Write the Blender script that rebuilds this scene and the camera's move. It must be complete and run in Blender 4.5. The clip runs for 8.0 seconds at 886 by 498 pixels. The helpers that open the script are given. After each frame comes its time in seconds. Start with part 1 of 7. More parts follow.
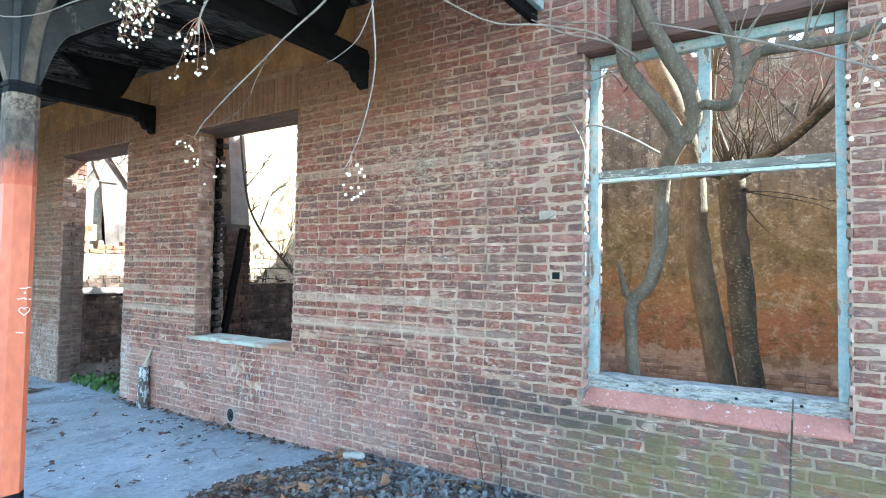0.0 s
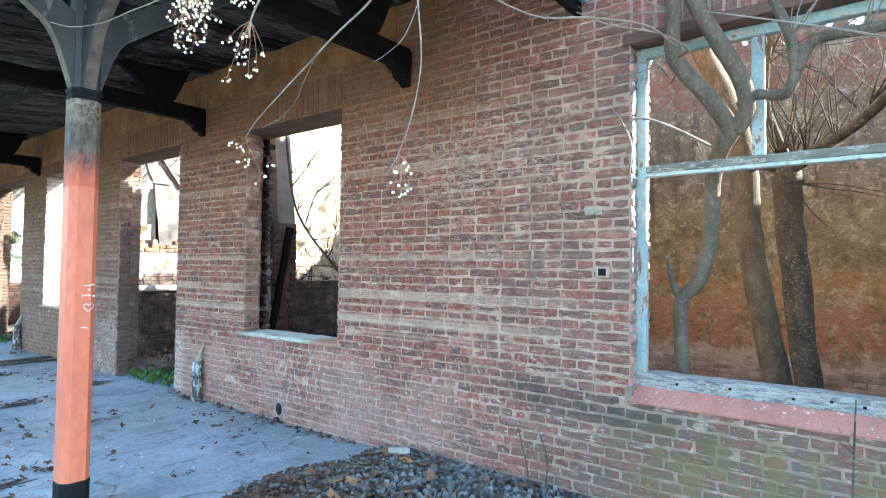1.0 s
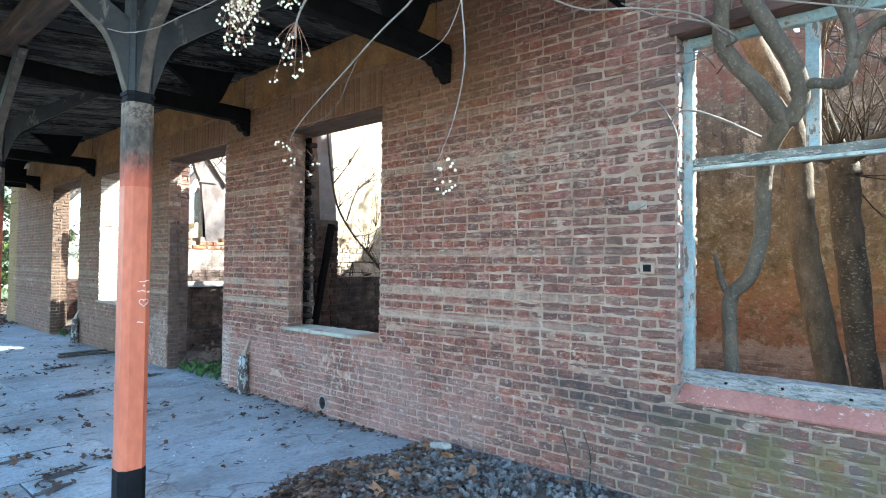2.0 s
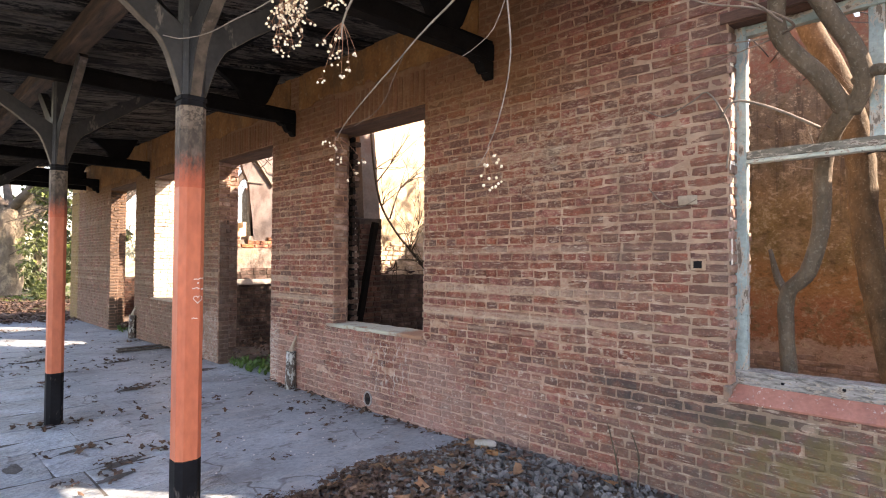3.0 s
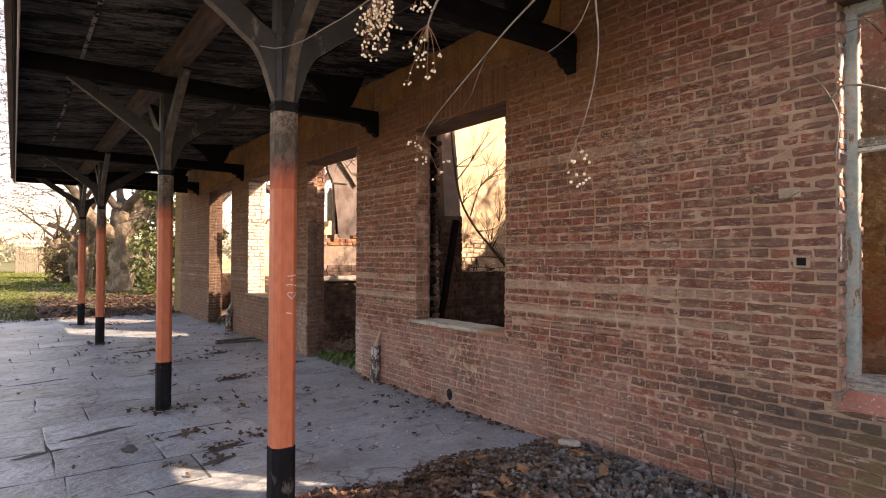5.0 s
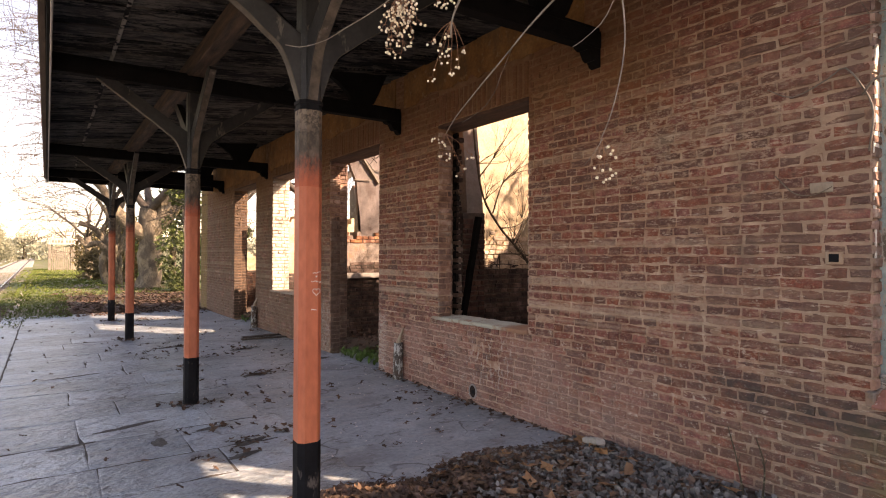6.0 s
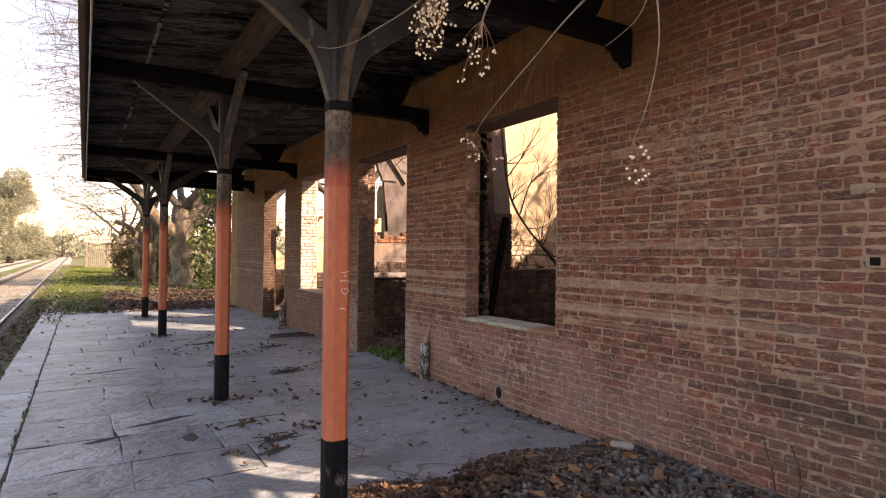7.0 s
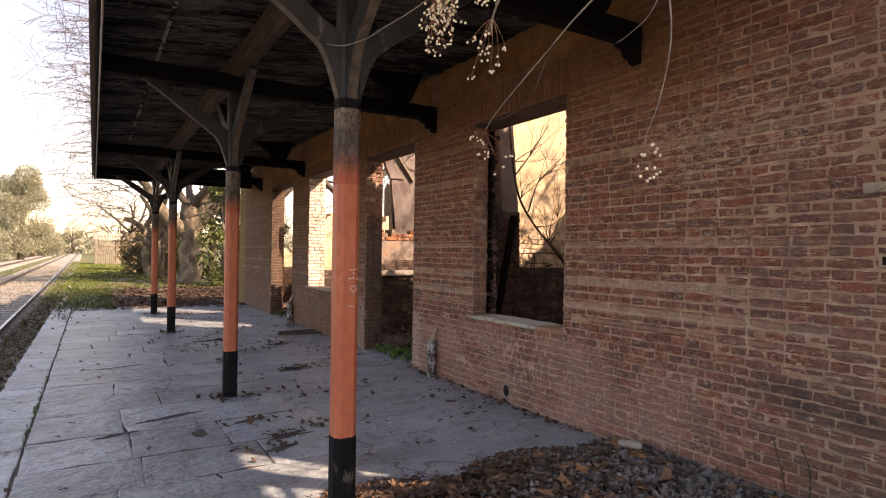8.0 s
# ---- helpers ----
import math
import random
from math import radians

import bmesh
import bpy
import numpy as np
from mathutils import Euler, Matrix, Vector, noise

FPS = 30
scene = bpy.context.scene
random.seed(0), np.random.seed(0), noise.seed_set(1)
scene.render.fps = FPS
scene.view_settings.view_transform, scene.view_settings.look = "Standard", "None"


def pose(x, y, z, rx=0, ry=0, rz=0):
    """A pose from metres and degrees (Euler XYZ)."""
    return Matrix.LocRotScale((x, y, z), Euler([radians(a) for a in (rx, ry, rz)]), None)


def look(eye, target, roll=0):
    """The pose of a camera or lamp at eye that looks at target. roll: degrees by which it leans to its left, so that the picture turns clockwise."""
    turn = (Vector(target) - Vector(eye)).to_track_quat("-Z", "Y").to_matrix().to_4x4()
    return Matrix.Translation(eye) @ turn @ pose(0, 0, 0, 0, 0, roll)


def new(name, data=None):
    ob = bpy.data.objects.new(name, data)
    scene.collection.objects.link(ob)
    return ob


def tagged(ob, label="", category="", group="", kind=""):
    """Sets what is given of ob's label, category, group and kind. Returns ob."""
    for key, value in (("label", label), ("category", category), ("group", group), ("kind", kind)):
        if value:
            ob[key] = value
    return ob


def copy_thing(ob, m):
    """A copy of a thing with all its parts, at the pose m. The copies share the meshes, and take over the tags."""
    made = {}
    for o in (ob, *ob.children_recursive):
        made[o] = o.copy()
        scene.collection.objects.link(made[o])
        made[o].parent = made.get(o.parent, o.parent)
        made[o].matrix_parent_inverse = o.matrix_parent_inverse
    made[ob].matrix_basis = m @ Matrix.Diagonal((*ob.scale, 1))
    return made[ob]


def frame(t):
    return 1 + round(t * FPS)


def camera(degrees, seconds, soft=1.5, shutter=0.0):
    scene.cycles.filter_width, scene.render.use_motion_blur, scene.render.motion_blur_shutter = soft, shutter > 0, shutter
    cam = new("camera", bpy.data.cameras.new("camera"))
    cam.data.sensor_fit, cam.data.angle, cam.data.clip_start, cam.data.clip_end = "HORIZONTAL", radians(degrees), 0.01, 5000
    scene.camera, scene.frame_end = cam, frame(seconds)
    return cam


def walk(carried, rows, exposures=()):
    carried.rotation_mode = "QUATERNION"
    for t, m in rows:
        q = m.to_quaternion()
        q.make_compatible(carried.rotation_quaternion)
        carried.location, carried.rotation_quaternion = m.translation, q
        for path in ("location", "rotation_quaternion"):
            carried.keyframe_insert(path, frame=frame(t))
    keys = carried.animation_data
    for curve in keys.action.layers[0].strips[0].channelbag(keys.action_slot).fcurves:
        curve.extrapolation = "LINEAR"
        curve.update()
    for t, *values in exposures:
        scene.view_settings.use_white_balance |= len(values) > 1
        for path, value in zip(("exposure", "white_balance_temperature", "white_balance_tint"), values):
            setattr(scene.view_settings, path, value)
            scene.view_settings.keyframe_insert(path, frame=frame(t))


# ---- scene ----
cam = camera(74.9, 8.0, soft=1.1)
PATH = [
    (0, (-3.539, 0.123, 1.518), (-1.877, 1.233, 1.596), 0.9),
    (0.5, (-3.546, 0.129, 1.519), (-1.924, 1.297, 1.59), 0.7),
    (1, (-3.553, 0.137, 1.516), (-1.974, 1.361, 1.582), 0.7),
    (1.5, (-3.561, 0.144, 1.517), (-2.021, 1.419, 1.575), 0.7),
    (3, (-3.58, 0.163, 1.513), (-2.182, 1.593, 1.555), 0.4),
    (3.5, (-3.584, 0.166, 1.513), (-2.24, 1.647, 1.551), 0.4),
    (4, (-3.592, 0.166, 1.514), (-2.31, 1.7, 1.551), 0.4),
    (4.5, (-3.601, 0.167, 1.516), (-2.368, 1.741, 1.549), 0.4),
    (6, (-3.617, 0.174, 1.513), (-2.486, 1.824, 1.533), 0.2),
    (6.5, (-3.616, 0.179, 1.514), (-2.51, 1.846, 1.524), 0.5),
    (7, (-3.625, 0.182, 1.514), (-2.57, 1.88, 1.534), 0.6),
    (7.5, (-3.631, 0.188, 1.513), (-2.592, 1.896, 1.53), 0.8),
    (8, (-3.631, 0.189, 1.513), (-2.596, 1.9, 1.526), 0.8),
]
walk(cam, [(t, look(eye, at, lean)) for t, eye, at, lean in PATH],
     [(0, 3.17, 5620, -2), (1.0, 3.01, 5590, -2), (1.7, 2.76, 5560, 0), (2.8, 2.42, 6600, 12), (3.0, 2.31, 7900, 26), (3.3, 2.11, 9200, 33), (4.0, 1.77, 9500, 34), (6.0, 1.54, 9300, 33), (8.0, 1.24, 9200, 33)])

# ---- world, sun ----
SUN_TO = Vector((2.72, -3.32, 2.64)).normalized()     # towards the sun: behind the wall, low winter sun
world = bpy.data.worlds.new("sky")
scene.world = world
world.use_nodes = True
wn = world.node_tree.nodes
sky = wn.new("ShaderNodeTexSky")
sky.sky_type = 'NISHITA'
sky.sun_disc = False
sky.sun_elevation = math.asin(SUN_TO.z)
sky.sun_rotation = math.atan2(SUN_TO.x, SUN_TO.y)
sky.air_density, sky.dust_density, sky.ozone_density = 1.0, 1.0, 0.4
wn["Background"].inputs[1].default_value = 0.15
world.node_tree.links.new(sky.outputs[0], wn["Background"].inputs[0])
sun_data = bpy.data.lights.new("sun", 'SUN')
sun_data.energy, sun_data.angle, sun_data.color = 5.0, radians(0.6), (1.0, 0.91, 0.77)
sun = new("sun", sun_data)
sun.matrix_world = look(SUN_TO * 30, (0, 0, 0))


# ---- materials ----
def ramp(nt, fac, cols, lo=0.3, hi=0.7):
    r = nt.nodes.new("ShaderNodeValToRGB")
    e = r.color_ramp.elements
    while len(e) < len(cols):
        e.new(0.5)
    for i, c in enumerate(cols):
        e[i].position = lo + (hi - lo) * i / max(1, len(cols) - 1)
        e[i].color = (*c, 1)
    nt.links.new(fac, r.inputs[0])
    return r.outputs[0]


def noise_at(nt, scale, detail=4, stretch=None, rough=0.6):
    geo = nt.nodes.new("ShaderNodeNewGeometry")
    out = geo.outputs["Position"]
    if stretch:
        m = nt.nodes.new("ShaderNodeVectorMath")
        m.operation = 'MULTIPLY'
        m.inputs[1].default_value = stretch
        nt.links.new(out, m.inputs[0])
        out = m.outputs[0]
    n = nt.nodes.new("ShaderNodeTexNoise")
    n.inputs["Scale"].default_value = scale
    n.inputs["Detail"].default_value = detail
    n.inputs["Roughness"].default_value = rough
    nt.links.new(out, n.inputs["Vector"])
    return n.outputs[0]


def calc(nt, op, a, b=None, clamp=False):
    m = nt.nodes.new("ShaderNodeMath")
    m.operation, m.use_clamp = op, clamp
    for i, v in enumerate((a, b)):
        if v is None:
            continue
        if isinstance(v, (int, float)):
            m.inputs[i].default_value = v
        else:
            nt.links.new(v, m.inputs[i])
    return m.outputs[0]


def step(nt, v, lo, hi):
    """0 below lo, 1 above hi."""
    m = nt.nodes.new("ShaderNodeMapRange")
    m.interpolation_type = 'SMOOTHSTEP'
    nt.links.new(v, m.inputs[0])
    m.inputs[1].default_value, m.inputs[2].default_value = lo, hi
    return m.outputs[0]


def axes(nt):
    geo = nt.nodes.new("ShaderNodeNewGeometry")
    s = nt.nodes.new("ShaderNodeSeparateXYZ")
    nt.links.new(geo.outputs["Position"], s.inputs[0])
    return s.outputs


def inside(nt, v, lo, hi, soft):
    return calc(nt, 'MULTIPLY', step(nt, v, lo - soft, lo + soft), calc(nt, 'SUBTRACT', 1.0, step(nt, v, hi - soft, hi + soft)))


def blend(nt, fac, a, b, mode='MIX'):
    m = nt.nodes.new("ShaderNodeMix")
    m.data_type, m.blend_type = 'RGBA', mode
    for sock, v in ((m.inputs[0], fac), (m.inputs[6], a), (m.inputs[7], b)):
        if isinstance(v, (int, float)):
            sock.default_value = v
        elif isinstance(v, tuple):
            sock.default_value = (*v, 1)
        else:
            nt.links.new(v, sock)
    return m.outputs[2]


def material(name, cols, scale=2.0, fine=40.0, rough=0.85, bump=0.3, bump_scale=70.0, vary=0.0, island=0.0, metal=0.0,
             stretch=None, stains=None, darks=0.0, spec=0.5, lo=0.3, hi=0.7, fine_amount=0.35, dist=0.004, through_light=0.0):
    mt = bpy.data.materials.new(name)
    mt.use_nodes = True
    nt = mt.node_tree
    bs = nt.nodes["Principled BSDF"]
    col = ramp(nt, noise_at(nt, scale, 6, stretch), cols, lo, hi)
    f = ramp(nt, noise_at(nt, fine, 3, stretch), [(0.55, 0.55, 0.55), (1.3, 1.3, 1.3)], 0.3, 0.7)
    col = blend(nt, fine_amount, col, blend(nt, 1.0, col, f, 'MULTIPLY'))
    for amount, source in ((vary, "obj"), (island, "isl")):
        if amount:
            if source == "obj":
                o = nt.nodes.new("ShaderNodeObjectInfo").outputs["Random"]
            else:
                o = nt.nodes.new("ShaderNodeNewGeometry").outputs["Random Per Island"]
            hsv = nt.nodes.new("ShaderNodeHueSaturation")
            nt.links.new(calc(nt, 'ADD', calc(nt, 'MULTIPLY', o, amount), 1.0 - amount / 2), hsv.inputs["Value"])
            o2 = calc(nt, 'FRACT', calc(nt, 'MULTIPLY', o, 7.31))
            nt.links.new(calc(nt, 'ADD', calc(nt, 'MULTIPLY', o2, amount * 0.016), 0.5 - amount * 0.010), hsv.inputs["Hue"])
            nt.links.new(calc(nt, 'ADD', calc(nt, 'MULTIPLY', o2, amount * 0.3), 1.0 - amount * 0.15), hsv.inputs["Saturation"])
            nt.links.new(col, hsv.inputs["Color"])
            col = hsv.outputs[0]
            if darks:                        # a share of overburnt, darker pieces
                o3 = calc(nt, 'FRACT', calc(nt, 'MULTIPLY', o, 23.7))
                m = step(nt, o3, 1.0 - darks - 0.04, 1.0 - darks + 0.04)
                col = blend(nt, calc(nt, 'MULTIPLY', m, 0.6), col, (0.085, 0.052, 0.046))
    if stains:
        col = stains(nt, col)
    nt.links.new(col, bs.inputs["Base Color"])
    bs.inputs["Roughness"].default_value = rough
    bs.inputs["Metallic"].default_value = metal
    bs.inputs["Specular IOR Level"].default_value = spec
    if bump:
        b = nt.nodes.new("ShaderNodeBump")
        b.inputs["Strength"].default_value = bump
        b.inputs["Distance"].default_value = dist
        nt.links.new(noise_at(nt, bump_scale, 5, stretch), b.inputs["Height"])
        nt.links.new(b.outputs[0], bs.inputs["Normal"])
    if through_light:                        # thin leaves let light through
        tr, mix = nt.nodes.new("ShaderNodeBsdfTranslucent"), nt.nodes.new("ShaderNodeMixShader")
        nt.links.new(col, tr.inputs["Color"])
        mix.inputs[0].default_value = through_light
        nt.links.new(bs.outputs[0], mix.inputs[1])
        nt.links.new(tr.outputs[0], mix.inputs[2])
        nt.links.new(mix.outputs[0], nt.nodes["Material Output"].inputs["Surface"])
    return mt


def brick_stains(k):
    def go(nt, col):
        x, y, z = axes(nt)
        big = noise_at(nt, 1.6, 6)
        mid = noise_at(nt, 7.0, 5)
        fine = noise_at(nt, 38.0, 6, (1, 0.7, 1.5), 0.7)
        streak = noise_at(nt, 2.2, 5, (1, 1, 5))
        long = noise_at(nt, 2.4, 6, (1, 0.5, 2.0), 0.7)
        # brown dust caught on the upper wall, on bricks and joints alike
        lift = calc(nt, 'ADD', z, calc(nt, 'MULTIPLY', big, 0.8))
        m = calc(nt, 'MULTIPLY', step(nt, lift, 1.5, 2.8), step(nt, y, 1.8, 4.6))
        m = calc(nt, 'MULTIPLY', m, calc(nt, 'ADD', 0.30, calc(nt, 'MULTIPLY', step(nt, fine, 0.40, 0.58), 0.40)))
        m = calc(nt, 'MULTIPLY', m, 1.14 - k)
        col = blend(nt, m, col, (0.225, 0.114, 0.064) if k > 0.9 else (0.27, 0.147, 0.088))
        # lime bloom along a few courses, over joints too
        for zc, half, amount in ((1.60, 0.022, 0.45), (1.285, 0.032, 0.6), (1.19, 0.010, 0.4), (1.07, 0.034, 0.6), (0.96, 0.012, 0.4), (2.34, 0.03, 0.35), (2.72, 0.02, 0.3)):
            m = calc(nt, 'MULTIPLY', inside(nt, z, zc - half, zc + half, 0.014), step(nt, long, 0.31, 0.47))
            m = calc(nt, 'MULTIPLY', m, step(nt, y, 1.3, 2.6))
            m = calc(nt, 'MULTIPLY', m, calc(nt, 'ADD', 0.55, calc(nt, 'MULTIPLY', step(nt, fine, 0.38, 0.55), 0.45)))
            col = blend(nt, calc(nt, 'MULTIPLY', m, amount), col, (0.50, 0.395, 0.305))
        # loose pale wash, lime runs and grey grime
        m = calc(nt, 'MULTIPLY', step(nt, streak, 0.54, 0.72), 0.40)
        col = blend(nt, m, col, (0.36, 0.225, 0.15))
        speck = noise_at(nt, 26.0, 5, (1, 1, 2.2))
        m = calc(nt, 'MULTIPLY', step(nt, speck, 0.56, 0.66), step(nt, big, 0.40, 0.60))
        col = blend(nt, calc(nt, 'MULTIPLY', m, 0.6), col, (0.48, 0.39, 0.305))
        smear = noise_at(nt, 9.0, 6, (1, 0.45, 3.2), 0.7)
        m = calc(nt, 'MULTIPLY', step(nt, smear, 0.54, 0.63), 0.36)
        col = blend(nt, m, col, (0.36, 0.22, 0.145))
        edge_smear = noise_at(nt, 17.0, 7, (1, 0.8, 1.4), 0.75)
        m = calc(nt, 'MULTIPLY', step(nt, edge_smear, 0.56, 0.62), 0.32)
        col = blend(nt, m, col, (0.38, 0.235, 0.16))
        m = calc(nt, 'MULTIPLY', calc(nt, 'SUBTRACT', 1.0, step(nt, edge_smear, 0.38, 0.44)), 0.4 * k)
        col = blend(nt, m, col, (0.13, 0.085, 0.068))
        over = noise_at(nt, 30.0, 8, (1, 0.55, 1.5), 0.8)
        m = calc(nt, 'MULTIPLY', step(nt, over, 0.53, 0.575), step(nt, mid, 0.36, 0.52))
        col = blend(nt, calc(nt, 'MULTIPLY', m, 0.5), col, (0.42, 0.285, 0.20))
        grime = noise_at(nt, 3.1, 7, (1, 1, 0.6))
        col = blend(nt, calc(nt, 'MULTIPLY', step(nt, grime, 0.54, 0.70), 0.5), col, (0.10, 0.082, 0.075))
        # mauve wash on the dado, worn through in places
        m = calc(nt, 'MULTIPLY', inside(nt, z, -0.5, 0.74, 0.12), step(nt, y, 1.7, 3.4))
        m = calc(nt, 'MULTIPLY', m, step(nt, big, 0.3, 0.58))
        m = calc(nt, 'MULTIPLY', m, calc(nt, 'ADD', 0.05 + 0.30 * (1.5 - k), calc(nt, 'MULTIPLY', step(nt, long, 0.36, 0.56), 0.38 - 0.18 * k)))
        col = blend(nt, m, col, (0.44, 0.28, 0.235))
        m = calc(nt, 'MULTIPLY', inside(nt, z, -0.5, 0.80, 0.12), step(nt, fine, 0.61, 0.66))
        col = blend(nt, calc(nt, 'MULTIPLY', m, 0.7), col, (0.62, 0.54, 0.46))
        m = calc(nt, 'MULTIPLY', inside(nt, z, -0.5, 0.9, 0.12), step(nt, noise_at(nt, 11.0, 7, (1, 0.6, 2.0), 0.75), 0.56, 0.62))
        col = blend(nt, calc(nt, 'MULTIPLY', m, 0.5), col, (0.12, 0.09, 0.085))
        # scraped patch with lime left on the bricks
        m = calc(nt, 'MULTIPLY', inside(nt, calc(nt, 'ADD', y, mid), 2.2, 3.6, 0.35), inside(nt, calc(nt, 'ADD', z, calc(nt, 'MULTIPLY', big, 0.3)), 2.22, 2.78, 0.12))
        m = calc(nt, 'MULTIPLY', m, step(nt, over, 0.48, 0.56))
        col = blend(nt, calc(nt, 'MULTIPLY', m, 0.55), col, (0.47, 0.36, 0.28))
        # dull brown weathering beside the wide window
        m = calc(nt, 'MULTIPLY', calc(nt, 'SUBTRACT', 1.0, step(nt, calc(nt, 'ADD', y, mid), 2.2, 3.6)), step(nt, noise_at(nt, 5.0, 7, (1, 0.7, 1.4), 0.75), 0.40, 0.56))
        col = blend(nt, calc(nt, 'MULTIPLY', m, 0.5), col, (0.15, 0.092, 0.068) if k > 0.9 else (0.30, 0.225, 0.165))
        # weathered grey face under the wide window
        m = calc(nt, 'MULTIPLY', inside(nt, z, -0.5, 0.68, 0.06), calc(nt, 'SUBTRACT', 1.0, step(nt, calc(nt, 'ADD', y, mid), 1.8, 2.9)))
        m = calc(nt, 'MULTIPLY', m, step(nt, edge_smear, 0.42, 0.56))
        col = blend(nt, calc(nt, 'MULTIPLY', m, 0.72), col, (0.118, 0.092, 0.074) if k > 0.9 else (0.195, 0.155, 0.117))
        stroke = noise_at(nt, 7.0, 7, (1, 0.8, 7.0), 0.72)
        m = calc(nt, 'MULTIPLY', step(nt, stroke, 0.585, 0.625), step(nt, noise_at(nt, 0.9, 4), 0.40, 0.56))
        col = blend(nt, calc(nt, 'MULTIPLY', m, 0.6), col, (0.56, 0.46, 0.37))
        # white lime drips below the tall window
        drip = noise_at(nt, 13.0, 7, (1, 2.2, 0.55), 0.75)
        m = calc(nt, 'MULTIPLY', calc(nt, 'MULTIPLY', inside(nt, z, 0.22, 0.74, 0.1), inside(nt, y, 4.25, 5.0, 0.15)), step(nt, drip, 0.54, 0.59))
        col = blend(nt, calc(nt, 'MULTIPLY', m, 0.5), col, (0.58, 0.53, 0.48))
        # whitewash left at the foot of the doorway piers
        foot = calc(nt, 'ADD', inside(nt, y, 8.45, 9.5, 0.12), inside(nt, y, 6.75, 7.1, 0.06))
        m = calc(nt, 'MULTIPLY', calc(nt, 'MULTIPLY', foot, inside(nt, calc(nt, 'ADD', z, mid), -0.5, 1.25, 0.12)), step(nt, over, 0.46, 0.55))
        col = blend(nt, calc(nt, 'MULTIPLY', m, 0.6), col, (0.52, 0.48, 0.43))
        # lime splashes low on the wall
        m = calc(nt, 'MULTIPLY', calc(nt, 'MULTIPLY', inside(nt, z, 0.15, 1.0, 0.15), inside(nt, y, 1.8, 4.2, 0.4)), step(nt, noise_at(nt, 16.0, 7, (1, 0.9, 1.3), 0.75), 0.585, 0.62))
        col = blend(nt, calc(nt, 'MULTIPLY', m, 0.6), col, (0.57, 0.48, 0.40))
        # shade of the wall's far stretch, painted in as brown
        m = calc(nt, 'MULTIPLY', step(nt, y, 7.0, 9.8), step(nt, calc(nt, 'ADD', mid, big), 0.68, 1.05))
        col = blend(nt, calc(nt, 'MULTIPLY', m, 0.72), col, (0.12, 0.075, 0.042))
        # ochre limewash near the eaves, darkened to carry the canopy's shade
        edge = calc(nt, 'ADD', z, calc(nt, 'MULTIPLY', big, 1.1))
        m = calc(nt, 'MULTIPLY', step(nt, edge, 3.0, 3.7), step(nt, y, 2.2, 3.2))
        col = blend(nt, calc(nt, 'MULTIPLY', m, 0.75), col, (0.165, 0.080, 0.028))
        m = calc(nt, 'MULTIPLY', step(nt, y, 16.75, 16.95), step(nt, mid, 0.3, 0.5))
        col = blend(nt, calc(nt, 'MULTIPLY', m, 0.35), col, (0.36, 0.27, 0.06))
        # smoke-dark bricks in a slanting patch
        d = calc(nt, 'ADD', z, calc(nt, 'MULTIPLY', y, -0.10))
        m = calc(nt, 'MULTIPLY', inside(nt, d, 0.36, 0.56, 0.07), inside(nt, y, 0.9, 2.5, 0.35))
        m = calc(nt, 'MULTIPLY', m, step(nt, mid, 0.36, 0.56))
        col = blend(nt, calc(nt, 'MULTIPLY', m, 0.85 if k > 0.9 else 0.25), col, (0.050, 0.042, 0.040))
        # moss under the wide window
        m = calc(nt, 'MULTIPLY', inside(nt, z, -0.5, 0.60, 0.08), calc(nt, 'SUBTRACT', 1.0, step(nt, y, 1.15, 1.7)))
        m = calc(nt, 'MULTIPLY', m, step(nt, mid, 0.36, 0.6))
        col = blend(nt, calc(nt, 'MULTIPLY', m, 0.65), col, (0.145, 0.112, 0.036))
        return col
    return go


def jamb_shade_lime(nt, col):
    x, y, z = axes(nt)
    n = noise_at(nt, 8.0, 6)
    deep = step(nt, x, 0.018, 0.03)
    # doorway reveal: shade below the sun line, put into the brick colour
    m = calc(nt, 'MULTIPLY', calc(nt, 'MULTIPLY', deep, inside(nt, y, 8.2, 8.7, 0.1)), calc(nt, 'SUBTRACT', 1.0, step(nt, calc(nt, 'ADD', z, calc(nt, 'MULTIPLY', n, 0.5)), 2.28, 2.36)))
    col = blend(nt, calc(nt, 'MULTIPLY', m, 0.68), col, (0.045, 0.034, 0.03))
    lime = calc(nt, 'MULTIPLY', inside(nt, y, 11.1, 11.5, 0.1), step(nt, n, 0.26, 0.42))
    col = blend(nt, calc(nt, 'MULTIPLY', lime, 0.9), col, (0.62, 0.57, 0.50))
    # far doorway's reveal: its shade painted over the brick
    reveal_shade = calc(nt, 'MULTIPLY', inside(nt, y, 13.9, 14.3, 0.1), step(nt, n, 0.22, 0.38))
    col = blend(nt, calc(nt, 'MULTIPLY', reveal_shade, 0.9), col, (0.07, 0.048, 0.034))
    return blend(nt, calc(nt, 'MULTIPLY', step(nt, n, 0.55, 0.63), 0.5), col, (0.07, 0.05, 0.042))


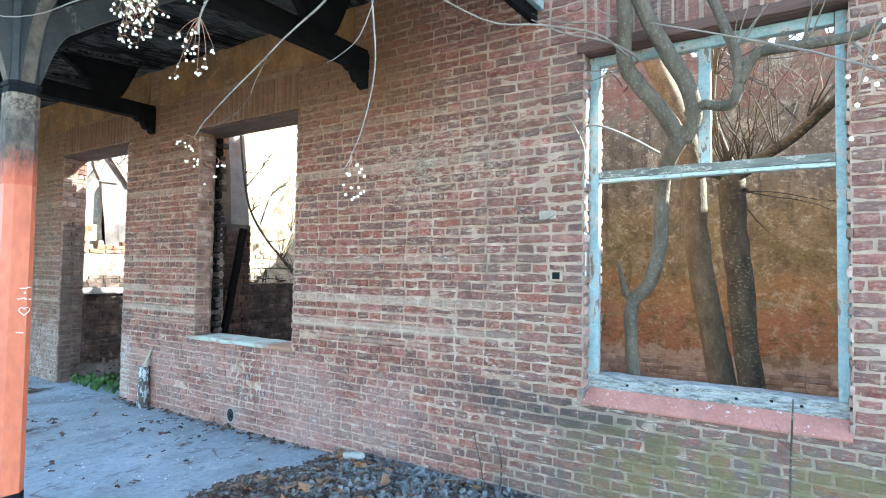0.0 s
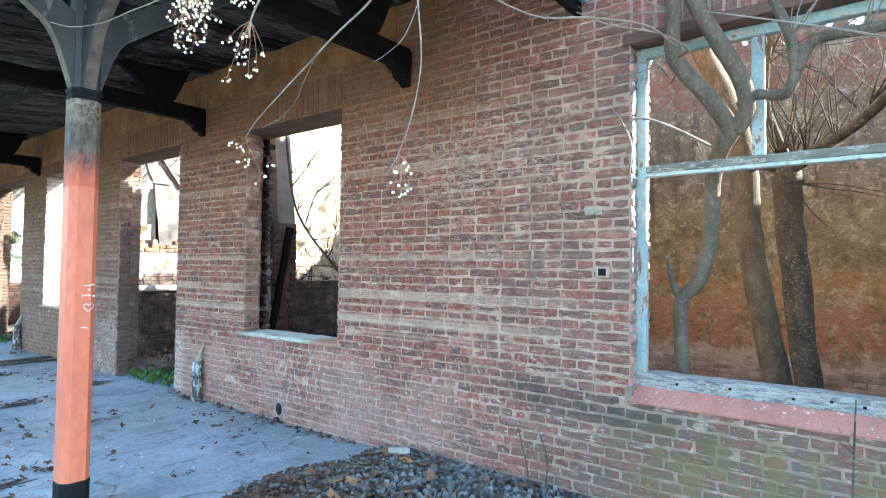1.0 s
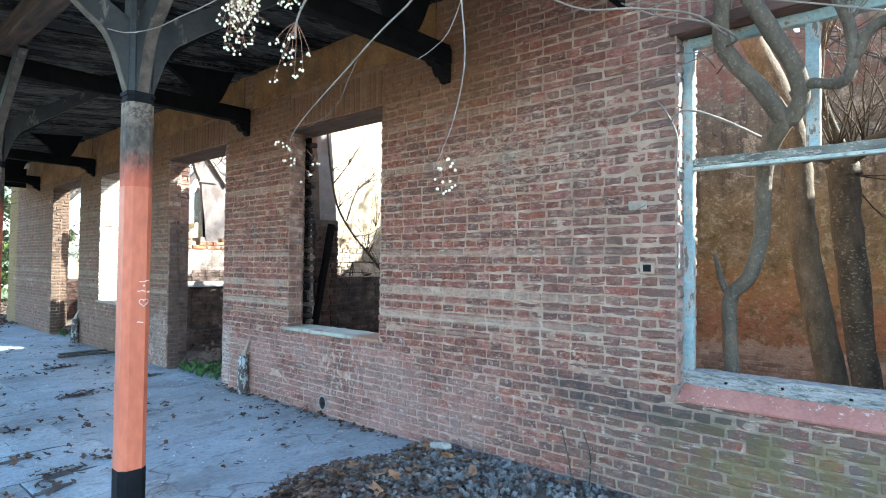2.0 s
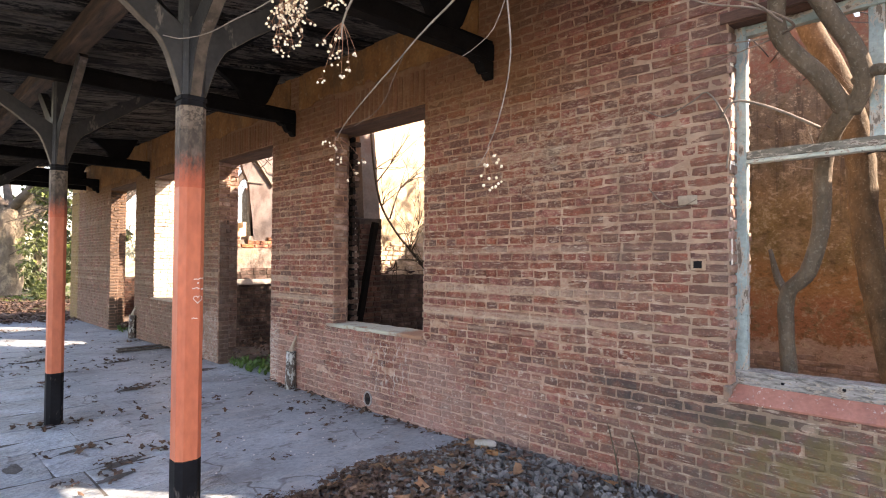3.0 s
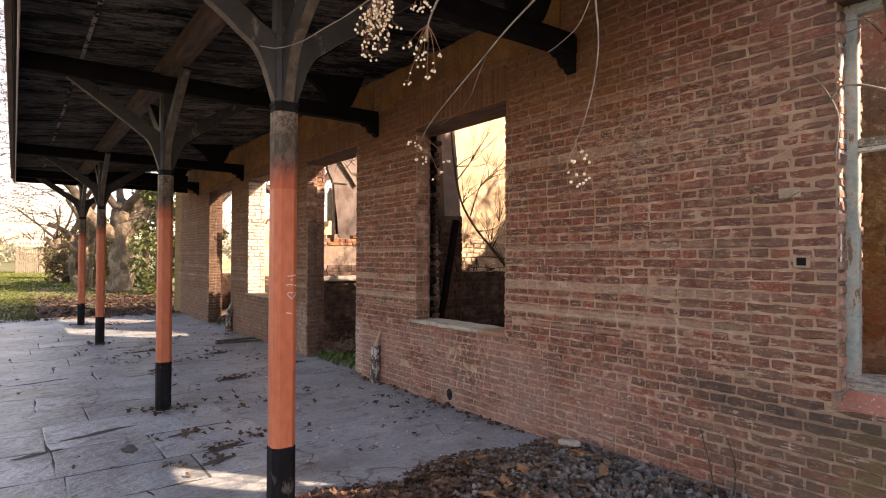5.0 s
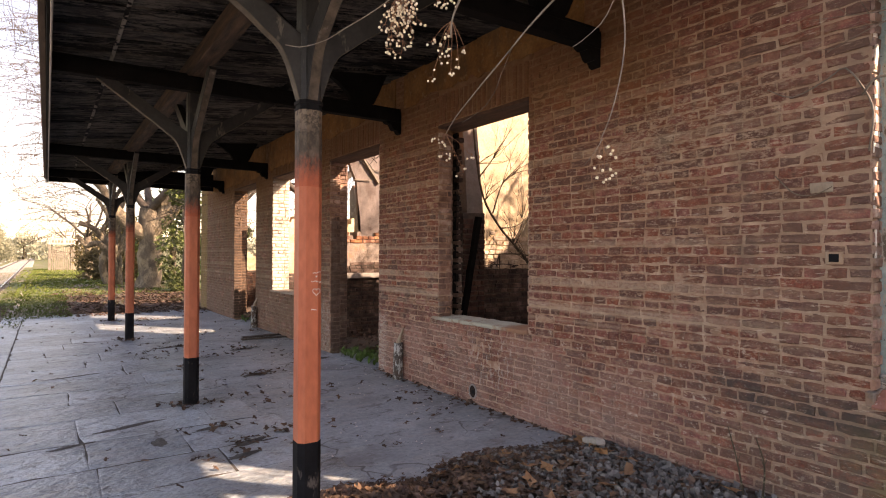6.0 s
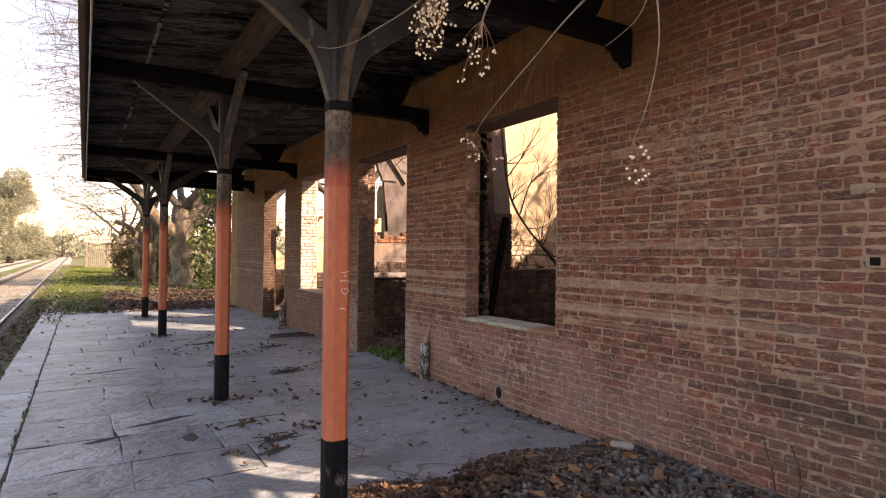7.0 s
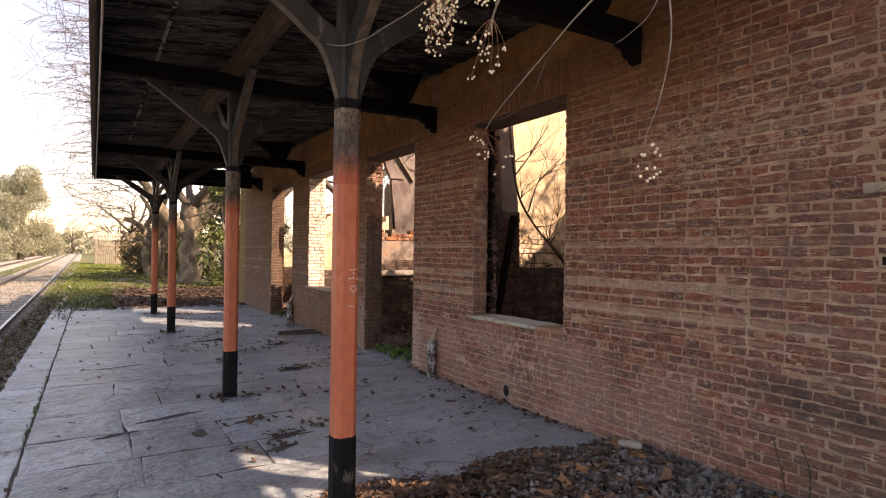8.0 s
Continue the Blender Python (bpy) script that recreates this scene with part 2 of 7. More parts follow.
def jamb_shade_lime_joint(nt, col):
    x, y, z = axes(nt)
    # the same painted shade on the joints of the doorway reveal
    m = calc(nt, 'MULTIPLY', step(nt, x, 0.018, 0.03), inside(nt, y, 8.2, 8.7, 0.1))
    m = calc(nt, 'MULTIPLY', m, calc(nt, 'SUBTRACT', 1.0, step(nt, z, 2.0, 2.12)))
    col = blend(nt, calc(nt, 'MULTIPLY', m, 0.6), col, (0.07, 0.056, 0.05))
    lime = calc(nt, 'MULTIPLY', step(nt, x, 0.018, 0.03), inside(nt, y, 11.1, 11.5, 0.1))
    return blend(nt, calc(nt, 'MULTIPLY', lime, 0.8), col, (0.46, 0.36, 0.27))


def repointed(nt, col):
    """Paler lime pointing beside the wide window."""
    x, y, z = axes(nt)
    n = noise_at(nt, 2.2, 6)
    m = calc(nt, 'SUBTRACT', 1.0, step(nt, calc(nt, 'ADD', y, calc(nt, 'MULTIPLY', n, 1.6)), 2.1, 3.0))
    return blend(nt, calc(nt, 'MULTIPLY', m, 0.5), col, (0.37, 0.275, 0.205))


BRICK = [(0.112, 0.036, 0.027), (0.208, 0.067, 0.049), (0.282, 0.106, 0.075)]
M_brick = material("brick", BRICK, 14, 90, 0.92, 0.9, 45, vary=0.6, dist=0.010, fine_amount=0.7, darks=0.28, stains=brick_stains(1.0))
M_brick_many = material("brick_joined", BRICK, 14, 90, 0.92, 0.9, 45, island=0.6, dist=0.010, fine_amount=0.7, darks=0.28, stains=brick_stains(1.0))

M_jamb = material("limewashed_brick", [(0.16, 0.085, 0.065), (0.30, 0.18, 0.14), (0.46, 0.37, 0.30)], 7, 60, 0.92, 0.7, 55, island=0.6, stains=jamb_shade_lime)
M_mortar = material("mortar", [(0.17, 0.088, 0.060), (0.365, 0.212, 0.150), (0.55, 0.40, 0.305)], 6, 50, 0.95, 0.9, 60, stains=lambda nt, col: jamb_shade_lime_joint(nt, brick_stains(0.6)(nt, repointed(nt, col))))
# near-black colour for pieces that lie in shade
M_shade_dark = material("shade_dark", [(0.008, 0.005, 0.004), (0.022, 0.012, 0.009), (0.045, 0.027, 0.021)], 6, 50, 0.95, 0.6, 60, island=0.8)
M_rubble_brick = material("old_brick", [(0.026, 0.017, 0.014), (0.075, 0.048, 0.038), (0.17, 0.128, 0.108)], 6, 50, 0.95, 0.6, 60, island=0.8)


def ochre_stains(nt, col):
    x, y, z = axes(nt)
    n = noise_at(nt, 1.3, 7)
    chip = noise_at(nt, 6.0, 8, None, 0.75)
    scuff = noise_at(nt, 11.0, 7, (1, 0.8, 1.1), 0.8)
    grain = noise_at(nt, 30.0, 6, None, 0.75)
    blot = noise_at(nt, 3.4, 8, (1, 1, 0.7), 0.75)
    wz = calc(nt, 'ADD', z, calc(nt, 'MULTIPLY', n, 0.9))      # uneven levels, about 0.45 over z
    # grey upper plaster with dark runs
    high = step(nt, wz, 2.75, 3.35)
    col = blend(nt, calc(nt, 'MULTIPLY', high, 0.8), col, (0.165, 0.138, 0.103))
    runs = noise_at(nt, 2.6, 6, (1, 3.4, 0.30), 0.7)
    m = calc(nt, 'MULTIPLY', step(nt, runs, 0.50, 0.62), step(nt, wz, 2.3, 3.0))
    col = blend(nt, calc(nt, 'MULTIPLY', m, 0.7), col, (0.085, 0.070, 0.052))
    # mustard damp, orange below it, then rusty red that flakes off
    m = calc(nt, 'MULTIPLY', inside(nt, wz, 1.75, 2.75, 0.3), step(nt, blot, 0.46, 0.58))
    col = blend(nt, calc(nt, 'MULTIPLY', m, 0.7), col, (0.23, 0.17, 0.055))
    m = calc(nt, 'MULTIPLY', inside(nt, wz, 1.40, 1.95, 0.15), step(nt, noise_at(nt, 1.9, 6, (1, 0.7, 1.6)), 0.38, 0.52))
    col = blend(nt, calc(nt, 'MULTIPLY', m, 0.78), col, (0.38, 0.205, 0.08))
    m = calc(nt, 'MULTIPLY', inside(nt, wz, 0.95, 1.48, 0.10), step(nt, chip, 0.40, 0.50))
    col = blend(nt, calc(nt, 'MULTIPLY', m, 0.85), col, (0.38, 0.175, 0.09))
    low = calc(nt, 'SUBTRACT', 1.0, step(nt, calc(nt, 'ADD', z, calc(nt, 'MULTIPLY', chip, 0.7)), 0.86, 0.94))
    col = blend(nt, calc(nt, 'MULTIPLY', low, 0.85), col, (0.47, 0.35, 0.265))
    # pale bare patches, scuffs and black mould
    m = calc(nt, 'MULTIPLY', step(nt, blot, 0.55, 0.60), step(nt, grain, 0.40, 0.55))
    col = blend(nt, calc(nt, 'MULTIPLY', m, 0.6), col, (0.54, 0.45, 0.31))
    col = blend(nt, calc(nt, 'MULTIPLY', step(nt, scuff, 0.55, 0.60), 0.6), col, (0.53, 0.44, 0.31))
    col = blend(nt, calc(nt, 'MULTIPLY', calc(nt, 'SUBTRACT', 1.0, step(nt, scuff, 0.38, 0.44)), 0.6), col, (0.10, 0.068, 0.03))
    damp = noise_at(nt, 2.6, 7, None, 0.7)
    col = blend(nt, calc(nt, 'MULTIPLY', step(nt, damp, 0.54, 0.62), 0.55), col, (0.11, 0.085, 0.03))
    # bare red brick dust where the top has broken away
    m = calc(nt, 'MULTIPLY', step(nt, calc(nt, 'ADD', z, calc(nt, 'MULTIPLY', chip, 1.2)), 4.24, 4.34), step(nt, n, 0.42, 0.5))
    m = calc(nt, 'MULTIPLY', m, calc(nt, 'SUBTRACT', 1.0, calc(nt, 'MULTIPLY', step(nt, scuff, 0.47, 0.53), 0.6)))
    return blend(nt, calc(nt, 'MULTIPLY', m, 0.8), col, (0.22, 0.095, 0.064))


M_ochre = material("ochre_plaster", [(0.165, 0.115, 0.055), (0.285, 0.205, 0.105), (0.39, 0.305, 0.185)], 2.2, 25, 0.92, 0.9, 22, stains=ochre_stains, fine_amount=0.6, dist=0.02)


def eaves_stains(nt, col):
    n = noise_at(nt, 1.4, 7, (1, 1, 0.5), 0.7)
    col = blend(nt, calc(nt, 'MULTIPLY', step(nt, n, 0.50, 0.62), 0.6), col, (0.10, 0.06, 0.028))
    d = noise_at(nt, 9, 7, None, 0.75)
    return blend(nt, calc(nt, 'MULTIPLY', step(nt, d, 0.57, 0.63), 0.5), col, (0.30, 0.21, 0.12))


M_eaves = material("ochre_limewash", [(0.13, 0.057, 0.016), (0.22, 0.100, 0.028), (0.28, 0.145, 0.05)], 3, 30, 0.95, 0.7, 25, stains=eaves_stains, fine_amount=0.5, dist=0.012)


def cream_stains(nt, col):
    big = noise_at(nt, 1.5, 6, None, 0.65)
    mid = noise_at(nt, 5.5, 7, None, 0.75)
    col = blend(nt, calc(nt, 'MULTIPLY', calc(nt, 'MULTIPLY', step(nt, big, 0.46, 0.60), step(nt, mid, 0.40, 0.58)), 0.75), col, (0.25, 0.195, 0.135))
    col = blend(nt, calc(nt, 'MULTIPLY', step(nt, noise_at(nt, 3.2, 6, (1, 1, 0.5)), 0.56, 0.66), 0.5), col, (0.52, 0.33, 0.16))
    return blend(nt, calc(nt, 'MULTIPLY', step(nt, noise_at(nt, 16, 7, None, 0.75), 0.60, 0.64), 0.6), col, (0.16, 0.12, 0.09))


M_cream = material("cream_plaster", [(0.44, 0.35, 0.23), (0.60, 0.49, 0.34), (0.68, 0.58, 0.44)], 2.4, 30, 0.92, 0.7, 30, stains=cream_stains, dist=0.01)
# pale copy of the brick, for courses the sun falls on
M_sunlit_brick = material("sunlit_brick", [(0.34, 0.25, 0.18), (0.55, 0.45, 0.34), (0.70, 0.61, 0.50)], 9, 50, 0.95, 0.8, 45, island=0.5)
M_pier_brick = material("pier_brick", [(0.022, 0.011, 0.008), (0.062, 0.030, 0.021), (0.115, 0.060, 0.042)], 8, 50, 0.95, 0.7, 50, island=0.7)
M_grey_plaster = material("grey_plaster", [(0.30, 0.28, 0.26), (0.40, 0.37, 0.34)], 3, 40, 0.9, 0.4, 50)


def mildew_light(nt, col):
    n = noise_at(nt, 3.0, 7, (1, 1, 0.5), 0.72)
    return blend(nt, calc(nt, 'MULTIPLY', step(nt, n, 0.52, 0.64), 0.6), col, (0.085, 0.06, 0.05))


M_pink_brick = material("washed_brick", [(0.25, 0.185, 0.145), (0.38, 0.29, 0.225), (0.47, 0.38, 0.31)], 6, 40, 0.95, 0.7, 40, island=0.6)
M_grey_wall = material("grey_cement", [(0.10, 0.085, 0.078), (0.155, 0.13, 0.12), (0.20, 0.175, 0.165)], 2.4, 40, 0.92, 0.7, 40, stains=mildew_light)


def mildew(nt, col):
    n = noise_at(nt, 4.5, 7, None, 0.75)
    col = blend(nt, calc(nt, 'MULTIPLY', step(nt, n, 0.54, 0.62), 0.7), col, (0.09, 0.065, 0.05))
    return blend(nt, calc(nt, 'MULTIPLY', step(nt, noise_at(nt, 2.1, 6), 0.55, 0.64), 0.6), col, (0.30, 0.17, 0.10))


M_stained_grey = material("stained_grey_plaster", [(0.13, 0.105, 0.09), (0.24, 0.20, 0.175), (0.36, 0.305, 0.26)], 3.5, 40, 0.92, 0.8, 30, stains=mildew, dist=0.01)
M_broken_edge = material("broken_orange_brick", [(0.09, 0.04, 0.024), (0.22, 0.095, 0.05), (0.36, 0.20, 0.12)], 9, 50, 0.95, 0.9, 40, island=0.9)
M_whitewash = material("whitewash", [(0.50, 0.45, 0.38), (0.80, 0.77, 0.71)], 8, 50, 0.9, 0.8, 30, dist=0.01)
M_old_joint = material("earthy_joint", [(0.035, 0.028, 0.024), (0.10, 0.08, 0.065)], 6, 50, 0.95, 0.6, 50)
M_smoked = material("smoked_cement", [(0.14, 0.125, 0.115), (0.22, 0.20, 0.185), (0.17, 0.12, 0.10)], 3, 40, 0.9, 0.6, 50)
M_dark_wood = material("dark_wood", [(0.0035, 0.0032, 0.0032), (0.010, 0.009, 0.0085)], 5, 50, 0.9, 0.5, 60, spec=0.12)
M_brown_wood = material("brown_wood", [(0.014, 0.009, 0.006), (0.050, 0.030, 0.017), (0.11, 0.066, 0.038)], 4, 60, 0.85, 0.5, 60, stretch=(6, 0.6, 6))


def peel(nt, col):
    o = nt.nodes.new("ShaderNodeNewGeometry").outputs["Random Per Island"]
    worn = calc(nt, 'MULTIPLY', step(nt, o, 0.60, 0.70), step(nt, noise_at(nt, 1.6, 6, (0.8, 2.0, 1.0), 0.7), 0.36, 0.56))
    col = blend(nt, calc(nt, 'MULTIPLY', worn, 0.9), col, (0.048, 0.043, 0.039))
    n = noise_at(nt, 2.6, 9, (2.0, 8.0, 1.0), 0.75)
    p = noise_at(nt, 1.7, 6, (1.0, 1.6, 1.0))
    m = calc(nt, 'MULTIPLY', step(nt, n, 0.47, 0.54), step(nt, p, 0.46, 0.56))
    chips = calc(nt, 'MULTIPLY', step(nt, noise_at(nt, 5.0, 8, (1, 3, 1), 0.7), 0.56, 0.60), 0.8)
    m = calc(nt, 'MAXIMUM', m, chips)
    broad = calc(nt, 'MULTIPLY', step(nt, noise_at(nt, 1.1, 7, (0.7, 3.0, 1), 0.7), 0.53, 0.58), step(nt, noise_at(nt, 9.0, 6, (1, 4, 1), 0.7), 0.42, 0.56))
    m = calc(nt, 'MAXIMUM', m, calc(nt, 'MULTIPLY', broad, 0.9))
    return blend(nt, calc(nt, 'MULTIPLY', m, 0.85), col, (0.115, 0.105, 0.092))


def dotted(nt, col):
    n = noise_at(nt, 3.2, 6, (1, 1, 1), 0.7)
    return blend(nt, step(nt, n, 0.49, 0.53), col, (0.20, 0.185, 0.165))


M_batten = material("chipped_batten", [(0.006, 0.005, 0.005), (0.018, 0.016, 0.014)], 5, 50, 0.9, 0.5, 60, stains=dotted, spec=0.12)
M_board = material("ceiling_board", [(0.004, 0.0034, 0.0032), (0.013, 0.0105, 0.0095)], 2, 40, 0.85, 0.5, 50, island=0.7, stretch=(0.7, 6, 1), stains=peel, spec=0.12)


def worn_edges(nt, col):
    n = noise_at(nt, 16, 6, (1, 1, 0.35))
    return blend(nt, calc(nt, 'MULTIPLY', step(nt, n, 0.60, 0.68), 0.45), col, (0.20, 0.175, 0.155))


M_post_red = material("orange_paint", [(0.41, 0.10, 0.05), (0.53, 0.155, 0.077)], 2.5, 30, 0.55, 0.25, 30, stretch=(1, 1, 0.4))
M_post_black = material("black_paint", [(0.005, 0.0055, 0.007), (0.012, 0.013, 0.016)], 6, 40, 0.75, 0.3, 40, stains=worn_edges, spec=0.12)


def bare_fade(nt, col):
    x, y, z = axes(nt)
    n = noise_at(nt, 48, 6, (1, 1, 0.6), 0.75)
    flake = calc(nt, 'MULTIPLY', step(nt, z, 2.10, 2.30), step(nt, noise_at(nt, 26, 6, None, 0.7), 0.47, 0.52))
    col = blend(nt, calc(nt, 'MULTIPLY', flake, 0.5), col, (0.25, 0.20, 0.15))
    m = step(nt, calc(nt, 'ADD', z, calc(nt, 'MULTIPLY', n, 0.30)), 2.02, 2.24)
    return blend(nt, m, (0.42, 0.10, 0.05), col)


M_post_bare = material("worn_grey_wood", [(0.018, 0.015, 0.013), (0.058, 0.046, 0.037), (0.15, 0.118, 0.093)], 11, 40, 0.8, 0.6, 40, stretch=(1.6, 1.6, 0.8), stains=lambda nt, col: bare_fade(nt, worn_edges(nt, col)))
M_brace_edge = material("bare_brace_edge", [(0.034, 0.027, 0.021), (0.12, 0.095, 0.073)], 12, 60, 0.8, 0.5, 50, stains=worn_edges)
M_brace = material("brace_paint", [(0.009, 0.0105, 0.0125), (0.030, 0.032, 0.034)], 5, 40, 0.55, 0.4, 40, stains=worn_edges, spec=0.35)


def chips(grain, along):
    def go(nt, col):
        n = noise_at(nt, grain, 7, along, 0.72)
        col = blend(nt, step(nt, n, 0.54, 0.57), col, (0.36, 0.32, 0.27))
        col = blend(nt, step(nt, n, 0.60, 0.63), col, (0.14, 0.11, 0.085))
        m = noise_at(nt, 45, 5, None, 0.7)
        return blend(nt, calc(nt, 'MULTIPLY', step(nt, m, 0.62, 0.67), 0.8), col, (0.06, 0.05, 0.045))
    return go


M_blue = material("blue_paint", [(0.19, 0.255, 0.25), (0.32, 0.40, 0.39)], 5, 40, 0.7, 0.6, 50, stains=chips(15, (1, 1, 0.35)), dist=0.006)
M_blue_rail = material("blue_paint_rail", [(0.19, 0.25, 0.24), (0.30, 0.37, 0.35)], 5, 40, 0.7, 0.6, 50, stains=chips(15, (1, 0.35, 1)), dist=0.006)
M_transom = material("grey_green_paint", [(0.075, 0.07, 0.055), (0.20, 0.19, 0.155)], 16, 60, 0.85, 0.8, 50, stretch=(1, 0.3, 1), stains=chips(40, (1, 0.35, 1)), dist=0.008)
M_bead = material("flaked_bead_paint", [(0.30, 0.35, 0.31), (0.52, 0.55, 0.48)], 16, 60, 0.8, 0.8, 50, stretch=(1, 0.3, 1), stains=chips(50, (1, 0.5, 1)), dist=0.008)


def plaster_specks(nt, col):
    n = noise_at(nt, 24, 6, None, 0.75)
    col = blend(nt, calc(nt, 'MULTIPLY', step(nt, n, 0.60, 0.65), 0.75), col, (0.62, 0.54, 0.47))
    d = noise_at(nt, 6, 6)
    return blend(nt, calc(nt, 'MULTIPLY', step(nt, d, 0.56, 0.66), 0.25), col, (0.16, 0.08, 0.065))


M_red_sill = material("red_sill", [(0.33, 0.13, 0.095), (0.42, 0.185, 0.14)], 4, 50, 0.8, 0.5, 40, stains=plaster_specks)
M_sill_board = material("weathered_board", [(0.06, 0.057, 0.053), (0.24, 0.235, 0.22), (0.42, 0.41, 0.395)], 12, 50, 0.85, 0.9, 30, stretch=(5, 1.0, 5), stains=chips(34, (1, 0.45, 1.4)), dist=0.01)


def slab_stains(nt, col):
    n = noise_at(nt, 0.9, 6)
    col = blend(nt, calc(nt, 'MULTIPLY', step(nt, n, 0.5, 0.68), 0.5), col, (0.11, 0.105, 0.10))
    m = noise_at(nt, 4.0, 8, (1, 1.6, 1), 0.72)
    col = blend(nt, calc(nt, 'MULTIPLY', step(nt, m, 0.55, 0.62), 0.6), col, (0.085, 0.08, 0.075))
    pale = noise_at(nt, 2.4, 7, (1.0, 2.2, 1), 0.7)
    col = blend(nt, calc(nt, 'MULTIPLY', step(nt, pale, 0.52, 0.62), 0.35), col, (0.46, 0.455, 0.45))
    pit = noise_at(nt, 13.0, 8, (1, 1.8, 1), 0.78)
    col = blend(nt, calc(nt, 'MULTIPLY', step(nt, pit, 0.58, 0.63), 0.7), col, (0.075, 0.075, 0.072))
    film = noise_at(nt, 1.5, 7, (0.7, 1.6, 1), 0.7)
    col = blend(nt, calc(nt, 'MULTIPLY', step(nt, film, 0.52, 0.62), 0.25), col, (0.14, 0.16, 0.175))
    warp = nt.nodes.new("ShaderNodeVectorMath")
    warp.operation = 'ADD'
    geo = nt.nodes.new("ShaderNodeNewGeometry")
    nz = nt.nodes.new("ShaderNodeTexNoise")
    nz.inputs["Scale"].default_value = 2.5
    nt.links.new(geo.outputs["Position"], nz.inputs["Vector"])
    half = nt.nodes.new("ShaderNodeVectorMath")
    half.operation = 'SCALE'
    half.inputs["Scale"].default_value = 0.7
    nt.links.new(nz.outputs["Color"], half.inputs[0])
    nt.links.new(geo.outputs["Position"], warp.inputs[0])
    nt.links.new(half.outputs[0], warp.inputs[1])
    vo = nt.nodes.new("ShaderNodeTexVoronoi")
    vo.feature = 'DISTANCE_TO_EDGE'
    vo.inputs["Scale"].default_value = 0.9
    nt.links.new(warp.outputs[0], vo.inputs["Vector"])
    crack = calc(nt, 'MULTIPLY', calc(nt, 'SUBTRACT', 1.0, step(nt, vo.outputs["Distance"], 0.003, 0.014)), step(nt, n, 0.44, 0.56))
    return blend(nt, calc(nt, 'MULTIPLY', crack, 0.75), col, (0.05, 0.045, 0.04))


M_flag = material("flagstone", [(0.25, 0.30, 0.335), (0.45, 0.53, 0.585)], 1.5, 30, 0.32, 1.0, 5, vary=0.42, stretch=(1, 1.25, 1), stains=slab_stains, dist=0.05, fine_amount=0.7)
M_concrete = material("platform_concrete", [(0.27, 0.31, 0.34), (0.40, 0.46, 0.505)], 1.2, 25, 0.55, 0.8, 7, stains=slab_stains, dist=0.015, fine_amount=0.5)
M_joint = material("joint_dirt", [(0.045, 0.042, 0.037), (0.12, 0.11, 0.095)], 6, 50, 0.95, 0.6, 50)
M_soil_dark = material("wet_soil", [(0.045, 0.042, 0.038), (0.105, 0.10, 0.092)], 5, 50, 0.8, 0.8, 40, dist=0.01)
M_soil = material("soil", [(0.075, 0.056, 0.04), (0.16, 0.122, 0.09)], 3, 40, 0.95, 0.7, 40, dist=0.02)


def ground_stains(nt, col):
    x, y, z = axes(nt)
    n = noise_at(nt, 0.35, 6)
    m = calc(nt, 'MULTIPLY', step(nt, y, 18, 24), step(nt, n, 0.36, 0.55))
    return blend(nt, m, col, (0.105, 0.135, 0.04))


M_ground = material("ground", [(0.12, 0.10, 0.07), (0.26, 0.22, 0.165)], 0.7, 20, 0.95, 0.6, 15, stains=ground_stains, dist=0.03)
M_ballast = material("ballast", [(0.19, 0.188, 0.155), (0.34, 0.335, 0.295), (0.48, 0.47, 0.43)], 2, 30, 0.95, 0.8, 18, dist=0.05)
M_stone = material("rubble_stone", [(0.085, 0.08, 0.075), (0.25, 0.24, 0.225)], 8, 60, 0.9, 0.5, 60, island=1.0)
M_leaf_dark = material("rotting_leaf", [(0.045, 0.028, 0.021), (0.14, 0.085, 0.055)], 8, 60, 0.85, 0.2, 60, island=0.9)
M_leaf_dry = material("dry_leaf", [(0.055, 0.034, 0.025), (0.175, 0.105, 0.068)], 8, 60, 0.8, 0.2, 60, island=1.0)
M_leaf_tan = material("tan_leaf", [(0.27, 0.135, 0.062), (0.40, 0.225, 0.115)], 8, 60, 0.8, 0.2, 60, vary=0.4)
M_leaf_dead = material("withered_leaf", [(0.06, 0.048, 0.022), (0.17, 0.14, 0.06)], 1.0, 20, 0.8, 0.0, island=0.8)
M_grass = material("grass", [(0.05, 0.075, 0.018), (0.085, 0.125, 0.022), (0.16, 0.17, 0.05)], 0.9, 14, 0.8, 0.0, island=0.7, through_light=0.3)
M_weed = material("weed", [(0.05, 0.12, 0.02), (0.10, 0.20, 0.04)], 8, 30, 0.6, 0.0, island=0.6)
M_leaf_green = material("evergreen_leaf", [(0.04, 0.06, 0.015), (0.10, 0.13, 0.035)], 1.0, 20, 0.6, 0.0, island=0.8)
# distance haze is put into this pale yellow-green leaf colour
M_leaf_hazed = material("hazed_yellow_leaf", [(0.25, 0.265, 0.185), (0.39, 0.40, 0.30)], 0.3, 5, 0.8, 0.0, island=0.4, through_light=0.45)

def mottle(nt, col):
    n = noise_at(nt, 60, 6)
    b = noise_at(nt, 14, 6)
    col = blend(nt, calc(nt, 'MULTIPLY', step(nt, n, 0.57, 0.65), 0.45), col, (0.25, 0.23, 0.18))
    return blend(nt, calc(nt, 'MULTIPLY', step(nt, b, 0.50, 0.66), 0.4), col, (0.06, 0.05, 0.034))


